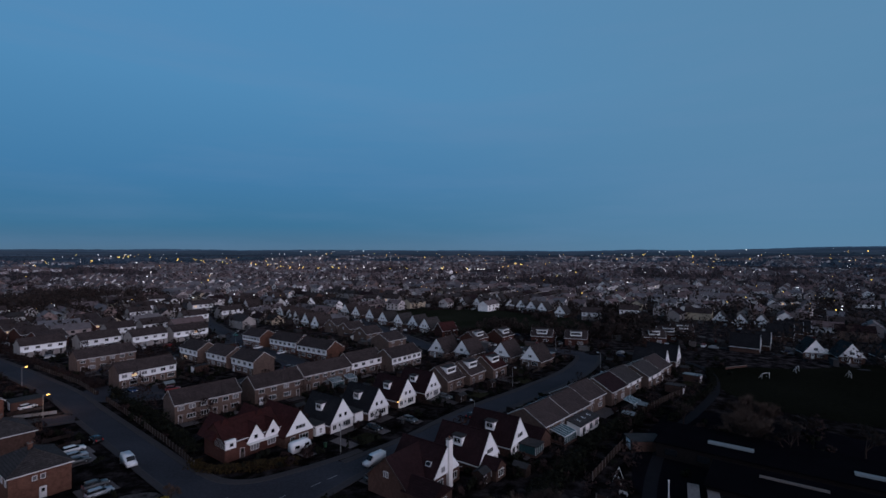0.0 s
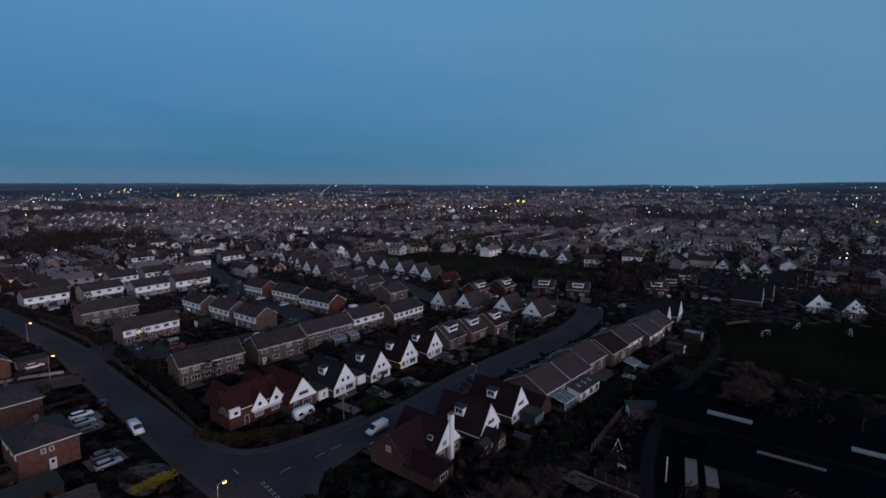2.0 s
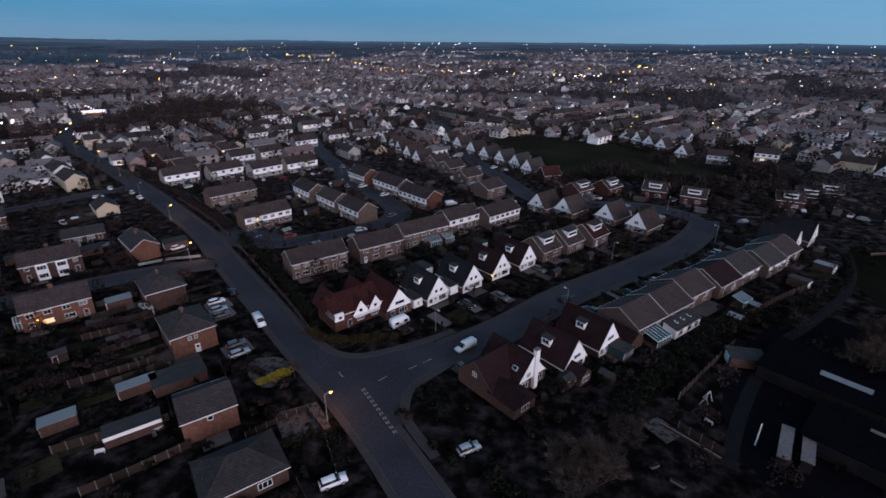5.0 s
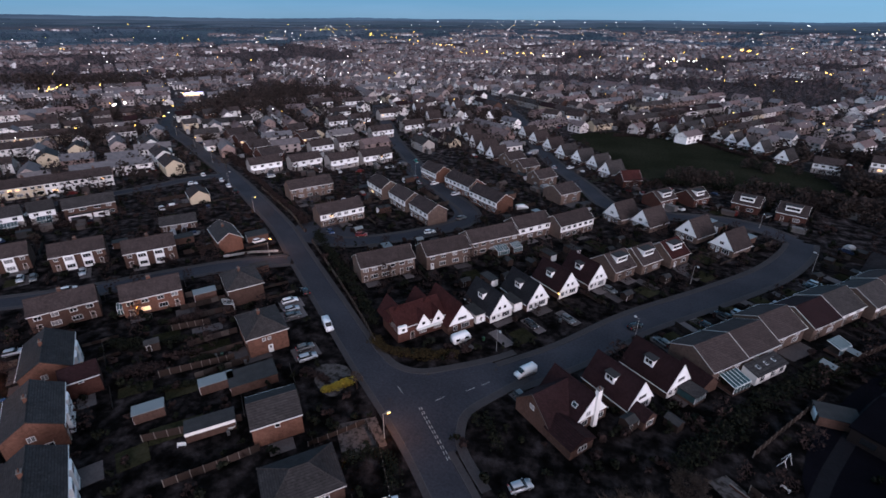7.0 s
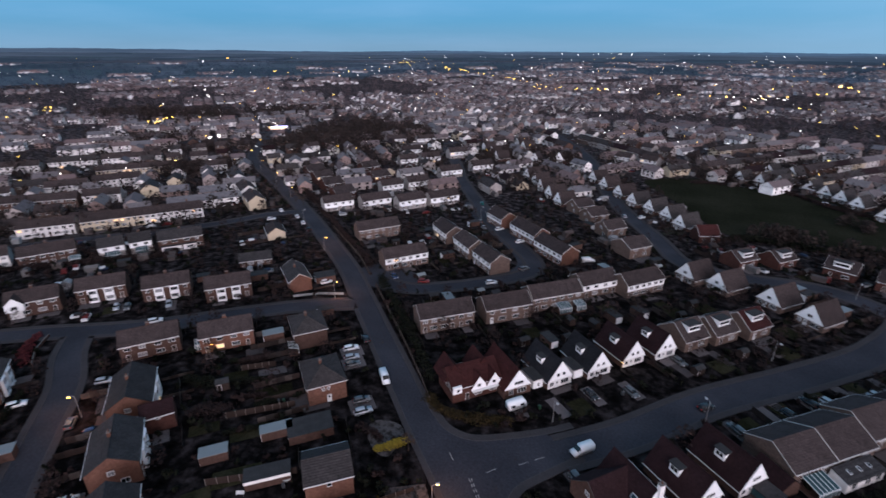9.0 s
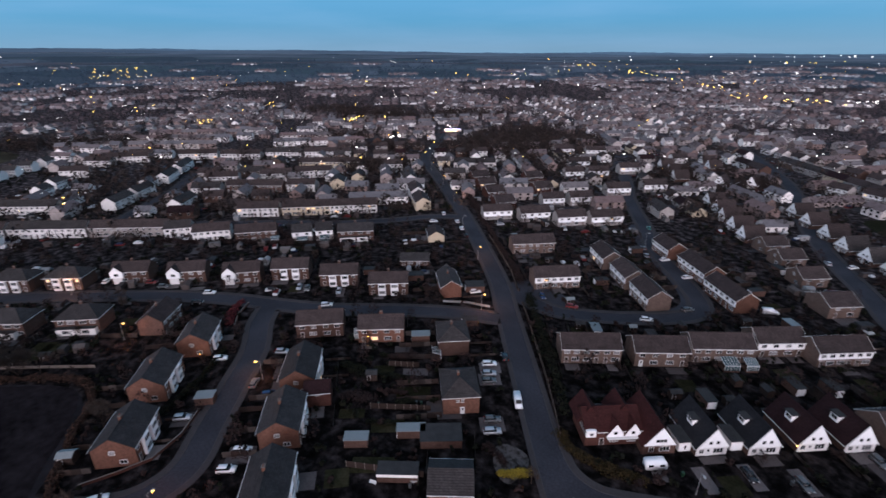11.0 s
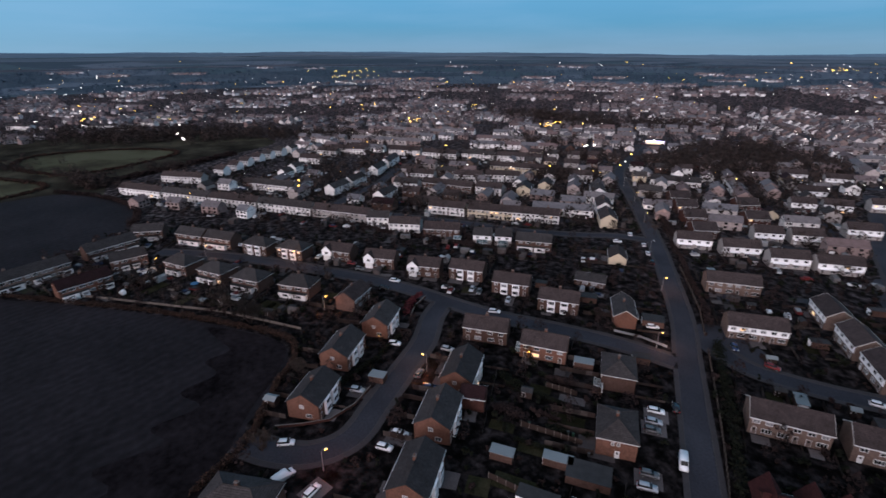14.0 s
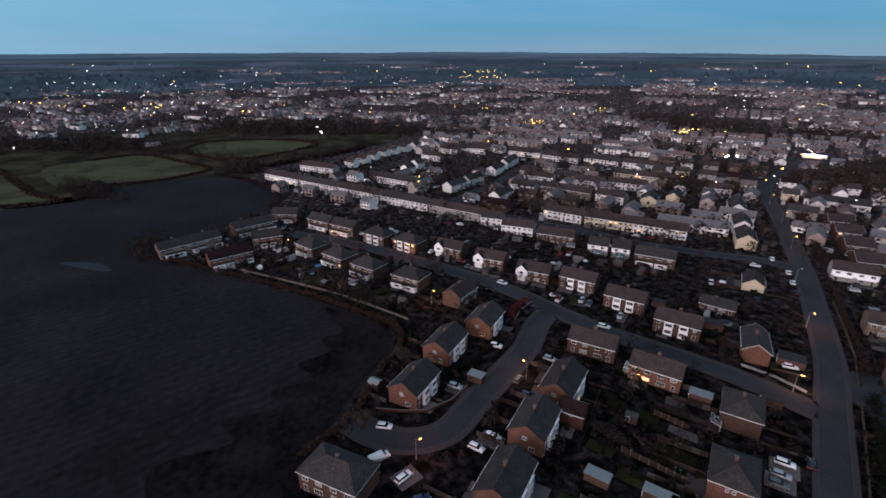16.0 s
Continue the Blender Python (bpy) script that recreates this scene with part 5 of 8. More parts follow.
    part("window", panes, base)["kind"] = "stuff"
    tagged(new("far_streets", streets.mesh("far_streets")), "narrow asphalt streets of the further town", "road", kind="stuff")
    return near, count


FAR_PLAN, FAR_COUNT = far_town()


def tuft(s, rng, x, y, z, h, w, n, slot=0, fine=1.0):
    """A loose crown of small leaf and twig clumps."""
    for _ in range(n):
        u, t = rng.uniform(0, 2 * math.pi), rng.random()
        r = w * math.sqrt(rng.random()) * (0.45 + 0.55 * math.sin(math.pi * min(1, t * 0.9 + 0.12)))
        c = Vector((x + r * math.cos(u), y + r * math.sin(u), z + h * (0.08 + 0.92 * t)))
        k = w * rng.uniform(0.1, 0.3) * fine
        a = Vector((rng.gauss(0, 1), rng.gauss(0, 1), rng.gauss(0, 1))).normalized() * k
        b = Vector((rng.gauss(0, 1), rng.gauss(0, 1), rng.gauss(0, 1))).normalized() * k
        i = len(s.v)
        s.v += [tuple(c + a), tuple(c + b), tuple(c - a), tuple(c - b * 0.8)]
        s.f.append((i, i + 1, i + 2, i + 3))
        s.mi.append(slot)


def far_woods():
    rng = random.Random(5)
    s = Shape()
    s.mats = [FAR_TREE, HAZE_TREE, DIST_HAZED_TREE]
    n = 0
    for _ in range(17500):
        r = 200 + 2600 * rng.random() ** 1.25
        a = radians(rng.uniform(-62, 140))
        x, y = -r * math.sin(a), 60 + r * math.cos(a)
        if in_near(x, y) or in_field(x, y) or near_road(Vector((x, y, 0)), 3) or (-50 < x < 130 and 250 < y < 345):
            continue
        if x < -380 and y < 40 and r < 640:
            continue
        h = rng.uniform(4, 10) if r < 600 else rng.uniform(5, 13)
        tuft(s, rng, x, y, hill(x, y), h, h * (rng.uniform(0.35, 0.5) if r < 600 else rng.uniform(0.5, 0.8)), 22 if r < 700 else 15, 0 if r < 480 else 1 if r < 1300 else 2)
        n += 1
    for _ in range(4800):
        r = rng.uniform(230, 950)
        a = radians(rng.uniform(-62, 140))
        x, y = -r * math.sin(a), 60 + r * math.cos(a)
        if in_near(x, y) or in_field(x, y) or near_road(Vector((x, y, 0)), 3) or (-50 < x < 130 and 250 < y < 345) or (x < -380 and y < 40 and r < 640):
            continue
        h = rng.uniform(3, 8)
        tuft(s, rng, x, y, 0, h, h * rng.uniform(0.4, 0.6), 16)
    n = 0
    while n < 5200:
        r = 300 + 1900 * rng.random() ** 1.2
        a = radians(rng.uniform(-62, 140))
        x, y = -r * math.sin(a), 60 + r * math.cos(a)
        n += 1
        if noise.noise(Vector((x * 0.0055, y * 0.0055, 3.0))) > -0.12 or (-1000 < x < -660 and -260 < y < 60) or in_near(x, y) or in_field(x, y) or near_road(Vector((x, y, 0)), 3) or (-50 < x < 130 and 250 < y < 345) or (x < -380 and y < 40 and r < 640):
            continue
        h = rng.uniform(5, 12)
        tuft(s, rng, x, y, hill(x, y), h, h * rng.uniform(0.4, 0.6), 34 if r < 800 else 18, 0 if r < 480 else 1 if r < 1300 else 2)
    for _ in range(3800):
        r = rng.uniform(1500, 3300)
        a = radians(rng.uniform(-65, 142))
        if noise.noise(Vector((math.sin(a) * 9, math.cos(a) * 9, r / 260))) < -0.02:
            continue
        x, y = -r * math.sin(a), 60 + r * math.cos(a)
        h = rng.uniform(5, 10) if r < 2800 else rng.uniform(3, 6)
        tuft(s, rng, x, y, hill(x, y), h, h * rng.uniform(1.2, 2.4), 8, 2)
    tagged(new("far_trees", s.mesh("far_trees")), "dark bare trees scattered through the distant town", "trees", kind="stuff")


far_woods()

LAMP_WARM = glow("far_lamp_amber", (1.0, 0.56, 0.08), 8.0)
LAMP_BLUE = glow("shop_sign_light", (0.55, 0.5, 1.0), 2.6)
LAMP_WHITE = glow("far_lamp_white", (1.0, 0.9, 0.78), 5.4)


def lamp_dot(s, mat, x, y, k, z=7.0):
    s.tube((x, y, hill(x, y) + z - k * 0.5), (x, y, hill(x, y) + z + k * 0.5), k, k * 0.8, mat, 6)


def far_lights():
    rng = random.Random(9)
    for name, mat, n, label in (("distant_amber_lamps", LAMP_WARM, 520, "amber street lamps of the distant town"), ("distant_white_lamps", LAMP_WHITE, 1000, "white lamps and lit windows of the distant town")):
        s = Shape()
        for _ in range(n):
            r = 330 + 2900 * rng.random() ** 1.4
            a = radians(rng.uniform(-60, 138))
            x, y = -r * math.sin(a), 60 + r * math.cos(a)
            if in_near(x, y) or in_field(x, y) or (x < -380 and y < 0 and r < 640) or (a > radians(40) and r > 1900 and rng.random() < 0.75):
                continue
            lamp_dot(s, mat, x, y, (0.16 + r * 0.00055) * rng.choice((0.35, 0.4, 0.4, 0.5, 0.6, 0.8, 1.1)), rng.uniform(5, 9))
        if mat is LAMP_WARM:
            # lamps strung along a distant main road, and lit yards
            for x0, y0, x1, y1, m in ((-1442, 2179, -898, 1675, 7), (-898, 1675, -448, 1161, 12), (-448, 1161, -275, 931, 8), (-275, 931, 48, 898, 9), (48, 898, 260, 1210, 5)):
                for i in range(m):
                    t = (i + rng.random()) / m
                    lamp_dot(s, mat, x0 + (x1 - x0) * t, y0 + (y1 - y0) * t, (0.5 + 0.0004 * y0) * rng.uniform(0.4, 1.2), 8)
            for x, y in ((-1081, -740), (-1138, -772), (-1047, -679), (-1024, -611), (-971, -552), (-950, -493), (-915, -456), (-983, -442), (-897, -398), (-1039, -297), (-826, -230), (-795, -180)):
                lamp_dot(s, mat, x, y, 0.95, 5)
            for cx, cy, m, spread, k in ((-510, 333, 6, 7, 0.5), (-1340, 2010, 6, 30, 1.6), (-890, 1640, 5, 16, 1.3), (-1812, 302, 12, 45, 1.1), (-624, 190, 5, 9, 0.55), (-840, 165, 6, 22, 0.7), (-200, 960, 6, 18, 1.0), (183, 1252, 5, 20, 1.1), (218, 789, 4, 10, 0.7), (-1130, 726, 4, 14, 0.8), (-756, 337, 4, 12, 0.6), (-1040, -715, 4, 16, 0.7), (-952, -565, 5, 18, 0.7), (-906, -404, 5, 16, 0.65), (-792, -220, 5, 14, 0.6), (-523, 338, 4, 4, 0.55), (-2120, 342, 14, 50, 1.2), (-632, 190, 6, 8, 0.5), (-476, 1182, 5, 22, 0.9), (-300, 940, 5, 18, 0.8), (-345, 309, 1, 0, 0.45), (-395, 366, 1, 0, 0.45)):
                for _ in range(m):
                    lamp_dot(s, mat, cx + rng.gauss(0, spread), cy + rng.gauss(0, spread), k, rng.uniform(4, 10))
        else:
            for cx, cy, m, spread, k in ((-390.5, 293, 1, 0, 0.8), (-386, 300, 1, 0, 0.8), (-388, 373, 9, 6, 0.35), (48, 898, 10, 20, 0.9), (-585, -72, 2, 1, 0.7), (-160, 1010, 12, 30, 0.8), (-325, 555, 3, 8, 0.4), (-619, -83, 2, 2, 0.8), (-400, 302, 1, 0, 0.7), (-397, 308, 1, 0, 0.7)):
                for _ in range(m):
                    lamp_dot(s, mat, cx + rng.gauss(0, spread), cy + rng.gauss(0, spread), k, rng.uniform(4, 8))
            # lamps of the western suburb, in lines at three distances
            for x, y in ((-1785, -1243), (-2007, -1300), (-1954, -1238), (-1991, -1234), (-1973, -1161), (-1962, -1115), (-1910, -1055), (-1976, -1017), (-1902, -876), (-1920, -793), (-1364, -673), (-1310, -597), (-1175, -746), (-1092, -588), (-1014, -493), (-912, -379), (-819, -284), (-730, -496), (-667, -366), (-632, -326), (-635, -313), (-520, -363), (-821, -442), (-2341, -759), (-2357, -611), (-1894, -534), (-1582, -481), (-1034, -338)):
                f = 0.86 if x < -1500 else 1.0
                lamp_dot(s, mat, x * f, y * f, 0.2 + 0.00045 * math.hypot(x, y), 5)
            for _ in range(170):
                r, a = rng.uniform(700, 1700), radians(rng.uniform(78, 134))
                lamp_dot(s, mat, -r * math.sin(a), 60 + r * math.cos(a), (0.16 + r * 0.00055) * rng.choice((0.35, 0.45, 0.55, 0.7)), rng.uniform(5, 9))
            # bright yards along the northern skyline
            for _ in range(46):
                a = radians(rng.choice((rng.uniform(-8, 18), rng.uniform(-40, 30))))
                x, y = -3880 * math.sin(a), 3880 * math.cos(a)
                lamp_dot(s, mat, x, y, rng.choice((1.2, 1.6, 2.0, 3.0)), rng.uniform(9, 17))
        tagged(new(name, s.mesh(name)), label, "lights", kind="stuff")


far_lights()


def lit_shop():
    """A low shop with a long bluish lit fascia beyond the end of the main road."""
    h = thing("corner_shop", -402, 384, 50, "low brick shop with a bluish lit fascia", "shop")
    part("wall", Shape().box(-9, 9, -4, 4, 0, 3.6, BRICK["white"]), h)
    part("roof", Shape().box(-9.3, 9.3, -4.3, 4.3, 3.6, 3.9, ROOF["felt"]), h)
    part("fascia", Shape().box(-8, 8, -4.25, -4.01, 2.5, 3.4, LAMP_BLUE), h, label="bluish lit shop fascia")
    part("shop_window", Shape().box(-7.5, 7.5, -4.06, -3.98, 0.5, 2.4, WARM), h)


lit_shop()


def pale_block(x, y, ang, L, D, e):
    """A long pale low building at the edge of the western suburb."""
    h = thing("pale_building", x, y, ang, "pale rendered low building with a shallow grey roof", "building", "pale buildings of the western suburb", hill(x, y))
    part("wall", Shape().prism(wall_profile(D, e, e + 1.7), "x", -L / 2, L / 2, BRICK["white"]), h)
    part("roof", Shape().prism(roof_profile(D, e, e + 1.8), "x", -L / 2 - 0.3, L / 2 + 0.3, ROOF["grey"]), h)


for x, y, a, L in ((-654, -445, 40, 40), (-624, -397, 110, 16), (-573, -350, 95, 15), (-803, -467, 55, 26), (-731, -426, 55, 24), (-688, -401, 55, 24), (-605, -291, 80, 20), (-544, -242, 100, 13), (-775, -285, 62, 34), (-739, -185, 66, 42)):
    pale_block(x, y, a, L, 9.0, 5.2)


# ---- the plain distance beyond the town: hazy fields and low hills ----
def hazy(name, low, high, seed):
    """Self-glowing dim blue haze, with long pale and dark strips of field."""
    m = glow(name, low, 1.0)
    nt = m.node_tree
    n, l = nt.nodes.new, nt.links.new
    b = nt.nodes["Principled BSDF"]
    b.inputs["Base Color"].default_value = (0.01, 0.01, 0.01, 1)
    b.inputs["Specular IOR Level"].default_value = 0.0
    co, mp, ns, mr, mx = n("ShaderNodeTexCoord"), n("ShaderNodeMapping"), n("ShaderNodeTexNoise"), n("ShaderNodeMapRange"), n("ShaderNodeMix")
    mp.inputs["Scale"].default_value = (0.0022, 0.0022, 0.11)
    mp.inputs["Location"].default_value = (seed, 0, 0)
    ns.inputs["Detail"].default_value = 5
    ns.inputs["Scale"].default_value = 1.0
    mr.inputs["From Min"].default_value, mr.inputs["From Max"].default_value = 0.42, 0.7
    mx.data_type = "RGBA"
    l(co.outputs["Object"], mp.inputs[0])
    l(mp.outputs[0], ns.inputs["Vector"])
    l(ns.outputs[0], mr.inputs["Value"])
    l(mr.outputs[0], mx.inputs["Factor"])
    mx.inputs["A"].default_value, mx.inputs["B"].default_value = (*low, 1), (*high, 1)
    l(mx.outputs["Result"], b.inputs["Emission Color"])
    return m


def backdrop_hills():
    for r, rise, rough, mat in ((2650, 7, 5, hazy("dim_hazy_fields", (0.019, 0.025, 0.037), (0.04, 0.046, 0.064), 6.0)), (3350, 17, 7, hazy("hazy_fields", (0.021, 0.036, 0.056), (0.04, 0.056, 0.08), 1.0)), (3950, 21, 7, hazy("hazy_hills", (0.03, 0.052, 0.082), (0.047, 0.07, 0.102), 4.0)), (4820, 20, 8, hazy("hazy_skyline", (0.04, 0.075, 0.12), (0.052, 0.087, 0.134), 9.0))):
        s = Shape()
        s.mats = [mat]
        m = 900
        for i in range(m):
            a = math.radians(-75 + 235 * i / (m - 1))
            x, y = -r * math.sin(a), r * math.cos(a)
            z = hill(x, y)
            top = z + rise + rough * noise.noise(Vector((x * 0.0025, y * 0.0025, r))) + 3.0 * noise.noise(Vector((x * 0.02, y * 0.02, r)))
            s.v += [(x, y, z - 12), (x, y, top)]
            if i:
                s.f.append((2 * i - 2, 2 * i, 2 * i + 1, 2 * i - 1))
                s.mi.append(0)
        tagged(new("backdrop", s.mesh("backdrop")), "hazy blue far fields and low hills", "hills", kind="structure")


backdrop_hills()

# ---- loose things: vehicles ----
TYRE = material("tyre_rubber", (0.02, 0.02, 0.02), 0.9, 0.2, 8, 1)
RIM = material("wheel_rim", (0.35, 0.35, 0.36), 0.4, 0.15, 8, 1, metal=0.6)
CAR_GLASS = material("car_glass", (0.01, 0.012, 0.015), 0.05, 0.05, 1, 0.3)
LAMP_GLASS = material("headlamp_lens", (0.5, 0.5, 0.5), 0.1, 0.1, 3, 1)
TAIL = material("tail_lamp_lens", (0.3, 0.02, 0.02), 0.2, 0.1, 3, 1)
CAR_PAINT = {
    "white": material("white_car_paint", (0.72, 0.73, 0.75), 0.25, 0.05, 2, 0.5),
    "silver": material("silver_car_paint", (0.36, 0.38, 0.41), 0.3, 0.06, 2, 0.5, metal=0.3),
    "blue": material("dark_blue_car_paint", (0.02, 0.035, 0.09), 0.25, 0.1, 2, 0.5),
    "black": material("black_car_paint", (0.015, 0.015, 0.018), 0.22, 0.1, 2, 0.5),
    "red": material("red_car_paint", (0.16, 0.015, 0.015), 0.28, 0.1, 2, 0.5),
    "grey": material("grey_car_paint", (0.1, 0.105, 0.11), 0.3, 0.1, 2, 0.5, metal=0.3),
    "green": material("green_car_paint", (0.02, 0.16, 0.15), 0.3, 0.1, 2, 0.5),
}


def loft(profile_low, profile_top, half_low, half_top, mat, bevel=0.06):
    """A body between a side outline and the same outline drawn in at the top; edges rounded."""
    bm = bmesh.new()
    rows = []
    for sgn in (-1, 1):
        rows.append([bm.verts.new((x, sgn * half_low, z)) for x, z in profile_low] + [bm.verts.new((x, sgn * half_top, z)) for x, z in profile_top])
    n = len(rows[0])
    bm.faces.new(rows[0])
    bm.faces.new(rows[1][::-1])
    for i in range(n):
        j = (i + 1) % n
        bm.faces.new((rows[0][j], rows[0][i], rows[1][i], rows[1][j]))
    bmesh.ops.recalc_face_normals(bm, faces=bm.faces[:])
    if bevel:
        bmesh.ops.bevel(bm, geom=bm.edges[:], offset=bevel, segments=2, affect="EDGES", clamp_overlap=True)
    me = bpy.data.meshes.new("body")
    bm.to_mesh(me)
    bm.free()
    me.materials.append(mat)
    for p in me.polygons:
        p.use_smooth = True
    return me


def wheels(car, xs, half, r):
    for x in xs:
        for sgn in (-1, 1):
            w = part("wheel", shared(("wheel", r), lambda: Shape().tube((0, -0.1, 0), (0, 0.1, 0), r, r, TYRE, 16)), car, pose(x, sgn * half, r))
            part("rim", shared(("rim", r), lambda: Shape().tube((0, -0.115, 0), (0, 0.115, 0), r * 0.6, r * 0.6, RIM, 12)), w)


def lamps_on(car, front, rear, half, z):
    for sgn in (-1, 1):
        part("headlight", shared(("headlight",), lambda: Shape().box(-0.06, 0.06, -0.2, 0.2, -0.09, 0.09, LAMP_GLASS)), car, pose(front, sgn * half, z))
        part("tail_light", shared(("tail_light",), lambda: Shape().box(-0.05, 0.05, -0.12, 0.12, -0.16, 0.16, TAIL)), car, pose(rear, sgn * half, z + 0.12))


def make_car(colour, estate=False):
    tail = -2.2 if estate else -2.0
    c = thing("parked_car", 0, 0, 0, "%s %s parked on tarmac" % (colour.replace("blue", "dark blue"), "estate car" if estate else "hatchback car"), "car", "parked cars")
    low = [(tail, 0.28), (2.05, 0.26), (2.12, 0.6)]
    top = [(1.95, 0.82), (0.95, 0.98), (tail + 0.05, 0.98), (tail - 0.05, 0.6)]
    part("body", loft(low, top, 0.88, 0.84, CAR_PAINT[colour], 0.07), c)
    part("glasshouse", loft([(1.05, 0.95), (tail + 0.08, 0.95)][::-1], [(0.3, 1.4), (tail + 0.42, 1.4)], 0.8, 0.62, CAR_GLASS, 0.04), c, label="dark tinted windows")
    part("roof", loft([(0.34, 1.39), (tail + 0.36, 1.39)][::-1], [(0.15, 1.48), (tail + 0.55, 1.48)], 0.64, 0.56, CAR_PAINT[colour], 0.03), c)
    wheels(c, (1.3, -1.3), 0.82, 0.31)
    lamps_on(c, 2.05, tail + 0.02, 0.62, 0.66)
    for sgn in (-1, 1):
        part("door_mirror", shared(("door_mirror", colour), lambda: Shape().box(-0.08, 0.08, -0.1, 0.1, 0, 0.14, CAR_PAINT[colour])), c, pose(0.75, sgn * 0.95, 0.95))
    return c


def make_van(L=5.2, label="white panel van parked at the roadside"):
    c = thing("panel_van", 0, 0, 0, label, "van", "parked vans")
    b, f = -L / 2, L / 2
    low = [(b, 0.35), (f - 0.05, 0.32), (f, 0.75)]
    top = [(f - 0.15, 1.0), (f - 0.95, 1.2), (f - 1.7, 2.0), (f - 2.2, 2.1), (b + 0.08, 2.1), (b, 1.9)]
    part("body", loft(low, top, 0.95, 0.86, CAR_PAINT["white"], 0.08), c)
    part("windscreen", Shape().face([(f - 0.93, -0.76, 1.26), (f - 0.93, 0.76, 1.26), (f - 1.63, 0.7, 2.0), (f - 1.63, -0.7, 2.0)], CAR_GLASS), c, pose(0.03, 0, 0.03))
    for sgn in (-1, 1):
        part("side_window", Shape().box(f - 2.35, f - 1.35, -0.02, 0.02, 1.3, 1.85, CAR_GLASS), c, pose(0, sgn * 0.905, 0, sgn * 4, 0, 0))
    part("rear_window", Shape().box(-0.02, 0.02, -0.6, 0.6, 1.3, 1.75, CAR_GLASS), c, pose(b - 0.01, 0, 0))
    wheels(c, (f - 0.9, b + 1.0), 0.88, 0.33)
    lamps_on(c, f - 0.04, b + 0.0, 0.7, 0.85)
    return c


def make_caravan():
    c = thing("touring_caravan", -31.4, 106.3, 52, "white touring caravan parked on a front drive", "caravan")
    low = [(-2.3, 0.5), (2.2, 0.5), (2.5, 1.1)]
    top = [(2.1, 2.45), (1.6, 2.6), (-1.9, 2.6), (-2.35, 2.3)]
    part("body", loft(low, top, 1.05, 0.98, CAR_PAINT["white"], 0.12), c)
    for sgn in (-1, 1):
        for x in (-1.3, 1.2):
            part("side_window", shared(("caravan_window",), lambda: Shape().box(-0.55, 0.55, -0.03, 0.03, 0, 0.6, CAR_GLASS)), c, pose(x, sgn * 1.03, 1.4))
    part("front_window", Shape().box(-0.03, 0.03, -0.75, 0.75, 0, 0.6, CAR_GLASS), c, pose(2.3, 0, 1.4, 0, -17, 0))
    for sgn in (-1, 1):
        part("wheel", Shape().tube((0, -0.1, 0), (0, 0.1, 0), 0.32, 0.32, TYRE, 16), c, pose(-0.3, sgn * 0.95, 0.32))
    part("drawbar", Shape().tube((2.3, 0, 0.55), (3.4, 0, 0.5), 0.06, 0.05, GREY_PAINT), c)


CARS = {}


PARKED = []


def park(kind, x, y, ang, z=0.03):
    """A parked vehicle of a kind at a place of the plan."""
    PARKED.append((x, y))
    at = pose(x, y, z, 0, 0, ang)
    if kind not in CARS:
        CARS[kind] = make_van() if kind == "van" else make_car(kind.split("_")[0], kind.endswith("estate"))
        CARS[kind].matrix_basis = at
        return CARS[kind]
    return copy_thing(CARS[kind], at)


park("van", -14.2, 100.4, 232)
park("van", -64.8, 100.0, -41)
park("van", -91.2, 12.7, 120)
make_caravan()
park("grey", -13.2, 92.5, -40)
park("black", -16.9, 119.3, -36)
park("black", 7.8, 128.0, 50)
park("silver", 33.4, 143.6, -36)
park("silver_estate", 56.7, 169.3, -36)
park("white_estate", -81.0, 106.4, 52)
park("silver", -78.0, 103.0, 52)
park("grey", -75.8, 100.6, 52)
park("black", -80.2, 112.2, 144)
park("grey", -64.8, 90.4, 52)
park("silver_estate", -62.0, 87.6, 52)
park("white", -63.2, 163.6, 40)
park("van", -37.4, 199.6, 40)
for k, x, y, a in (("silver", -90.0, 215.0, 130), ("white", -82.6, 216.4, 60), ("white_estate", -68.4, 206.2, 60), ("grey", -95, 222, 130), ("white", -169.3, 178.6, 146), ("black", -160.3, 173.1, 146), ("white", -115.6, 135.0, 60),
                   ("white_estate", -143.6, 88.4, 56), ("silver", -163.0, 87.4, -36), ("grey", -160.0, 89.2, -36), ("grey", -117.4, 52.0, 140), ("blue", -110.3, 53.2, 60), ("silver", -126.6, 64.2, 50), ("white", -101.8, 13.6, 75),
                   ("white_estate", -95.5, 40.7, 52), ("white", -92.4, 36.0, 52), ("white_estate", -85.2, 18.4, 130), ("silver", -116.1, 33.4, 55), ("white", -135.5, 48.9, 60), ("white_estate", -181.2, 60.2, 52), ("black", -176.4, 54.4, 52),
                   ("grey", -198.4, 48.5, 52), ("white", -218.3, 33.0, 140), ("silver", -224.5, 24.4, 140), ("white", -193.1, 187.4, 146), ("blue", -96.7, 150.8, -36), ("silver", -258.7, -29.5, 52), ("white", -247.0, -3.0, 60), ("green", -106.5, 249.0, 125),
                   ("red", -85.0, 152.5, 30), ("silver", -8.8, 71.8, 40), ("white_estate", -28.2, 60.8, 40), ("silver", -35.2, 263.5, 120), ("white", -27.2, 266.0, 60), ("grey", 0.6, 144.5, -36), ("grey", -8.5, 125.0, -36), ("silver", 44.0, 152.0, -36),
                   ("black", 25.0, 134.5, -36), ("white", -178.5, 184.0, 146), ("blue", -79.0, 22.0, 110), ("white", -187, 175, 52), ("silver", -150.0, 97.0, -36), ("red", -205.5, 46.0, 50), ("grey", -57.0, 180.5, 60)):
    park(k, x, y, a)

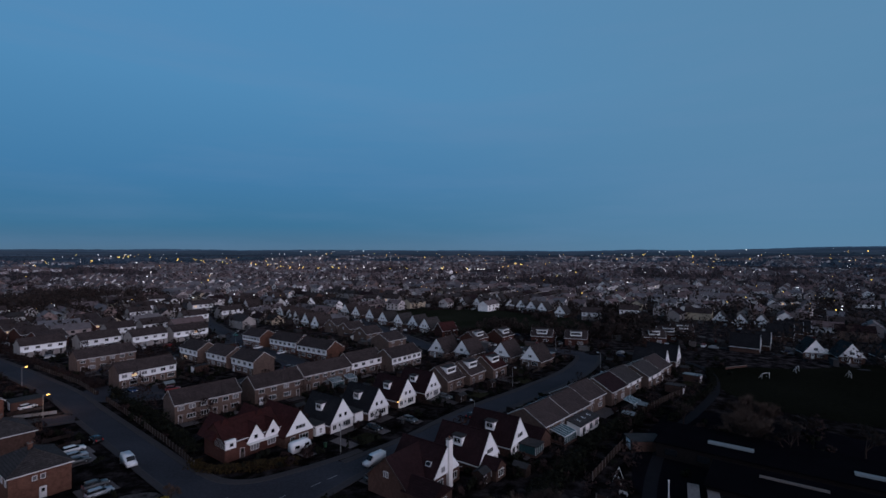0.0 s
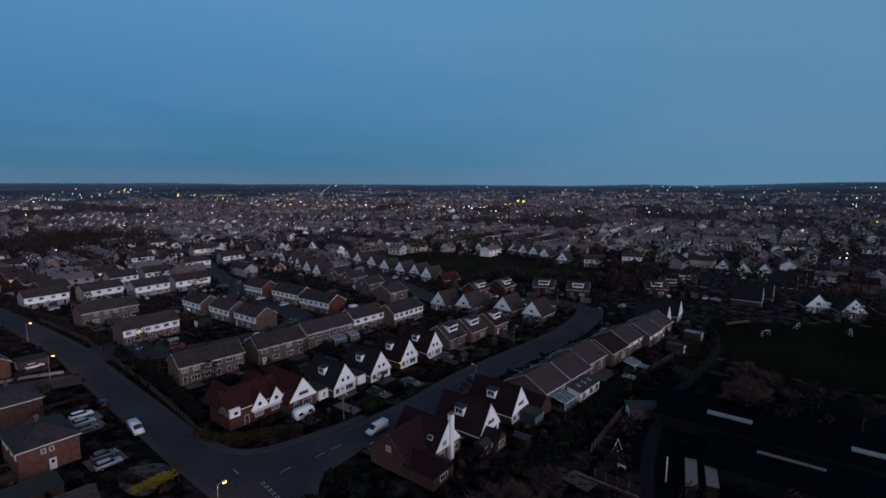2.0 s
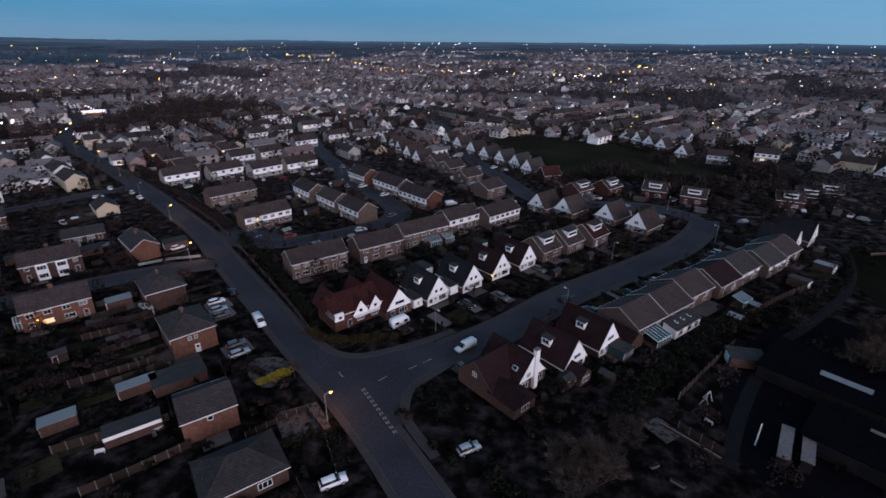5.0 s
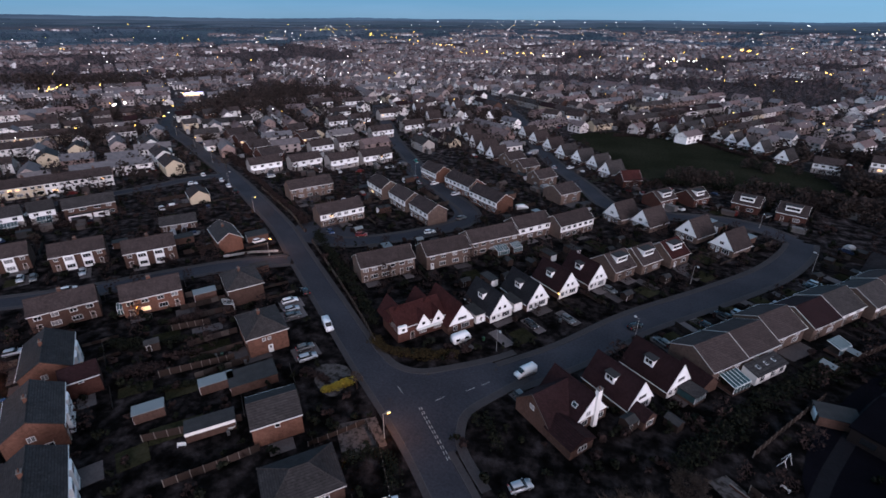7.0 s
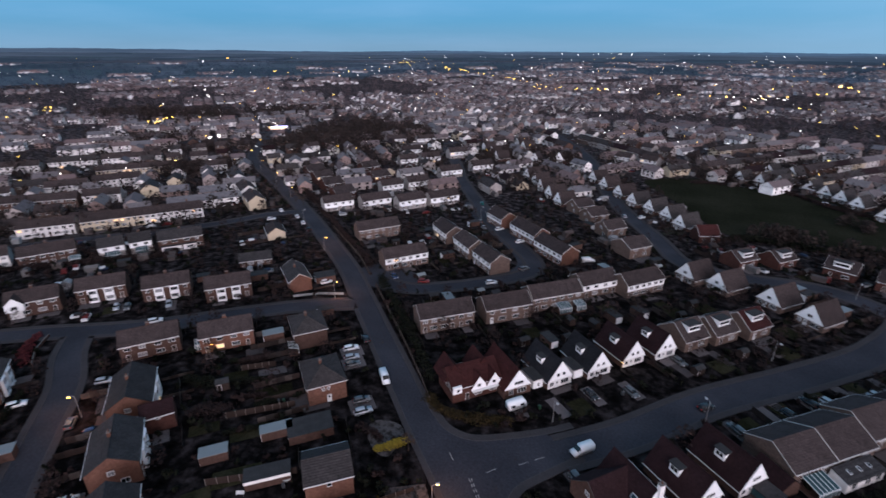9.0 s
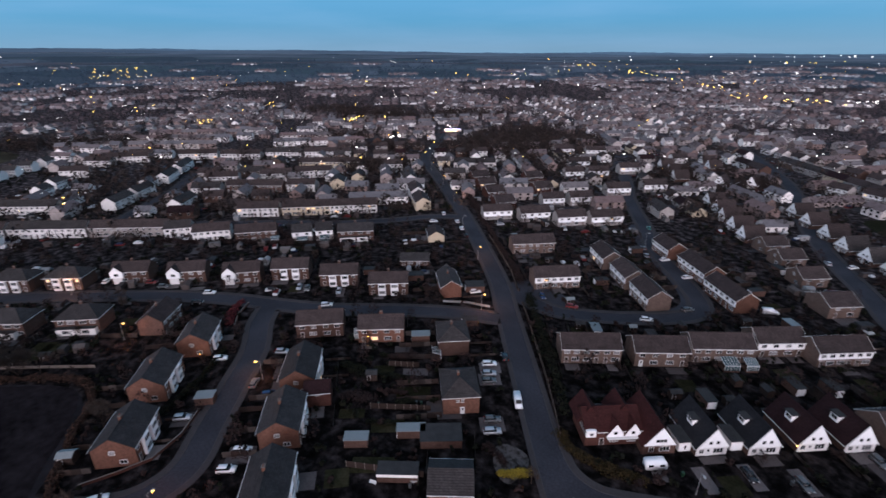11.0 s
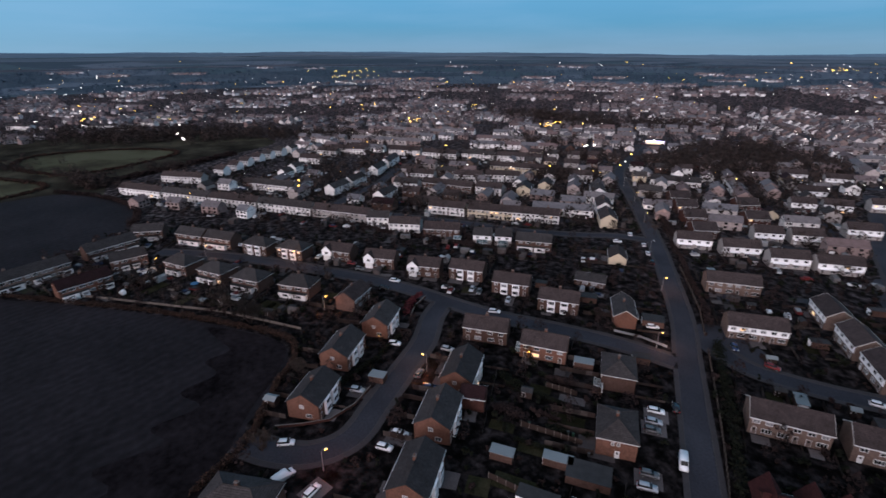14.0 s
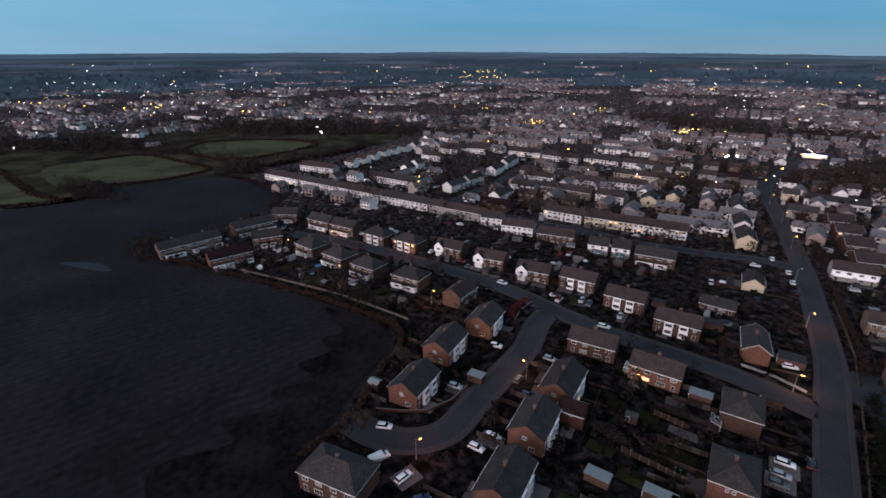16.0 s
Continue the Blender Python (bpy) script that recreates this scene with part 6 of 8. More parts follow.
# ---- street lamps ----
HEAD_AMBER = glow("amber_lamp_head", (1.0, 0.42, 0.05), 13.0)
HEAD_DARK = material("lamp_head", (0.35, 0.36, 0.37), 0.5, 0.1, 4, 1)
STEEL = material("lamp_post_steel", (0.22, 0.22, 0.22), 0.6, 0.2, 4, 0.5, metal=0.3)


def lamp_post(x, y, ang, lit, power=950, colour=(1.0, 0.4, 0.16)):
    p = thing("street_lamp", x, y, ang, "grey steel street lamp, %s" % ("amber head lit" if lit else "unlit, beside the pavement"), "street lamp", "street lamps")
    part("pole", shared(("pole",), lambda: Shape().tube((0, 0, 0), (0, 0, 1.2), 0.11, 0.11, STEEL, 10).tube((0, 0, 1.2), (0, 0, 6.0), 0.07, 0.05, STEEL, 8)), p)
    part("arm", shared(("arm",), lambda: Shape().tube((0, 0, 5.95), (0.9, 0, 6.15), 0.045, 0.04, STEEL, 8)), p)
    part("lamp_head", shared(("lamp_head", lit), lambda: Shape().box(0.75, 1.4, -0.16, 0.16, 6.08, 6.24, HEAD_DARK)), p)
    part("lens", shared(("lens", lit), lambda: Shape().box(0.8, 1.36, -0.17, 0.17, 5.92, 6.079, HEAD_AMBER if lit else LAMP_GLASS)), p)
    if lit:
        d = bpy.data.lights.new("street_lamp_light", "POINT")
        d.energy, d.color, d.shadow_soft_size = power, colour, 0.25
        o = new("street_lamp_light", d)
        o.matrix_basis = pose(x, y, 5.75) @ pose(0, 0, 0, 0, 0, ang) @ pose(1.05, 0, 0)


for x, y, a in ((-34.9, 73.2, 45), (-105.2, 127.6, 52), (-118.2, 54.6, 230), (-136.8, 157.6, 50), (-206.4, 207.2, 50), (-241.0, 229.0, 50), (-226.4, -36.4, 140), (-235.5, -17.0, 140), (-214.4, 21.2, 140), (-166.6, 29.8, 50), (-276.0, 248.0, 50)):
    lamp_post(x, y, a, True)
for x, y, a in ((22.6, 157.8, -40), (-22.4, 106.2, -40), (8.0, 122.8, 140), (49.4, 212.6, -90), (-97.0, 227.0, 20), (58.4, 180.0, 140), (-171.0, 181.0, 50)):
    lamp_post(x, y, a, False)
lamp_post(-90.6, 21.4, 100, True, 700, (1.0, 0.28, 0.2))


# ---- fences, walls, sheds ----
def fence(pts, label="brown timber panel fence with concrete posts", h=1.75, mat=None, group="garden fences"):
    """Panels between posts along a line of the plan; each panel and post a part."""
    f = thing("garden_fence", pts[0][0], pts[0][1], 0, label, "fence", group)
    mat = mat or WOOD
    for (x0, y0), (x1, y1) in zip(pts, pts[1:]):
        d = math.hypot(x1 - x0, y1 - y0)
        n = max(1, round(d / 1.9))
        w = round(d / n, 2)
        ang = math.degrees(math.atan2(y1 - y0, x1 - x0))
        for i in range(n):
            t = (i + 0.5) / n

            def panel():
                s = Shape()
                prof = []
                k = 8
                for j in range(k):
                    prof += [(-0.02, 0.06 + (h - 0.06) * j / k), (-0.04, 0.06 + (h - 0.06) * (j + 1) / k - 0.02)]
                prof += [(-0.02, h), (0.02, h), (0.02, 0.06)]
                return s.prism(prof, "x", -w / 2 + 0.06, w / 2 - 0.06, mat)
            part("panel", shared(("panel", w, h, mat.name), panel), f, pose(x0 + (x1 - x0) * t - pts[0][0], y0 + (y1 - y0) * t - pts[0][1], 0, 0, 0, ang))
            part("post", shared(("post", h), lambda: Shape().box(-0.06, 0.06, -0.07, 0.07, 0, h + 0.06, POST)), f, pose(x0 + (x1 - x0) * i / n - pts[0][0], y0 + (y1 - y0) * i / n - pts[0][1], 0, 0, 0, ang))
    return f


def low_wall(pts, label="low brick garden wall with pale coping", h=0.75):
    w = thing("garden_wall", pts[0][0], pts[0][1], 0, label, "wall", "garden walls")
    for (x0, y0), (x1, y1) in zip(pts, pts[1:]):
        d = math.hypot(x1 - x0, y1 - y0)
        ang = math.degrees(math.atan2(y1 - y0, x1 - x0))
        at = pose((x0 + x1) / 2 - pts[0][0], (y0 + y1) / 2 - pts[0][1], 0, 0, 0, ang)
        part("brickwork", Shape().box(-d / 2, d / 2, -0.11, 0.11, 0, h, BRICK["red"]), w, at)
        part("coping", Shape().box(-d / 2, d / 2, -0.15, 0.15, h, h + 0.07, POST), w, at)


def shed(x, y, ang, L=3.0, D=2.2, h=2.1, roof="felt", wall=None, name="garden_shed", label="timber garden shed with felt roof", flat=False):
    s = thing(name, x, y, ang, label, "shed" if name == "garden_shed" else "garage", "sheds and garages")
    FOOT.append((x, y, ang, L, D, 0))
    wm = wall or WOOD
    key = (name, L, D, h, roof, wm.name, flat)
    if flat:
        part("wall", shared(("wall",) + key, lambda: Shape().box(-L / 2, L / 2, -D / 2, D / 2, 0, h, wm)), s)
        part("roof", shared(("roof",) + key, lambda: Shape().box(-L / 2 - 0.15, L / 2 + 0.15, -D / 2 - 0.15, D / 2 + 0.15, h, h + 0.15, ROOF[roof])), s)
    else:
        part("wall", shared(("wall",) + key, lambda: Shape().prism(wall_profile(D, h, h + 0.6), "x", -L / 2, L / 2, wm)), s)
        part("roof", shared(("roof",) + key, lambda: Shape().prism(roof_profile(D, h, h + 0.6, 0.15, 0.06), "x", -L / 2 - 0.12, L / 2 + 0.12, ROOF[roof])), s)
    if name == "garden_shed":
        door(s, pose(-L / 4, -D / 2, 0.05), 0.8, 1.75, WOOD)
    else:
        garage_door(s, side_pose("l", L, D, 0, 0))
    return s


def conservatory(x, y, ang, W=4.0, D=3.2):
    """A white-framed glazed lean-to: wall panes, glazing bars and a sloping glass roof."""
    c = thing("conservatory", x, y, ang, "white-framed glass conservatory against a rear wall", "conservatory", "conservatories")
    part("base_wall", shared(("base_wall", W, D), lambda: Shape().box(-W / 2, W / 2, -D / 2, D / 2, 0, 0.6, BRICK["brown"])), c)
    n = 5
    for i in range(n + 1):
        x0 = -W / 2 + W * i / n
        part("glazing_bar", shared(("glazing_bar", D), lambda: Shape().prism([(-D / 2, 0.6), (-D / 2 + 0.12, 0.6), (-D / 2 + 0.12, 2.15), (D / 2, 2.95), (D / 2, 3.06), (-D / 2, 2.25)], "x", -0.06, 0.06, UPVC)), c, pose(x0, 0, 0))
    for i in range(n):
        x0 = -W / 2 + W * (i + 0.5) / n
        k = round(W / n - 0.12, 3)
        part("roof_pane", shared(("roof_pane", k, D), lambda: Shape().prism([(-D / 2, 2.18), (D / 2, 2.96), (D / 2, 3.0), (-D / 2, 2.22)], "x", -k / 2, k / 2, CONS_GLASS)), c, pose(x0, 0, 0))
        part("wall_pane", shared(("wall_pane", k, D), lambda: Shape().box(-k / 2, k / 2, -D / 2 + 0.03, -D / 2 + 0.07, 0.6, 2.15, CONS_GLASS)), c, pose(x0, 0, 0))
    part("eaves_beam", shared(("eaves_beam", W, D), lambda: Shape().box(-W / 2, W / 2, -D / 2 - 0.05, -D / 2 + 0.1, 2.1, 2.24, UPVC)), c)


CONS_GLASS = material("tinted_conservatory_glass", (0.02, 0.05, 0.058), 0.3, 0.3, 2, 0.6)
CONS_GLASS.node_tree.nodes["Principled BSDF"].inputs["Specular IOR Level"].default_value = 0.2

# along the main road, its east side
fence([(-50.6, 98.6), (-57, 105.0), (-64.5, 112.0), (-74, 120.5), (-86, 131), (-98.5, 141.8)], h=1.5)
fence([(-106, 148), (-119, 159), (-133, 168.5), (-153, 181.5)], h=1.4)
# rear gardens west of the junction
fence([(-76.2, 56.2), (-69.6, 61.6), (-62.7, 67.1)])
fence([(-64.5, 50.5), (-59.0, 56.8), (-54.6, 62.6)])
fence([(-88.4, 70.6), (-82.4, 76.6), (-77.5, 81.5)])
fence([(-47.0, 66.4), (-40.0, 75.0), (-34.4, 70.4), (-28.0, 62.0)], h=1.2)
fence([(-100.0, 84.6), (-93.6, 90.6)])
fence([(-118.2, 121.2), (-112.0, 127.0), (-104.2, 131.0)], h=0.9, mat=GREY_PAINT, label="pale grey low panel fence along the side street")
fence([(28.7, 93.1), (36.6, 104.0), (45.1, 115.3)])
fence([(26.8, 84.8), (32.9, 79.6)])
fence([(50.0, 127.0), (58.0, 135.0), (67.0, 143.5), (75.0, 150.0)])
low_wall([(-108.6, 11.2), (-107.2, 18.0), (-106.6, 24.6), (-110.4, 31.8), (-116.4, 37.4)])
low_wall([(-163.6, 68.2), (-158.0, 62.4), (-151.0, 58.6)])
for x, y, a, L, D, rf, nm in ((-74.4, 72.8, 50, 6.6, 2.6, "pale", "garage"), (-80.6, 61.6, 50, 5.4, 2.8, "pale", "garage"), (-68.5, 77.0, 50, 9.5, 5.5, "felt", "garage"), (-98.4, 77.6, 52, 3.0, 2.4, "felt", "garden_shed"),
                              (-104.6, 100.0, 52, 5.6, 3.0, "pale", "garage"), (-156.5, 115.0, 52, 4.5, 3.0, "felt", "garage"), (-118.6, 10.6, 55, 3.4, 2.6, "pale", "garden_shed"), (-119.0, 40.0, 55, 4.5, 3.0, "pale", "garage"), (45.0, 108.6, 0, 7.0, 4.5, "felt", "garage"),
                              (7.4, 92.6, 53, 2.6, 2.4, "felt", "garden_shed"), (-101.0, 118.0, 52, 5, 3, "felt", "garage"), (-118.0, 137.0, 52, 7, 5, "felt", "garage"), (-140.0, 126.0, 52, 6, 4, "felt", "garage")):
    shed(x, y, a, L, D, 2.2, rf, BRICK["brown"] if nm == "garage" else None, nm, "flat-roofed brick garage behind the gardens" if nm == "garage" else "timber garden shed with felt roof", flat=nm == "garage")
long_garage = shed(-66.6, 63.2, 47, 8.6, 3.4, 2.3, "felt", BRICK["brown"], "garage", "long brick garage with white fascia and dark flat roof", True)
part("fascia", Shape().box(-4.35, 4.35, -1.9, -1.72, 1.7, 2.42, BRICK["white"]), long_garage, label="white painted fascia")
conservatory(27.9, 112.4, 47, 5.2, 3.8)
conservatory(-34.6, 156.2, 47, 4.2, 3.4)
conservatory(-30.6, 160.2, 47, 3.2, 3.0)
conservatory(-94.0, 97.4, 143, 3.4, 2.6)
conservatory(52.5, 135.0, 47, 4.5, 3.2)
conservatory(-118.0, 86.0, 51, 3.0, 2.4)
conservatory(-205.4, 109.6, 60, 5.0, 3.0)
conservatory(-200.4, 118.6, 60, 4.4, 3.0)
conservatory(-214.8, 100.4, 60, 3.6, 2.8)


def lean_to(x, y, ang, L, D):
    """A low rear extension with a sloping roof and three rooflights."""
    e = thing("lean_to_extension", x, y, ang, "low rear extension with dark sloping roof and rooflights", "extension", "rear extensions")
    FOOT.append((x, y, ang, L, D, 0))
    part("wall", Shape().prism([(-D / 2, 0), (D / 2, 0), (D / 2, 3.2), (-D / 2, 2.4)], "x", -L / 2, L / 2, BRICK["white"]), e)
    part("roof", Shape().prism([(-D / 2 - 0.3, 2.38), (D / 2, 3.25), (D / 2, 3.4), (-D / 2 - 0.3, 2.53)], "x", -L / 2 - 0.2, L / 2 + 0.2, ROOF["slate"]), e)
    for k in (-0.26, 0.0, 0.26):
        part("rooflight", shared(("lean_to_light",), lambda: Shape().box(-0.35, 0.35, -0.5, 0.5, 0, 0.08, UPVC).box(-0.27, 0.27, -0.42, 0.42, 0.08, 0.1, GLASS)), e, pose(L * k, 0, 2.98, 13.5, 0, 0))
    for k in (-0.3, 0.05, 0.35):
        window(e, side_pose("f", L, D, L * k, 0.5), 1.6, 1.5, "dark")


lean_to(34.6, 119.6, 48, 10.5, 3.4)


def sunroom(x, y, ang, W, D):
    """A flat-roofed garden room, glazed on three sides."""
    c = thing("garden_room", x, y, ang, "flat-roofed garden room with white-framed glazed walls", "garden room")
    part("base_wall", Shape().box(-W / 2, W / 2, -D / 2, D / 2, 0, 0.6, BRICK["brown"]), c)
    part("wall_pane", Shape().box(-W / 2 + 0.05, W / 2 - 0.05, -D / 2 + 0.05, D / 2, 0.6, 2.3, CONS_GLASS), c)
    for i in range(5):
        part("glazing_bar", shared(("sun_bar",), lambda: Shape().box(-0.05, 0.05, -0.06, 0.06, 0.6, 2.3, UPVC)), c, pose(-W / 2 + W * i / 4, -D / 2 + 0.05, 0))
    part("roof", Shape().box(-W / 2 - 0.2, W / 2 + 0.2, -D / 2 - 0.2, D / 2 + 0.1, 2.3, 2.5, ROOF["slate"]), c)


sunroom(19.2, 105.6, 53, 3.6, 4.0)


def low_wing(x, y, ang, L, D):
    """A low tiled side wing between two houses."""
    w = thing("side_extension", x, y, ang, "low brick side extension with maroon tiled roof", "extension", "rear extensions")
    FOOT.append((x, y, ang, L, D, 0))
    part("wall", Shape().prism(wall_profile(D, 2.3, 4.2), "x", -L / 2, L / 2, BRICK["brown"]), w)
    part("roof", Shape().prism(roof_profile(D, 2.3, 4.2), "x", -L / 2 - 0.2, L / 2 + 0.2, ROOF["maroon"]), w)


low_wing(20.4, 111.2, 137, 7.0, 4.6)


def porch_room():
    p = thing("brick_porch", 9.8, 95.0, 53, "small brick porch with a white-framed window", "porch")
    part("wall", Shape().prism(wall_profile(3.6, 2.4, 3.9), "y", -1.8, 1.8, BRICK["brown"]), p)
    part("roof", Shape().prism(roof_profile(3.6, 2.4, 3.9, 0.2, 0.12), "y", -2.0, 1.9, ROOF["maroon"]), p)
    window(p, pose(0, -1.8, 0.6), 2.0, 1.4, "dark")
    window(p, pose(-1.8, 0, 0.8, 0, 0, -90), 1.6, 1.2, "net")


porch_room()


STAINED = mottled("stained_yard_paving", [(0.4, (0.022, 0.019, 0.018)), (0.5, (0.055, 0.049, 0.048)), (0.6, (0.075, 0.067, 0.066)), (0.7, (0.03, 0.026, 0.025))], 0.9)
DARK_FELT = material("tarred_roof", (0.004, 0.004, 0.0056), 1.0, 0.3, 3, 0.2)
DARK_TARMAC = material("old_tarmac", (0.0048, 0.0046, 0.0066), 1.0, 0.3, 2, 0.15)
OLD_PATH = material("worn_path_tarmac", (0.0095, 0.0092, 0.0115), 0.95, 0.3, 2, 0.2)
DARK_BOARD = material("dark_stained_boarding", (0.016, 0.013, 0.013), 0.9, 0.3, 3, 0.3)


def school():
    """Low flat-roofed school blocks with pale roof-light strips and one pale fascia edge."""
    for x, y, L, D, strips in ((66.0, 98.0, 40, 14, ((-6.7, -1.5, 8.2, 0.75), (17.7, -2.2, 9.5, 0.75))), (60.0, 82.0, 26, 12, ((-0.6, 2.7, 10.0, 0.25),))):
        h = thing("school_block", x, y, -36, "low dark flat-roofed school block with pale roof strips", "building", "school blocks")
        FOOT.append((x, y, -36, L, D, 0))
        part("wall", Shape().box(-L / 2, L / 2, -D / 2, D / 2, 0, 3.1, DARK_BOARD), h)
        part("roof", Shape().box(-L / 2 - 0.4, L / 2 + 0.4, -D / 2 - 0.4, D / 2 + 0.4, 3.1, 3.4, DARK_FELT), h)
        for sx, sy, sl, sw in strips:
            # wide strips are rooflights; the narrow concrete one stands for a fascia edge
            part("rooflight", Shape().prism([(-sw, 3.4), (sw, 3.4), (sw * 0.8, 3.75), (-sw * 0.8, 3.75)], "x", -sl / 2, sl / 2, ROOF["pale"] if sw > 0.5 else POST), h, pose(sx, sy, 0), "pale raised strip on the flat roof")
        for i in range(int(L // 6)):
            part("window", shared(("school_window",), lambda: Shape().box(-1.2, 1.2, -0.04, 0.02, 0, 1.3, GLASS)), h, side_pose("f", L, D, -L / 2 + 3 + i * 6, 0.9))


school()


def white_post(x, y, h):
    p = thing("white_post", x, y, 0, "tall white post beside the school path", "post")
    part("pole", Shape().tube((0, 0, 0), (0, 0, h), 0.13, 0.11, UPVC, 8), p)
    part("cap", Shape().tube((0, 0, h), (0, 0, h + 0.12), 0.16, 0.08, UPVC, 8), p)


white_post(38.9, 83.6, 4.6)


def canopy(x, y, ang, L):
    """A long narrow shed: dark boarded walls under a flat sheet roof."""
    c = thing("cycle_shed", x, y, ang, "narrow dark school shed with dull pale sheet roof", "shed", "school sheds")
    part("wall", Shape().box(-L / 2 + 0.15, L / 2 - 0.15, -0.8, 0.8, 0, 2.399, DARK_BOARD), c)
    part("roof", Shape().box(-L / 2, L / 2, -0.95, 0.95, 2.4, 2.52, DULL_SHEET), c)
    part("fascia", Shape().box(-L / 2 - 0.03, -L / 2 - 0.002, -0.95, 0.95, 2.3, 2.5, POST), c)


DULL_SHEET = material("dull_roof_sheet", (0.13, 0.12, 0.12), 0.8, 0.3, 2, 0.3)
canopy(42.8, 82.8, 64.4, 8.8)
canopy(46.0, 82.3, 65.0, 7.8)
canopy(83.0, 74.0, 64.4, 9.0)


def long_bench(x, y, ang, L):
    b = thing("low_wall", x, y, ang, "long low pale wall in the school yard", "wall")
    part("brickwork", Shape().box(-L / 2, L / 2, -0.12, 0.12, 0, 0.7, BRICK["brown"]), b)
    part("coping", Shape().box(-L / 2, L / 2, -0.16, 0.16, 0.7, 0.8, POST), b)


def goal(x, y, ang):
    g = thing("football_goal", x, y, ang, "small white football goal on the school field", "goal", "football goals")
    for k in (-1.8, 1.8):
        part("post", shared(("goal_post",), lambda: Shape().tube((0, 0, 0), (0, 0, 2.0), 0.06, 0.06, UPVC, 8)), g, pose(k, 0, 0))
        part("stay", shared(("goal_stay",), lambda: Shape().tube((0, 1.2, 0), (0, 0, 1.95), 0.03, 0.03, UPVC, 6)), g, pose(k, 0, 0))
    part("crossbar", shared(("goal_bar",), lambda: Shape().tube((-1.8, 0, 1.97), (1.8, 0, 1.97), 0.06, 0.06, UPVC, 8)), g)


for gx, gy, ga in ((110.6, 166.3, 20), (128.0, 175.2, 40), (140.5, 167.4, 60)):
    goal(gx, gy, ga)
long_bench(109.5, 181.2, 20, 11)
patch("court_forecourt", [(-49, 180), (-53, 192), (-66, 206), (-86, 226), (-104, 250), (-116, 248), (-102, 228), (-84, 210), (-70, 197), (-61, 184), (-62, 172)], 0.022, ASPHALT, "asphalt parking along the estate court", "ground")
patch("court_forecourt", [(-112, 150), (-100, 141), (-86, 142), (-82, 150), (-92, 158), (-108, 158)], 0.022, ASPHALT, "asphalt turning area at the court entrance", "ground")
patch("court_forecourt", [(-172, 236), (-160, 232), (-140, 244), (-128, 258), (-136, 268), (-152, 250), (-170, 246)], 0.022, ASPHALT, "asphalt parking between the white-fronted houses", "ground")
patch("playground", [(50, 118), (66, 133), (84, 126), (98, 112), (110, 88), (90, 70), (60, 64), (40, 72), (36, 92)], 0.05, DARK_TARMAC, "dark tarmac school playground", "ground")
road("footpath", [(33, 78), (41, 95), (54, 116), (68, 131), (86, 153), (97, 178), (94, 196)], 2.4, "worn asphalt footpath behind the gardens", False)
tagged(new("footpath", strip(ROADS[-1][1], -1.2, 1.2, 0.0, 0.075, OLD_PATH).mesh("footpath")), "worn asphalt footpath behind the gardens", "path", kind="structure")
patch("gravel_garden", [(-58.5, 86.4), (-53.4, 88.6), (-50.0, 86.5), (-49.2, 80.2), (-51.5, 79.0), (-56.1, 81.6)], 0.07, STAINED, "pale gravel front garden with dark plants", "ground", 3)
patch("patio", [(-45.4, 72.6), (-39.0, 77.4), (-33.6, 71.8), (-39.5, 66.2)], 0.09, STAINED, "pale paved yard with dark stains", "paving", 1)


def drive(x, y, ang, L=6.0, W=2.8):
    c = Shape().box(-L / 2, L / 2, -W / 2, W / 2, 0, 0.05, DRIVE)
    ob = new("driveway", shared(("driveway", L, W), lambda: c))
    ob.matrix_basis = pose(x, y, 0, 0, 0, ang)
    tagged(ob, "concrete front driveway", "driveway", kind="structure")


for x, y, a in ((-22.6, 111.4, -37), (-16.4, 119.6, -37), (-8.6, 126.4, -37), (1.2, 142.0, -37), (10.5, 152.5, -37), (22.5, 163.5, -37), (-31.0, 106.4, -37), (33.2, 143.8, -37), (41.5, 150.0, -37), (24.5, 135.5, -37), (56.0, 169.0, -37), (-12.5, 92.0, -37), (-80.0, 105.6, 52), (-76.4, 101.8, 52), (-64.0, 89.6, 52), (-95.0, 40.0, 52), (-115.5, 34.0, 55), (-85.5, 19.0, 125), (-162.0, 88.0, -37), (-149.5, 97.5, -37)):
    drive(x, y, a, 7.0 if a < 0 else 6.0, 5.0 if a > 0 else 2.8)

# road markings
for i in range(11):
    t = i / 10
    x, y = -31.6 + 9.4 * t, 82.6 - 9.4 * t
    for k in (-0.22, 0.22):
        m = new("road_marking", shared(("road_marking",), lambda: Shape().box(-0.38, 0.38, -0.09, 0.09, 0, 0.006, PAINT)))
        m.matrix_basis = pose(x + k * 0.7, y + k * 0.7, 0.064, 0, 0, -45)
        tagged(m, "worn white give-way line", "road marking", kind="structure")
for x, y, a in ((-24.0, 91.5, 50), (-21.5, 94.4, 50), (-37.8, 86.0, -40), (-29.0, 86.6, 55)):
    m = new("road_marking", shared(("road_marking", "long"), lambda: Shape().box(-1.1, 1.1, -0.08, 0.08, 0, 0.006, PAINT)))
    m.matrix_basis = pose(x, y, 0.064, 0, 0, a)
    tagged(m, "worn white centre line", "road marking", kind="structure")

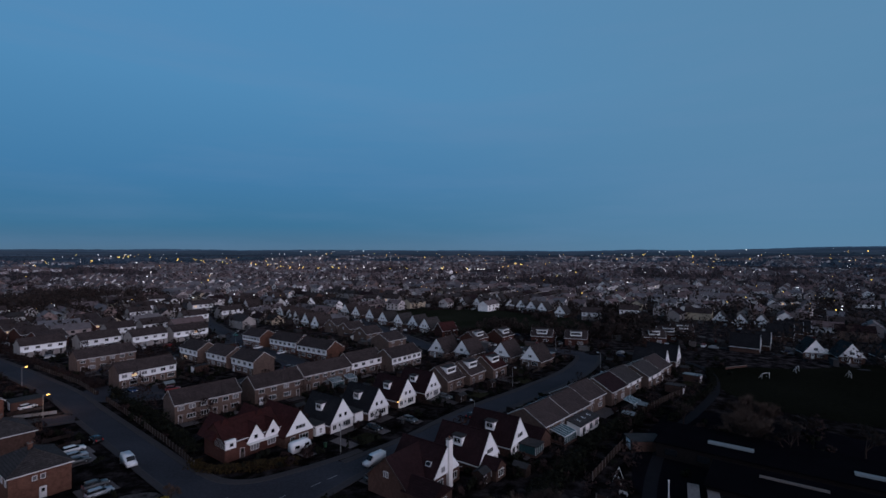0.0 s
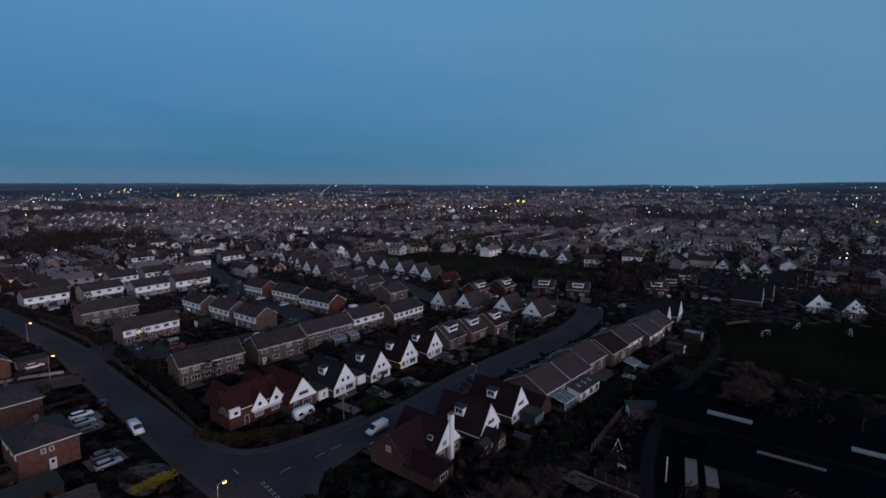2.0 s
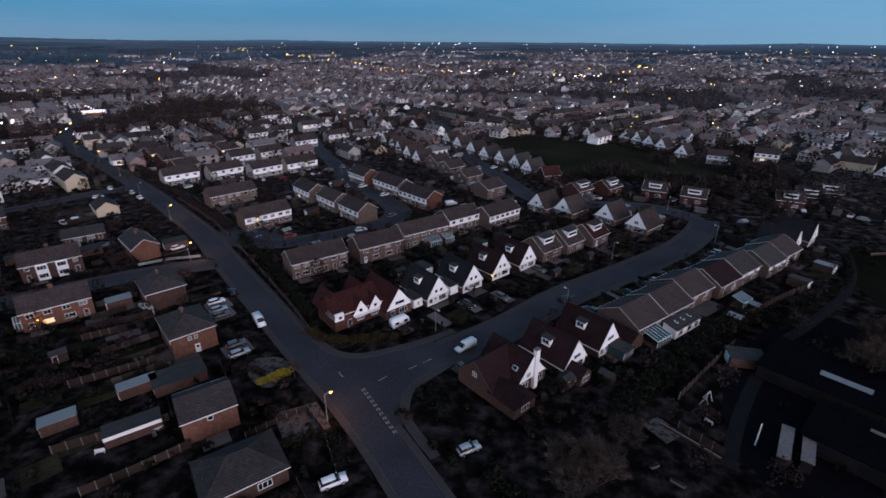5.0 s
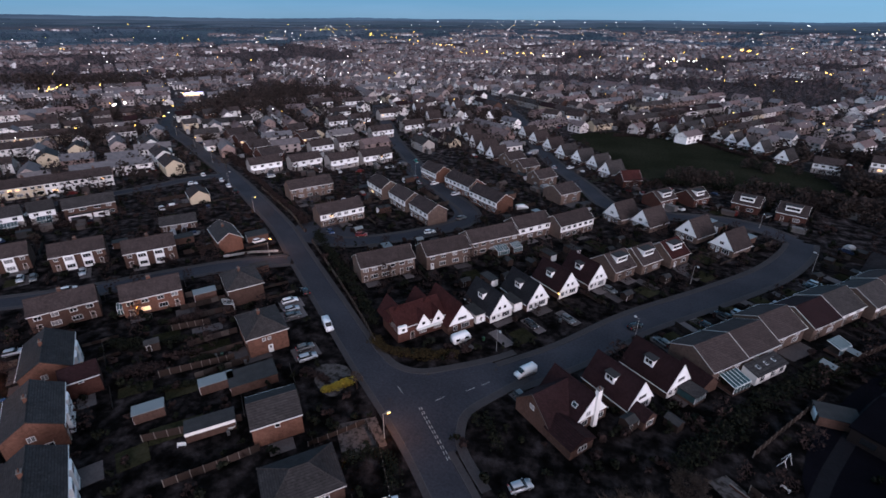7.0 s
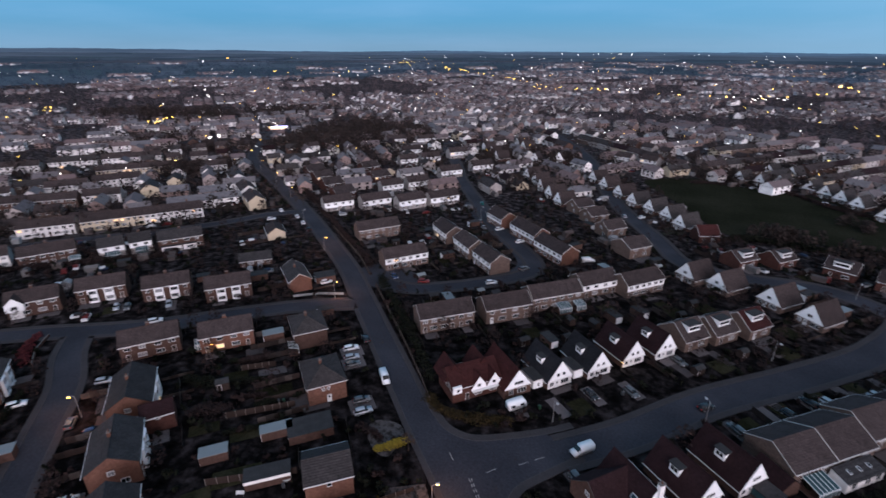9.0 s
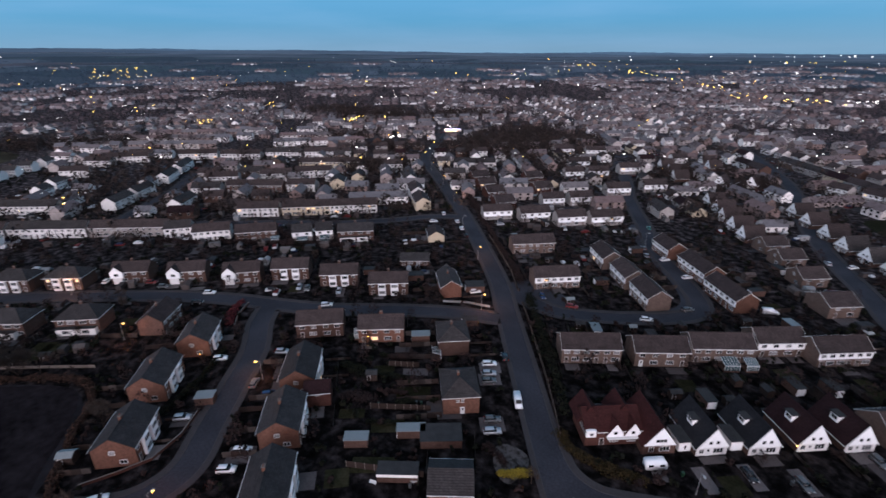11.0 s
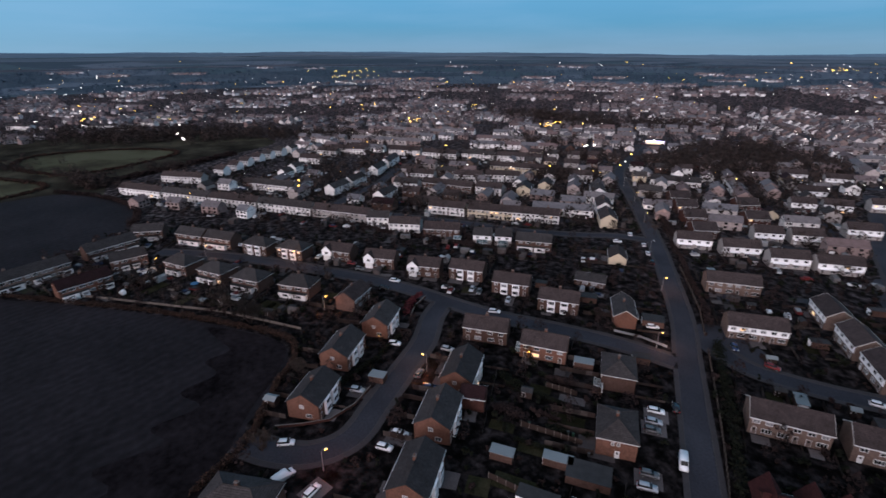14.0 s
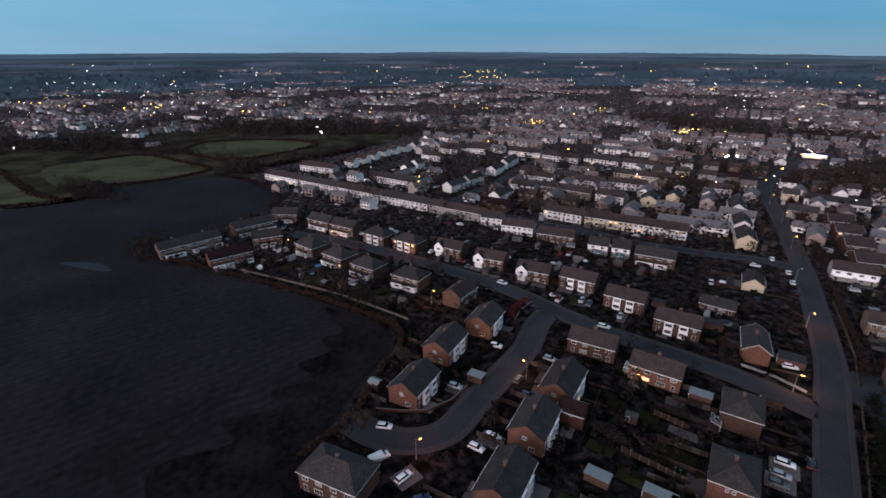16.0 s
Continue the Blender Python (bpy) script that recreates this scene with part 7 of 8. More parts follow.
# ---- plants ----
LEAF = island("evergreen_leaves", [(0.0095, 0.011, 0.0075), (0.007, 0.0082, 0.006), (0.0135, 0.0145, 0.0095), (0.009, 0.0098, 0.008)], 0.9)
TWIG = island("bare_twigs", [(0.028, 0.0185, 0.0175), (0.0205, 0.0145, 0.014), (0.033, 0.022, 0.0205), (0.02, 0.0145, 0.0145)], 1.0)
CROWN_TWIG = island("winter_crown_twigs", [(0.048, 0.037, 0.032), (0.036, 0.028, 0.025), (0.06, 0.046, 0.038)], 1.0)
GOLD = island("golden_hedge_leaves", [(0.2, 0.16, 0.025), (0.16, 0.12, 0.02), (0.24, 0.19, 0.03)], 0.9)
BARK = material("tree_bark", (0.032, 0.023, 0.02), 0.95, 0.3, 6, 0.6, bump=0.4)


def clump_shape(seed, h, w, n, mat, k0=0.12, k1=0.28):
    rng = random.Random(seed)
    s = Shape()
    s.mats = [mat]
    lumps = [(rng.gauss(0, w * 0.3), rng.gauss(0, w * 0.3), h * rng.uniform(0.25, 0.75), w * rng.uniform(0.35, 0.6)) for _ in range(5)]
    for _ in range(n):
        lx, ly, lz, lr = rng.choice(lumps)
        d = Vector((rng.gauss(0, 1), rng.gauss(0, 1), rng.gauss(0, 0.9))).normalized()
        c = Vector((lx, ly, lz)) + d * lr * rng.uniform(0.55, 1.0)
        c.z = min(max(c.z, 0.1), h)
        k = w * rng.uniform(k0, k1)
        a = (d.orthogonal().normalized() + d * rng.uniform(-0.5, 0.5)) * k
        b = d.cross(a.normalized()) * k * rng.uniform(0.5, 1.0)
        i = len(s.v)
        s.v += [tuple(c + a), tuple(c + b), tuple(c - a), tuple(c - b)]
        s.f.append((i, i + 1, i + 2, i + 3))
        s.mi.append(0)
    return s


def bare_tree_shape(seed, h, spread=0.55, bark=None):
    """Trunk and limbs in one mesh, and a second mesh of fine twigs at their ends."""
    rng = random.Random(seed)
    wood, twigs = Shape(), Shape()
    twigs.mats = [CROWN_TWIG]

    def grow(p, d, length, r, depth):
        q = p + d * length
        wood.tube(p, q, r, r * 0.68, (bark if depth > 2 and bark else BARK), 6 if depth > 2 else 4)
        if depth == 0:
            for _ in range(17):
                t = rng.random()
                c = p + d * length * t
                e = (d + Vector((rng.gauss(0, 0.6), rng.gauss(0, 0.6), rng.gauss(0.15, 0.5)))).normalized()
                g = e.orthogonal().normalized() * 0.032
                m = length * rng.uniform(0.5, 1.0)
                i = len(twigs.v)
                twigs.v += [tuple(c - g), tuple(c + g), tuple(c + e * m)]
                twigs.f.append((i, i + 1, i + 2))
                twigs.mi.append(0)
            return
        for _ in range(3 if depth > 1 else 4):
            e = (d + Vector((rng.gauss(0, spread), rng.gauss(0, spread), rng.gauss(0.12, spread * 0.6)))).normalized()
            grow(q - d * length * rng.uniform(0, 0.25), e, length * rng.uniform(0.62, 0.85), r * 0.6, depth - 1)

    if seed < 7:
        grow(Vector((0, 0, 0)), Vector((0, 0, 1)), h * 0.27, h * 0.02, 4)
    else:
        for i in range(9):
            a = i * 2.4
            grow(Vector((0.4 * math.cos(a), 0.4 * math.sin(a), 0)), Vector((math.cos(a) * 0.5, math.sin(a) * 0.5, 1)).normalized(), h * 0.33, h * 0.014, 3)
    return wood, twigs


TREES = {}


def bare_tree(x, y, h, seed, ang=0):
    key = seed
    if key not in TREES:
        t = thing("bare_tree", x, y, ang, "leafless winter tree with fine brown twigs", "tree", "bare trees")
        w, tw = bare_tree_shape(seed, 9.0)
        part("trunk", w, t)
        part("crown", tw, t)
        t.scale = (h / 9.0,) * 3
        TREES[key] = t
        return t
    c = copy_thing(TREES[key], pose(x, y, 0, 0, 0, ang))
    c.scale = (h / 9.0,) * 3
    return c


FOOT += [(-44.6, 108.2, 52, 13, 10, 0), (-37.0, 114.0, 52, 8, 14, 0), (-3.6, 93.6, 53, 9, 12, 0), (-9.5, 89, 53, 8, 8, 0)]
bare_tree(8.6, 66.6, 11.0, 7)
bare_tree(16.5, 79.5, 6.0, 8, 40)
bare_tree(72.0, 101.0, 10.0, 2, 200)
bare_tree(79.0, 108.0, 9.0, 3, 10)
bare_tree(-174.0, -4.5, 9.5, 1, 70)
bare_tree(-163.0, 8.5, 8.5, 2, 120)
bare_tree(-181.0, -14.0, 8.0, 4, 30)
bare_tree(-46.5, 83.0, 5.5, 4, 10)
for tx, ty, th, ts in ((68, 108, 9.5, 7), (75, 116, 10.5, 8), (84, 112, 9, 1), (60, 121, 8.5, 2), (88, 101, 10, 3), (-177, -3, 11, 3), (-166, 4, 9.5, 7), (-183, -20, 9, 2), (-205, 215, 7, 1), (-198, 203, 6.5, 2), (-222, 228, 7.5, 3), (-190, 200, 7, 4), (-240, 238, 8, 8), (-102, 8, 6, 7), (-131, 18, 5, 8)):
    bare_tree(tx, ty, th, ts, tx * 7 % 360)


def scatter_garden_plants():
    rng = random.Random(21)
    kinds = [("evergreen_shrub", LEAF, "dense dark evergreen garden shrub", 150), ("bare_shrub", TWIG, "leafless brown garden shrub", 120), ("conifer_shrub", LEAF, "tall narrow dark conifer", 150)]
    variants = {}
    for name, mat, _, n in kinds:
        for v in range(4):
            h, w = (2.0, 1.1) if name != "conifer_shrub" else (3.6, 0.8)
            variants[name, v] = clump_shape(v * 13 + len(name), h, w, n, mat)
    meshes = {k: s.mesh(k[0]) for k, s in variants.items()}
    sparse = {}
    for name, mat, _, n in kinds:
        for v in range(4):
            h, w = (2.0, 1.1) if name != "conifer_shrub" else (3.6, 0.8)
            sparse[name, v] = clump_shape(v * 13 + len(name), h, w, 64, mat, 0.16, 0.4)
    stuff = {"evergreen_shrub": Shape(), "bare_shrub": Shape(), "conifer_shrub": Shape()}
    for name, mat, _, _ in kinds:
        stuff[name].mats = [mat]
    placed = trees = 0
    houses = [(f[0], f[1]) for f in FOOT]
    cells = {}
    for hx, hy in houses:
        cells.setdefault((int(hx // 30), int(hy // 30)), []).append((hx, hy))
    for _ in range(11500):
        x, y = rng.uniform(-470, 112), rng.uniform(-100, 400)
        near = False
        for a in (-1, 0, 1):
            for b in (-1, 0, 1):
                for hx, hy in cells.get((int(x // 30) + a, int(y // 30) + b), ()):
                    if (hx - x) ** 2 + (hy - y) ** 2 < 24 ** 2:
                        near = True
        if not near or in_field(x, y) or near_road(Vector((x, y, 0)), 2.6) or in_house(x, y, 0.9) or inside(JUNCTION, x, y) or beside_car(x, y):
            continue
        r = rng.random()
        name = "evergreen_shrub" if r < 0.5 else "bare_shrub" if r < 0.86 else "conifer_shrub"
        v, k, ang = rng.randrange(4), rng.uniform(0.55, 1.35), rng.uniform(0, 360)
        if r > 0.975 and trees < 45 and not in_house(x, y, 3.0):
            bare_tree(x, y, rng.uniform(5, 8.5), rng.randint(1, 4), ang)
            trees += 1
            continue
        if placed < 290 and math.hypot(x + 30, y - 60) < 150:
            ob = new(name, meshes[name, v])
            ob.matrix_basis = pose(x, y, 0, 0, 0, ang) @ Matrix.Diagonal((k, k, k * rng.uniform(0.8, 1.2), 1))
            tagged(ob, [q[2] for q in kinds if q[0] == name][0], "shrub", "garden shrubs")
            placed += 1
        else:
            src, dst = sparse[name, v], stuff[name]
            b = len(dst.v)
            c, s = math.cos(radians(ang)) * k, math.sin(radians(ang)) * k
            dst.v += [(x + px * c - py * s, y + px * s + py * c, pz * k) for px, py, pz in src.v]
            dst.f += [tuple(b + i for i in f) for f in src.f]
            dst.mi += [0] * len(src.f)
    for name, sh in stuff.items():
        tagged(new(name + "s_beyond", sh.mesh(name)), "dark garden shrubs between the further houses", "shrubs", kind="stuff")


scatter_garden_plants()


def hedge(name, pts, width, height, n_per_m, mat, label, seed=3, leaf=0.35):
    """A hedge of many leaf clumps along a line, uneven in height and breadth."""
    rng = random.Random(seed)
    line = dense(outline(pts, 5), 0.5)
    s = Shape()
    s.mats = [mat]
    for p in line:
        bulge = 0.75 + 0.5 * noise.noise(Vector((p.x * 0.25, p.y * 0.25, seed)))
        for _ in range(max(1, int(n_per_m * 0.5))):
            t = rng.random() ** 0.7
            h = height * bulge * t
            w = width * bulge * (1 - 0.45 * t * t)
            c = Vector((p.x + rng.uniform(-w, w) / 2 + rng.gauss(0, 0.1), p.y + rng.uniform(-w, w) / 2, max(0.1, h)))
            a = Vector((rng.gauss(0, 1), rng.gauss(0, 1), rng.gauss(0, 0.7))).normalized() * leaf * rng.uniform(0.5, 1.2)
            b = Vector((rng.gauss(0, 1), rng.gauss(0, 1), rng.gauss(0, 0.7))).normalized() * leaf * rng.uniform(0.5, 1.2)
            i = len(s.v)
            s.v += [tuple(c + a), tuple(c + b), tuple(c - a), tuple(c - b)]
            s.f.append((i, i + 1, i + 2, i + 3))
            s.mi.append(0)
    ob = new(name, s.mesh(name))
    return tagged(ob, label, "hedge", "hedges")


OLIVE = island("bronze_hedge_leaves", [(0.032, 0.024, 0.011), (0.022, 0.018, 0.0095), (0.04, 0.028, 0.012), (0.02, 0.0145, 0.01)], 0.95)
SCRUB = island("field_edge_scrub", [(0.036, 0.021, 0.017), (0.025, 0.016, 0.013), (0.046, 0.027, 0.021), (0.027, 0.019, 0.015)], 1.0)
hedge("roadside_hedge", [(-54, 105), (-63, 114), (-76, 126), (-90, 138), (-100, 147)], 4.5, 3.6, 46, LEAF, "tall dark evergreen hedge behind the roadside fence")
hedge("roadside_hedge", [(-110, 154), (-124, 165), (-140, 175), (-156, 186), (-176, 198)], 3.5, 2.6, 40, TWIG, "brown leafless roadside hedge", 5)
hedge("roadside_hedge", [(-179, 203), (-206, 219), (-236, 237), (-262, 252), (-284, 268)], 5.0, 4.0, 60, TWIG, "overgrown brown trees and hedge along the main road", 19, 0.4)
hedge("roadside_hedge", [(-196, 194), (-222, 210), (-250, 226)], 2.4, 2.0, 44, LEAF, "dark evergreen roadside hedge", 20, 0.3)
hedge("corner_hedge", [(-51, 99.5), (-47.5, 97.2), (-42, 97.2), (-36, 98.6), (-31, 101.2)], 4.2, 1.9, 190, OLIVE, "olive and bronze corner hedge behind the pavement", 6, 0.22)
hedge("golden_hedge", [(-52.4, 79.8), (-50.2, 82.0), (-48.3, 84.8)], 2.0, 1.6, 420, GOLD, "bright golden-leaved privet hedge", 7, 0.16)
hedge("yard_hedge", [(-38.6, 65.5), (-35.6, 69.0), (-31.6, 68.6), (-28.4, 64.0)], 3.6, 2.0, 60, LEAF, "dark clipped hedge beside the paved yard", 8, 0.25)
hedge("field_hedge", [(-94, -6), (-106, 4.5), (-118, 9.0), (-128, 12.5), (-138, 17.5), (-150, 17.0), (-160, 7)], 3.4, 1.9, 80, SCRUB, "ragged brown hedge at the field edge", 9, 0.28)
hedge("field_hedge", [(-160, 7), (-172, -9), (-190, -35), (-208, -66), (-223, -92)], 3.6, 1.8, 64, SCRUB, "ragged brown hedge at the field edge", 10, 0.32)
hedge("field_hedge", [(-300, -62), (-335, -66), (-375, -96), (-398, -128)], 6.0, 2.6, 26, TWIG, "ragged brown hedge at the field edge", 11, 0.6)
hedge("field_hedge", [(-402, -108), (-425, -92), (-456, -58), (-500, -18)], 12.0, 4.0, 40, TWIG, "overgrown bramble hedge between two fields", 12, 0.9)
for k, ring in enumerate(([(-366, -226), (-372, -192), (-388, -160), (-420, -141), (-456, -180), (-492, -228), (-470, -264)], [(-452, -140), (-476, -102), (-532, -70), (-567, -128), (-556, -196), (-500, -190), (-456, -144)], [(-322, -238), (-330, -206), (-350, -232), (-362, -245), (-440, -322)])):
    hedge("field_hedge", ring, 8.0, 1.8, 15, SCRUB, "rough brown bramble hedge round a pasture", 60 + k, 0.9)
hedge("garden_hedge", [(-120, 28), (-128, 40), (-140, 52)], 2.4, 1.8, 60, LEAF, "dark evergreen front hedge", 66, 0.25)
hedge("garden_hedge", [(-250, 8), (-236, 24), (-222, 40), (-206, 56), (-192, 72)], 3.5, 2.4, 50, LEAF, "dark hedge behind the semis", 67, 0.35)
hedge("garden_hedge", [(-262, 50), (-244, 66), (-230, 82), (-214, 98), (-198, 114), (-182, 128)], 3.5, 2.6, 50, TWIG, "brown hedge behind the white houses", 68, 0.35)
REDLEAF = island("red_hedge_leaves", [(0.09, 0.022, 0.026), (0.06, 0.018, 0.02), (0.11, 0.03, 0.03)], 0.95)
hedge("red_hedge", [(-167, 67), (-162, 62), (-154, 58)], 4.5, 1.4, 60, REDLEAF, "low dark red-leaved hedge on the corner plot", 18, 0.3)
hedge("garden_hedge", [(16, 86), (24, 96), (30, 106), (40, 117), (52, 128)], 7.0, 2.6, 50, LEAF, "overgrown dark hedge behind the rear gardens", 13)
hedge("garden_hedge", [(-18.5, 84.5), (-16.5, 81.5), (-14.5, 78.6)], 3.0, 2.0, 70, LEAF, "dark garden hedge on the corner", 14, 0.25)
hedge("garden_hedge", [(-4.5, 67.5), (-1, 64.5), (4, 62)], 4.0, 2.2, 60, LEAF, "overgrown dark garden hedge", 22, 0.3)
hedge("green_hedge", [(8, 252), (25, 258), (42, 256), (60, 262), (84, 262), (110, 280)], 6.0, 3.4, 36, LEAF, "dark scrub along the edge of the green", 15, 0.6)
hedge("green_hedge", [(-10, 352), (10, 358), (40, 352), (58, 330), (82, 316)], 4.0, 2.2, 24, TWIG, "brown hedge along the far side of the green", 16, 0.5)
hedge("path_hedge", [(58, 124), (72, 140), (88, 158), (96, 176)], 3.0, 2.2, 36, LEAF, "dark hedge along the footpath", 17)


def wood(cx, cy, rx, ry, ang, n, hmin, hmax, seed, label="dark leafless woodland"):
    rng = random.Random(seed)
    s = Shape()
    s.mats = [FAR_TREE]
    c, t = math.cos(radians(ang)), math.sin(radians(ang))
    for _ in range(n):
        a, b = rng.gauss(0, 0.5) * rx, rng.gauss(0, 0.5) * ry
        x, y = cx + a * c - b * t, cy + a * t + b * c
        if near_road(Vector((x, y, 0)), 2):
            continue
        h = rng.uniform(hmin, hmax)
        tuft(s, rng, x, y, hill(x, y), h, h * rng.uniform(0.4, 0.6), 190 if math.hypot(x, y) < 420 else 80, 0, 0.66)
    tagged(new("woodland", s.mesh("woodland")), label, "trees", kind="stuff")


wood(-194, -16, 46, 6, 52, 9, 3, 6, 71, "brown leafless trees at the garden ends")
wood(-222, -52, 30, 8, 60, 20, 3, 6, 72, "brown leafless trees at the garden ends")
wood(-236, 150, 40, 10, 52, 24, 3, 7, 73, "brown leafless trees between the terraces")
wood(-290, 100, 40, 14, 52, 30, 3, 7, 74, "brown leafless trees between the terraces")
wood(-575, 375, 90, 38, 20, 260, 8, 14, 51)
wood(-300, 345, 50, 34, 50, 150, 7, 12, 52)
wood(-310, 226, 26, 10, 50, 40, 5, 9, 53)
wood(-440, 285, 40, 12, 60, 60, 6, 10, 54)
wood(-490, 470, 60, 24, 40, 110, 7, 12, 55)
wood(-240, -108, 22, 9, 20, 50, 2, 4, 56, "low brown scrub at the field corner")
wood(-345, -195, 34, 9, 60, 60, 3, 6, 57, "brown bramble and scrub between the fields")
wood(-418, -115, 26, 8, 40, 50, 4, 8, 58)
wood(-640, -110, 170, 40, 72, 420, 7, 13, 31)
wood(-560, 80, 90, 22, 60, 140, 6, 10, 32)
wood(-545, -330, 130, 30, 80, 260, 6, 12, 44)
wood(-430, -118, 60, 8, 42, 60, 4, 8, 45)
wood(-372, -212, 40, 6, 60, 40, 3, 6, 46)
wood(-505, -215, 60, 8, 60, 50, 4, 7, 47)
wood(-300, 395, 60, 38, 50, 150, 6, 11, 33)
wood(-320, 330, 30, 20, 50, 40, 5, 9, 34)
wood(-365, 275, 35, 14, 50, 50, 5, 9, 35)
wood(-305, 215, 14, 10, 50, 16, 7, 10, 36)
wood(-335, 440, 60, 30, 40, 90, 6, 11, 37)
wood(10, 372, 26, 9, 0, 30, 4, 7, 38)
wood(30, 262, 14, 6, 10, 18, 5, 8, 39)
wood(90, 240, 40, 12, -20, 60, 4, 8, 40)
wood(110, 330, 30, 14, -20, 40, 4, 9, 41)
wood(104, 276, 22, 12, -40, 44, 4, 9, 48)
wood(62, 300, 10, 6, -20, 9, 4, 7, 49, "bare bushes on the green")
wood(-120, 375, 60, 14, 20, 60, 4, 8, 50)
wood(30, 425, 60, 14, 10, 50, 4, 8, 59)
wood(128, 116, 22, 10, 50, 12, 5, 8, 42)
wood(-455, -70, 40, 10, 50, 24, 5, 8, 43)


def garden_trees():
    """Small bare trees and tall bushes between the houses, joined, as nobody could count them."""
    rng = random.Random(77)
    s = Shape()
    s.mats = [TWIG]
    n = 0
    while n < 980:
        x, y = rng.uniform(-420, 90), rng.uniform(-90, 330)
        if math.hypot(x + 30, y - 60) < 60 or not in_near(x, y) and rng.random() < 0.5:
            continue
        if in_field(x, y) or near_road(Vector((x, y, 0)), 2.2) or in_house(x, y, 1.6) or inside(JUNCTION, x, y) or beside_car(x, y):
            continue
        h = rng.uniform(2.5, 6.0)
        tuft(s, rng, x, y, 0, h, h * rng.uniform(0.3, 0.5), 120, 0, 0.6)
        n += 1
    tagged(new("garden_trees", s.mesh("garden_trees")), "small brown leafless trees between the houses", "trees", kind="stuff")


garden_trees()


def rear_fences():
    """Plot boundaries behind and between the houses, joined, as they are too many to tell apart."""
    s = Shape()
    rng = random.Random(4)
    for x, y, a, L, D, u in list(FOOT):
        if u == 0:
            continue
        c, t = math.cos(radians(a)), math.sin(radians(a))
        for i in range(u + 1):
            px = -L / 2 + L * i / u + (0.9 if i == u else -0.9 if i == 0 else 0)
            for side, far, hh in ((1, 13, 1.6), (-1, 8, 0.8)):
                if rng.random() < (0.4 if side > 0 else 0.6):
                    continue
                for k in range(int(far / 1.9)):
                    y0 = side * (D / 2 + 0.4 + k * 1.9)
                    y1 = y0 + side * 1.84
                    ym = (y0 + y1) / 2
                    wx, wy = x + px * c - ym * t, y + px * t + ym * c
                    if near_road(Vector((wx, wy, 0)), 2.8) or in_house(wx, wy, 0.9) or in_field(wx, wy):
                        break
                    b = len(s.v)
                    h2 = hh * rng.uniform(0.92, 1.05)
                    for qx, qy in ((px - 0.03, y0), (px + 0.03, y0), (px + 0.03, y1), (px - 0.03, y1)):
                        for z in (0, h2):
                            s.v.append((x + qx * c - qy * t, y + qx * t + qy * c, z))
                    for q in ((0, 2, 3, 1), (2, 4, 5, 3), (4, 6, 7, 5), (6, 0, 1, 7), (1, 3, 5, 7)):
                        s.f.append(tuple(b + j for j in q))
                        s.mi.append(0)
    s.mats = [FENCES]
    tagged(new("plot_fences", s.mesh("plot_fences")), "timber plot fences between the back gardens", "fences", kind="stuff")


FENCES = island("weathered_fence_panels", [(0.028, 0.02, 0.018), (0.022, 0.017, 0.0155), (0.034, 0.025, 0.022), (0.028, 0.024, 0.023), (0.05, 0.042, 0.039)])
rear_fences()


def garden_clutter():
    """Small sheds, pale garden slabs and pots among the further gardens."""
    rng = random.Random(8)
    n = 0
    for x, y, a, L, D, u in list(FOOT):
        if u == 0 or L > 30:
            continue
        w = L / u
        c, t = math.cos(radians(a)), math.sin(radians(a))
        for i in range(u):
            cx = -L / 2 + w * (i + 0.5)
            for side in (1, -1):
                if rng.random() < 0.55 or math.hypot(x, y) > 320:
                    continue
                depth = rng.uniform(2.2, 4.0)
                py = side * (D / 2 + 0.3 + depth / 2)
                wx, wy = x + cx * c - py * t, y + cx * t + py * c
                ww = round(w * rng.choice((0.5, 0.7, 0.85)), 1)
                if not near_road(Vector((wx, wy, 0)), 2.5) and not in_house(wx, wy, 1.2) and not in_field(wx, wy):
                    ob = new("patio", shared(("patio", ww, round(depth)), lambda: Shape().box(-ww / 2, ww / 2, -round(depth) / 2, round(depth) / 2, 0, 0.06, DRIVE)))
                    ob.matrix_basis = pose(wx, wy, 0, 0, 0, a)
                    tagged(ob, "paved garden slab beside the house wall", "paving", kind="structure")
                py = side * (D / 2 + 8.5)
                wx, wy = x + cx * c - py * t, y + cx * t + py * c
                if rng.random() < 0.45 and not near_road(Vector((wx, wy, 0)), 4) and not in_house(wx, wy, 3.0) and not in_field(wx, wy):
                    ob = new("lawn", shared(("lawn", round(w * 0.7)), lambda: Shape().box(-round(w * 0.7) / 2, round(w * 0.7) / 2, -2.6, 2.6, 0, 0.05, LAWN)))
                    ob.matrix_basis = pose(wx, wy, 0, 0, 0, a)
                    tagged(ob, "small dark back-garden lawn", "lawn", kind="structure")
        for _ in range(2):
            side = 1 if rng.random() < 0.7 else -1
            px, py = rng.uniform(-L / 2, L / 2), side * (D / 2 + rng.uniform(5, 12))
            c, t = math.cos(radians(a)), math.sin(radians(a))
            wx, wy = x + px * c - py * t, y + px * t + py * c
            if near_road(Vector((wx, wy, 0)), 4) or in_house(wx, wy, 2.6) or in_field(wx, wy) or n > 70:
                continue
            k = rng.random()
            if k < 0.6:
                shed(wx, wy, a + rng.choice((0, 90)), rng.choice((2.4, 3.0)), 2.0, 1.9, rng.choice(("felt", "felt", "felt", "felt", "felt", "pale")))
            else:
                shed(wx, wy, a + 90, 5.2, 2.8, 2.2, rng.choice(("felt", "felt", "grey", "pale")), BRICK["brown"], "garage", "flat-roofed brick garage behind the gardens", True)
            n += 1


garden_clutter()


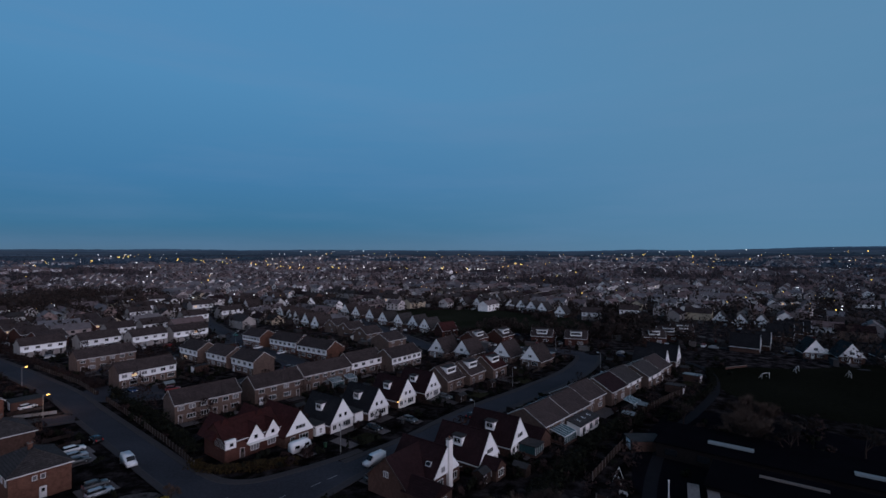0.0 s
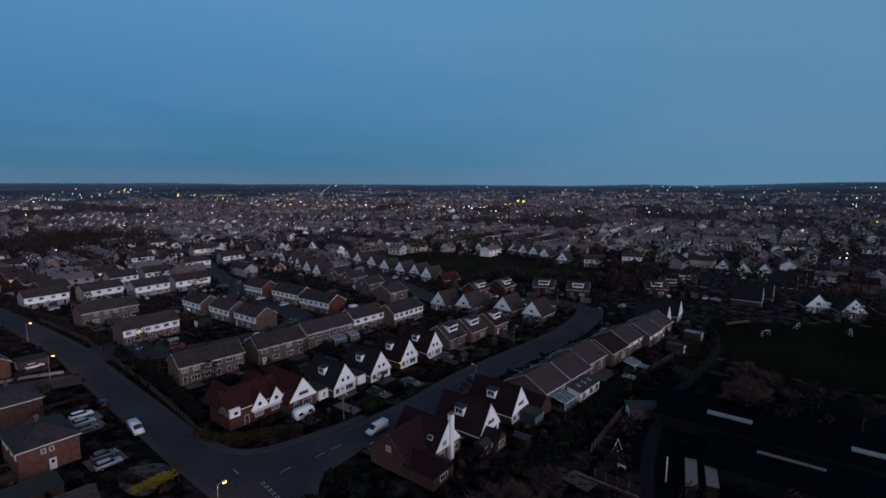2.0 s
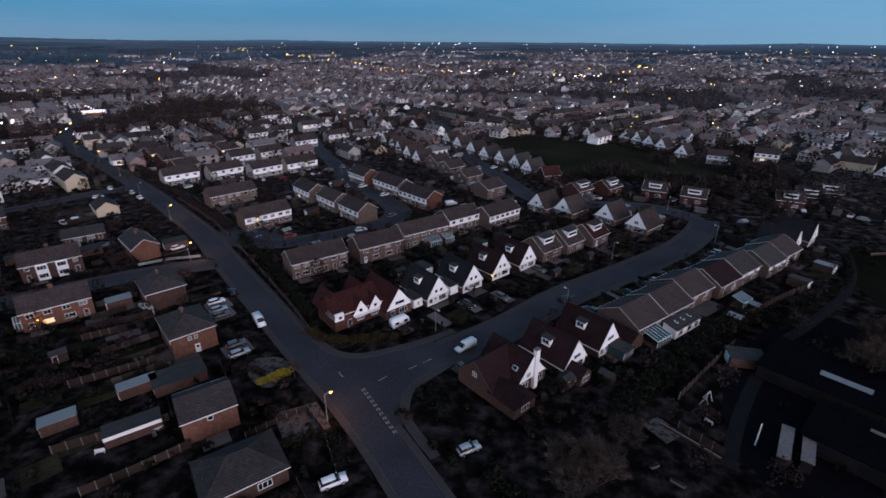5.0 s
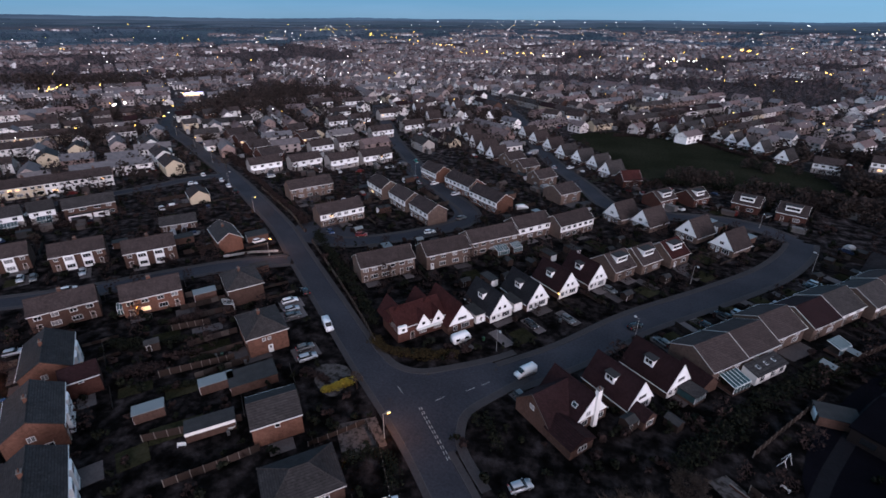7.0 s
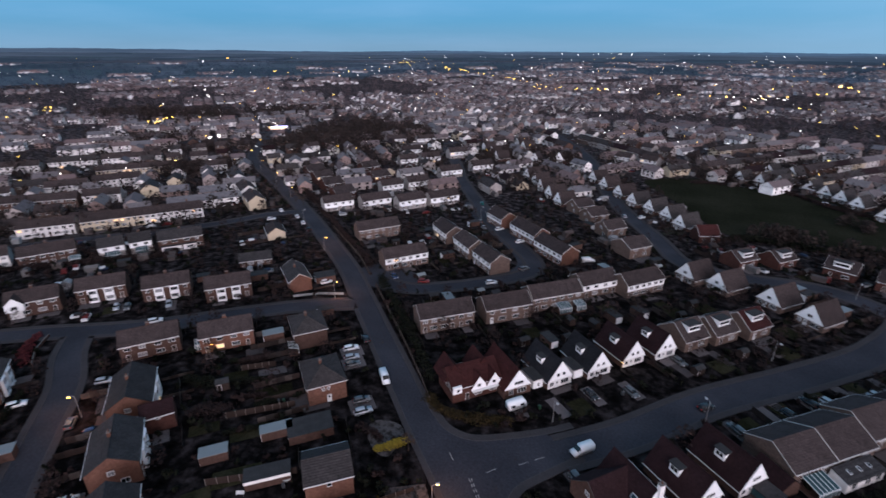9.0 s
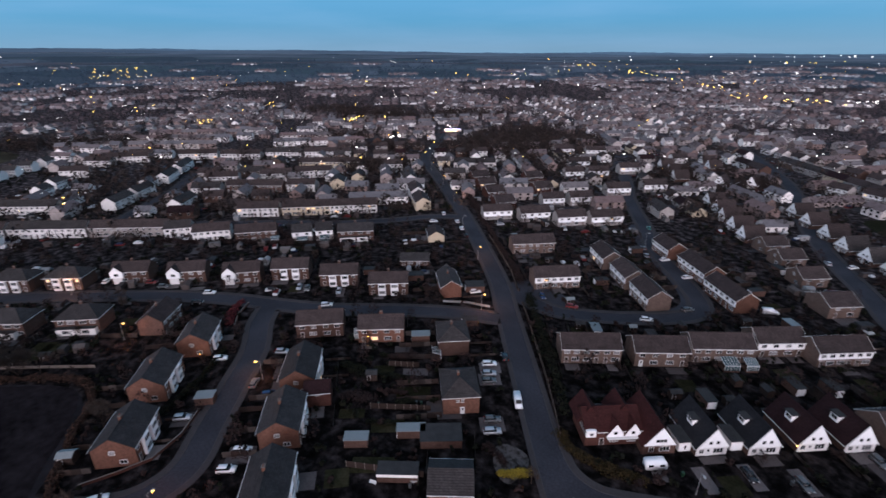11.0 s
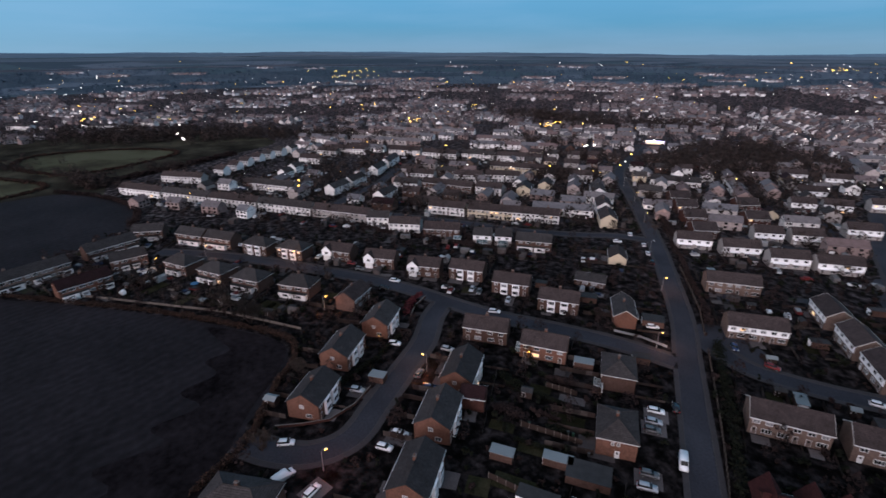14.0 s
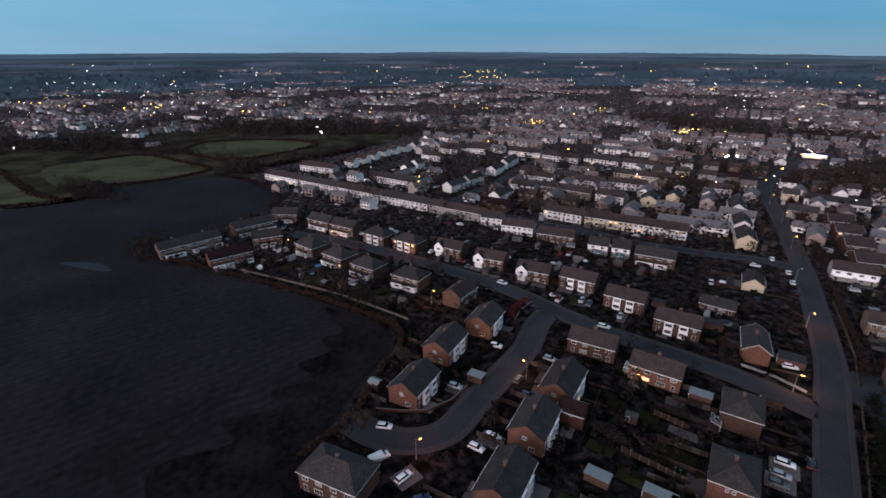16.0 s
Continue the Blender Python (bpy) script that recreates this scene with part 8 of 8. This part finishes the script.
def wall_lamp(x, y, ang, z, power, colour=(1.0, 0.5, 0.16)):
    w = thing("wall_lamp", x, y, ang, "small lit outdoor wall lamp", "lamp", "wall lamps", z)
    part("bracket", shared(("bracket",), lambda: Shape().box(-0.05, 0.05, -0.14, 0.0, -0.03, 0.03, STEEL)), w)
    part("shade", shared(("shade",), lambda: Shape().tube((0, -0.16, -0.2), (0, -0.16, -0.02), 0.1, 0.06, HEAD_AMBER)), w)
    d = bpy.data.lights.new("wall_lamp_light", "POINT")
    d.energy, d.color, d.shadow_soft_size = power, colour, 0.1
    o = new("wall_lamp_light", d)
    o.matrix_basis = pose(x, y, z) @ pose(0, 0, 0, 0, 0, ang) @ pose(0, -0.8, -0.1)


wall_lamp(-114.0, 86.6, 51, 2.6, 90)
wall_lamp(-123.4, 187.0, 54, 2.6, 60)
wall_lamp(-12.6, 134.2, 53, 2.3, 40, (1.0, 0.75, 0.2))
wall_lamp(-138.6, 44.4, 147, 2.6, 60)


# ---- small things in the near gardens ----
def garden_table(x, y, r, label):
    t = thing("garden_table", x, y, 0, label, "table", "garden furniture")
    part("tabletop", shared(("garden_top", r), lambda: Shape().tube((0, 0, 0.66), (0, 0, 0.7), r, r, UPVC, 18)), t)
    for i in range(4):
        a = math.pi / 4 + i * math.pi / 2
        part("leg", shared(("garden_leg",), lambda: Shape().tube((0, 0, 0), (0, 0, 0.66), 0.025, 0.025, UPVC, 6)), t, pose(r * 0.7 * math.cos(a), r * 0.7 * math.sin(a), 0))


def garden_bench(x, y, ang):
    b = thing("garden_bench", x, y, ang, "small white garden bench on dark grass", "bench", "garden furniture")
    part("seat", shared(("bench_seat",), lambda: Shape().box(-0.75, 0.75, -0.22, 0.22, 0.42, 0.47, UPVC)), b)
    part("backrest", shared(("bench_back",), lambda: Shape().box(-0.75, 0.75, 0.2, 0.24, 0.47, 0.9, UPVC)), b)
    for k in (-0.68, 0.68):
        for w in (-0.18, 0.2):
            part("leg", shared(("bench_leg",), lambda: Shape().box(-0.03, 0.03, -0.03, 0.03, 0, 0.42, UPVC)), b, pose(k, w, 0))


def wheelie_bin(x, y, ang, mat):
    b = thing("wheelie_bin", x, y, ang, "upright plastic wheelie bin beside a wall", "bin", "wheelie bins")
    part("body", shared(("bin_body", mat.name), lambda: Shape().prism([(-0.24, 0.06), (0.24, 0.06), (0.29, 0.98), (-0.29, 0.98)], "x", -0.27, 0.27, mat)), b)
    part("lid", shared(("bin_lid", mat.name), lambda: Shape().prism([(-0.32, 0.98), (0.32, 0.98), (0.3, 1.04), (-0.28, 1.08)], "x", -0.3, 0.3, mat)), b)
    for k in (-0.22, 0.22):
        part("wheel", shared(("bin_wheel",), lambda: Shape().tube((-0.03, 0, 0), (0.03, 0, 0), 0.1, 0.1, TYRE, 10)), b, pose(k, 0.22, 0.1))


BIN_GREEN = material("green_bin_plastic", (0.012, 0.04, 0.02), 0.5, 0.2, 4, 0.5)
BIN_GREY = material("grey_bin_plastic", (0.05, 0.052, 0.055), 0.5, 0.2, 4, 0.5)
garden_bench(-68.6, 58.0, 30)
garden_table(-63.3, 64.9, 0.9, "round white garden table on dark grass")
for bx, by, ba, bm_ in ((-81.9, 80.3, 50, BIN_GREY), (-80.9, 81.1, 50, BIN_GREEN), (-74.1, 81.0, 50, BIN_GREY), (-87.9, 72.6, 50, BIN_GREEN), (-62.6, 63.3, 45, BIN_GREY), (-26.4, 108.9, 52, BIN_GREEN), (-10.2, 123.6, 52, BIN_GREY)):
    wheelie_bin(bx, by, ba, bm_)


def swing_frame(x, y, ang):
    """A white A-frame garden swing with one seat."""
    f = thing("garden_swing", x, y, ang, "white A-frame garden swing on dark grass", "swing")
    for k in (-1.2, 1.2):
        for d in (-0.8, 0.8):
            part("leg", shared(("swing_leg", d), lambda: Shape().tube((0, d, 0), (0, 0, 2.1), 0.045, 0.045, UPVC, 6)), f, pose(k, 0, 0))
    part("crossbar", Shape().tube((-1.3, 0, 2.1), (1.3, 0, 2.1), 0.05, 0.05, UPVC, 6), f)
    part("seat", Shape().box(-0.25, 0.25, -0.12, 0.12, 0.5, 0.54, WOOD), f)
    for k in (-0.22, 0.22):
        part("rope", shared(("swing_rope",), lambda: Shape().tube((0, 0, 0.54), (0, 0, 2.1), 0.012, 0.012, POST, 5)), f, pose(k, 0, 0))


swing_frame(33.6, 93.2, 60)
low_wall([(24.0, 85.2), (28.0, 82.2), (32.2, 78.8)], "low pale stone wall edging a back-garden terrace", 0.45)
patch("patio", [(20.6, 84.6), (23.8, 87.2), (27.6, 83.6), (24.2, 80.6)], 0.07, STAINED, "grey paved garden terrace", "paving", 1)
garden_bench(32.6, 87.6, 140)
for x, y, a, l in ((21.2, 74.9, 30, 1.6), (24.2, 72.2, -30, 2.2)):
    pl = thing("stone_planter", x, y, a, "low pale stone planter in dark grass", "planter", "garden planters")
    part("trough", Shape().box(-l / 2, l / 2, -0.25, 0.25, 0, 0.45, DRIVE), pl)
    part("soil", Shape().box(-l / 2 + 0.08, l / 2 - 0.08, -0.17, 0.17, 0.45, 0.47, WET_SOIL), pl)
for k, (pts_, w_, h_, m_, lab) in enumerate((
        ([(-109, 75), (-105, 75.6), (-100.5, 76.4)], 4.5, 2.6, LEAF, "overgrown dark garden bushes"),
        ([(-96.4, 67.7), (-93, 70), (-89.5, 72.6)], 5.0, 2.2, TWIG, "brown overgrown garden bushes"),
        ([(-103, 86.9), (-100, 89.5), (-97.6, 92.2)], 3.5, 2.2, TWIG, "reddish bare garden bushes"),
        ([(-59.6, 83.4), (-56.5, 83.2), (-53.5, 82.6)], 3.2, 1.8, TWIG, "reddish bare bushes in the gravel garden"),
        ([(-85.0, 76.5), (-83.6, 78.0), (-82.2, 79.6)], 2.6, 1.6, LEAF, "dark garden bushes along a fence"))):
    hedge("garden_bushes", pts_, w_, h_, 110, m_, lab, 80 + k, 0.24)

# ---- back gardens between the hipped semis and the field ----
BIRCH = material("birch_bark", (0.3, 0.27, 0.25), 0.8, 0.5, 5, 1.2)
PALE_WOOD = material("silvered_timber", (0.13, 0.11, 0.098), 0.85, 0.3, 3, 0.5, spread=0.2)
TARP = material("blue_plastic_sheet", (0.02, 0.1, 0.22), 0.45, 0.25, 2, 0.6)


def birch(x, y, h, seed):
    t = thing("birch_tree", x, y, seed * 50, "leafless birch with a pale trunk at the garden end", "tree", "birches")
    w, tw = bare_tree_shape(seed, 9.0, 0.4, BIRCH)
    part("trunk", w, t)
    part("crown", tw, t)
    t.scale = (h / 9.0,) * 3


def deck(x, y, ang, L, W, label):
    """Raised garden decking of long boards on two bearers."""
    d = thing("garden_deck", x, y, ang, label, "decking")
    n = int(W / 0.3)
    for i in range(n):
        part("board", shared(("deck_board", L), lambda: Shape().box(-L / 2, L / 2, -0.13, 0.13, 0.2, 0.26, PALE_WOOD)), d, pose(0, -W / 2 + (i + 0.5) * W / n, 0))
    for k in (-0.4, 0.4):
        part("bearer", shared(("deck_bearer", W), lambda: Shape().box(-0.06, 0.06, -W / 2, W / 2, 0, 0.199, WOOD)), d, pose(L * k, 0, 0))


def trampoline(x, y, r):
    t = thing("trampoline", x, y, 0, "round trampoline under a blue cover on the lawn", "trampoline")
    part("cover", Shape().tube((0, 0, 0.84), (0, 0, 0.93), r, r * 0.97, TARP, 18), t, label="blue plastic cover")
    for i in range(6):
        a = i * math.pi / 3
        part("leg", shared(("trampoline_leg",), lambda: Shape().tube((0, 0, 0), (0, 0, 0.84), 0.03, 0.03, STEEL, 6)), t, pose(r * 0.9 * math.cos(a), r * 0.9 * math.sin(a), 0))


fence([(-209.4, -58.4), (-195.4, -35.2), (-178.4, -7.2), (-165.4, 8.8), (-155.4, 20.6)], "low silvered timber fence along the field edge", 1.0, PALE_WOOD)
for x, y, a, far in ((-229.0, -29.6, 46, 27), (-217.2, -17.2, 46, 27), (-203.8, -2.8, 48, 24), (-191.2, 12.8, 52, 21), (-179.8, 28.4, 54, 20)):
    dx, dy = math.sin(radians(a)), -math.cos(radians(a))
    fence([(x + dx * 5.5, y + dy * 5.5), (x + dx * (far - 3), y + dy * (far - 3))], "brown timber fence between back gardens", 1.5)
for x, y, a, far, w in ((-221.0, -22.0, 46, 17, 5), (-206.6, -8.0, 46, 18, 4), (-200.4, 0.4, 50, 14, 5), (-188.0, 17.0, 54, 14, 6)):
    ob = new("lawn", shared(("lawn", w, "long"), lambda: Shape().box(-w / 2, w / 2, -5.0, 5.0, 0, 0.05, LAWN)))
    ob.matrix_basis = pose(x + far * math.sin(radians(a)), y - far * math.cos(radians(a)), 0, 0, 0, a)
    tagged(ob, "dark back-garden lawn running towards the field", "lawn", kind="structure")
deck(-206.0, -27.0, 46, 5.0, 3.4, "pale silvered decking at the end of a lawn")
trampoline(-206.2, -18.6, 1.7)
birch(-180.6, -6.4, 9.5, 2)
birch(-173.0, 2.6, 8.5, 3)
for x, y, a, rf in ((-196.6, -24.0, 46, "felt"), (-187.4, -13.4, 46, "pale"), (-170.0, 10.6, 54, "felt"), (-212.6, -44.0, 46, "felt")):
    shed(x, y, a, 3.0, 2.2, 1.9, rf)

# front drives and lawns on the south side of the side road
for i, (x, y) in enumerate(((23.4, 118.2), (30.2, 127.5), (38.6, 136.6), (46.8, 145.4), (55.6, 153.6), (64.3, 162.0), (72.8, 170.0))):
    fx, fy = x - 0.73 * 10.2, y + 0.68 * 10.2
    drive(fx - 0.68 * 2.6, fy - 0.73 * 2.6, 137, 6.5, 2.7)
    ob = new("lawn", shared(("lawn", "front"), lambda: Shape().box(-2.6, 2.6, -2.2, 2.2, 0, 0.05, LAWN)))
    ob.matrix_basis = pose(fx + 0.68 * 1.9, fy + 0.73 * 1.9, 0, 0, 0, 137)
    tagged(ob, "small dark front-garden lawn", "lawn", kind="structure")
    if i in (0, 2, 5):
        park(("grey", "blue", "black")[i % 3], fx - 0.68 * 2.6, fy - 0.73 * 2.6, 137, 0.05)


def further_yards():
    """Extensions, sheds, hardstandings and parked cars round the further houses, joined, as nobody could count them."""
    rng = random.Random(31)
    blocks, slabs, cars = Shape(), Shape(), Shape()
    blocks.mats, slabs.mats, cars.mats = [YARD_BLOCK], [YARD_SLAB], [YARD_CAR]
    spots = [(x, y, a, L, D, u) for x, y, a, L, D, u in FOOT if u > 0 and math.hypot(x + 10, y - 40) > 170]
    spots += [(x, y, 52, 10, 8, 1) for cell in FAR_PLAN.values() for x, y in cell if 200 < math.hypot(x, y) < 760]

    def put(sh, x, y, ang, l, w, z0, z1, pitch=0.0):
        c, t = math.cos(ang), math.sin(ang)
        b = len(sh.v)
        sh.v += [(x + px * c - py * t, y + px * t + py * c, z) for z in (z0, z1) for px, py in ((-l / 2, -w / 2), (l / 2, -w / 2), (l / 2, w / 2), (-l / 2, w / 2))]
        sh.f += [tuple(b + i for i in q) for q in ((0, 1, 5, 4), (1, 2, 6, 5), (2, 3, 7, 6), (3, 0, 4, 7))]
        if pitch:
            sh.v += [(x - l / 2 * c, y - l / 2 * t, z1 + pitch), (x + l / 2 * c, y + l / 2 * t, z1 + pitch)]
            sh.f += [(b + 4, b + 5, b + 9, b + 8), (b + 6, b + 7, b + 8, b + 9), (b + 5, b + 6, b + 9), (b + 7, b + 4, b + 8)]
            sh.mi += [0] * 8
        else:
            sh.f.append((b + 4, b + 5, b + 6, b + 7))
            sh.mi += [0] * 5

    for x, y, a, L, D, u in spots:
        if math.hypot(x, y) > 1000:
            continue
        ang = radians(a)
        c, t = math.cos(ang), math.sin(ang)
        for _ in range(3 * u + 1):
            side = rng.choice((-1, 1))
            px, py = rng.uniform(-L / 2, L / 2), side * (D / 2 + rng.uniform(2.2, 13))
            wx, wy = x + px * c - py * t, y + px * t + py * c
            v = Vector((wx, wy, 0))
            if near_road(v, 2.6) or in_house(wx, wy, 2.2) or in_field(wx, wy) or beside_car(wx, wy, 4.5):
                continue
            k, turn = rng.random(), ang + rng.choice((0, math.pi / 2)) + rng.gauss(0, 0.05)
            if k < 0.34:
                put(blocks, wx, wy, turn, rng.uniform(2, 5), rng.uniform(1.8, 3), 0, rng.uniform(1.6, 2.5), rng.choice((0, 0.5, 0.7)))
            elif k < 0.74:
                put(slabs, wx, wy, turn, rng.uniform(2.5, 7), rng.uniform(2, 4), 0, 0.05 + 0.03 * rng.random())
            else:
                put(cars, wx, wy, turn, 4.2, 1.75, 0.25, 0.85)
                put(cars, wx, wy, turn, 2.2, 1.55, 0.85, 1.4)
    tagged(new("further_sheds", blocks.mesh("further_sheds")), "small sheds and extensions behind the further houses", "sheds", kind="stuff")
    tagged(new("further_paving", slabs.mesh("further_paving")), "drives and patios of the further houses", "paving", kind="stuff")
    tagged(new("further_cars", cars.mesh("further_cars")), "cars parked among the further houses", "cars", kind="stuff")


YARD_BLOCK = island("further_shed_walls", [(0.05, 0.043, 0.042), (0.08, 0.068, 0.065), (0.11, 0.105, 0.105), (0.06, 0.05, 0.048), (0.035, 0.035, 0.037), (0.24, 0.24, 0.245)])
YARD_SLAB = island("further_slabs", [(0.06, 0.055, 0.056), (0.035, 0.035, 0.039), (0.09, 0.08, 0.078), (0.022, 0.024, 0.016), (0.045, 0.04, 0.04)])
YARD_CAR = island("further_car_paint", [(0.5, 0.5, 0.51), (0.03, 0.03, 0.033), (0.2, 0.21, 0.22), (0.02, 0.03, 0.06), (0.62, 0.62, 0.63), (0.1, 0.02, 0.02)], 0.4)
further_yards()

# ---- beds, slabs and lawns of the gardens west of the junction ----
for x, y, a, l, w, m, lab, kind in ((-86.0, 82.6, 50, 9.0, 4.6, LAWN, "dark back-garden lawn between fences", "lawn"), (-92.6, 88.4, 50, 7.0, 3.2, DRIVE, "grey paved back garden", "paving"), (-80.4, 70.2, 50, 8.0, 4.2, LAWN, "dark back-garden lawn beside a fence", "lawn"),
                                    (-99.6, 82.4, 50, 6.0, 3.6, LAWN, "dark back-garden lawn with worn edges", "lawn"), (-73.2, 84.2, 52, 5.6, 3.0, DRIVE, "grey concrete yard beside the hipped house", "paving"), (-72.6, 61.0, 48, 10.0, 4.4, LAWN, "dark lawn beside the long garage", "lawn"), (-104.0, 92.6, 52, 5.0, 3.4, DRIVE, "pale slabbed yard behind the semi", "paving"), (-90.0, 66.0, 50, 6.4, 3.4, LAWN, "dark garden lawn with bare beds", "lawn")):
    ob = new("lawn" if kind == "lawn" else "patio", shared(("garden_sheet", l, w, m.name), lambda: Shape().box(-l / 2, l / 2, -w / 2, w / 2, 0, 0.056, m)))
    ob.matrix_basis = pose(x, y, 0, 0, 0, a)
    tagged(ob, lab, kind, kind="structure")
for k, (pts_, m_, lab) in enumerate((([(-98.6, 79.0), (-94.0, 82.8), (-90.4, 86.0)], LEAF, "dark clipped hedge between back gardens"), ([(-90.8, 77.4), (-86.4, 80.4)], TWIG, "bare brown shrubs along a lawn"), ([(-84.6, 67.0), (-80.6, 70.8), (-76.4, 74.6)], LEAF, "dark evergreen hedge between back gardens"), ([(-105.2, 85.6), (-101.0, 88.8)], LEAF, "dark evergreen shrubs behind the semi"))):
    hedge("garden_hedge", pts_, 1.5, 1.6, 90, m_, lab, 90 + k, 0.22)
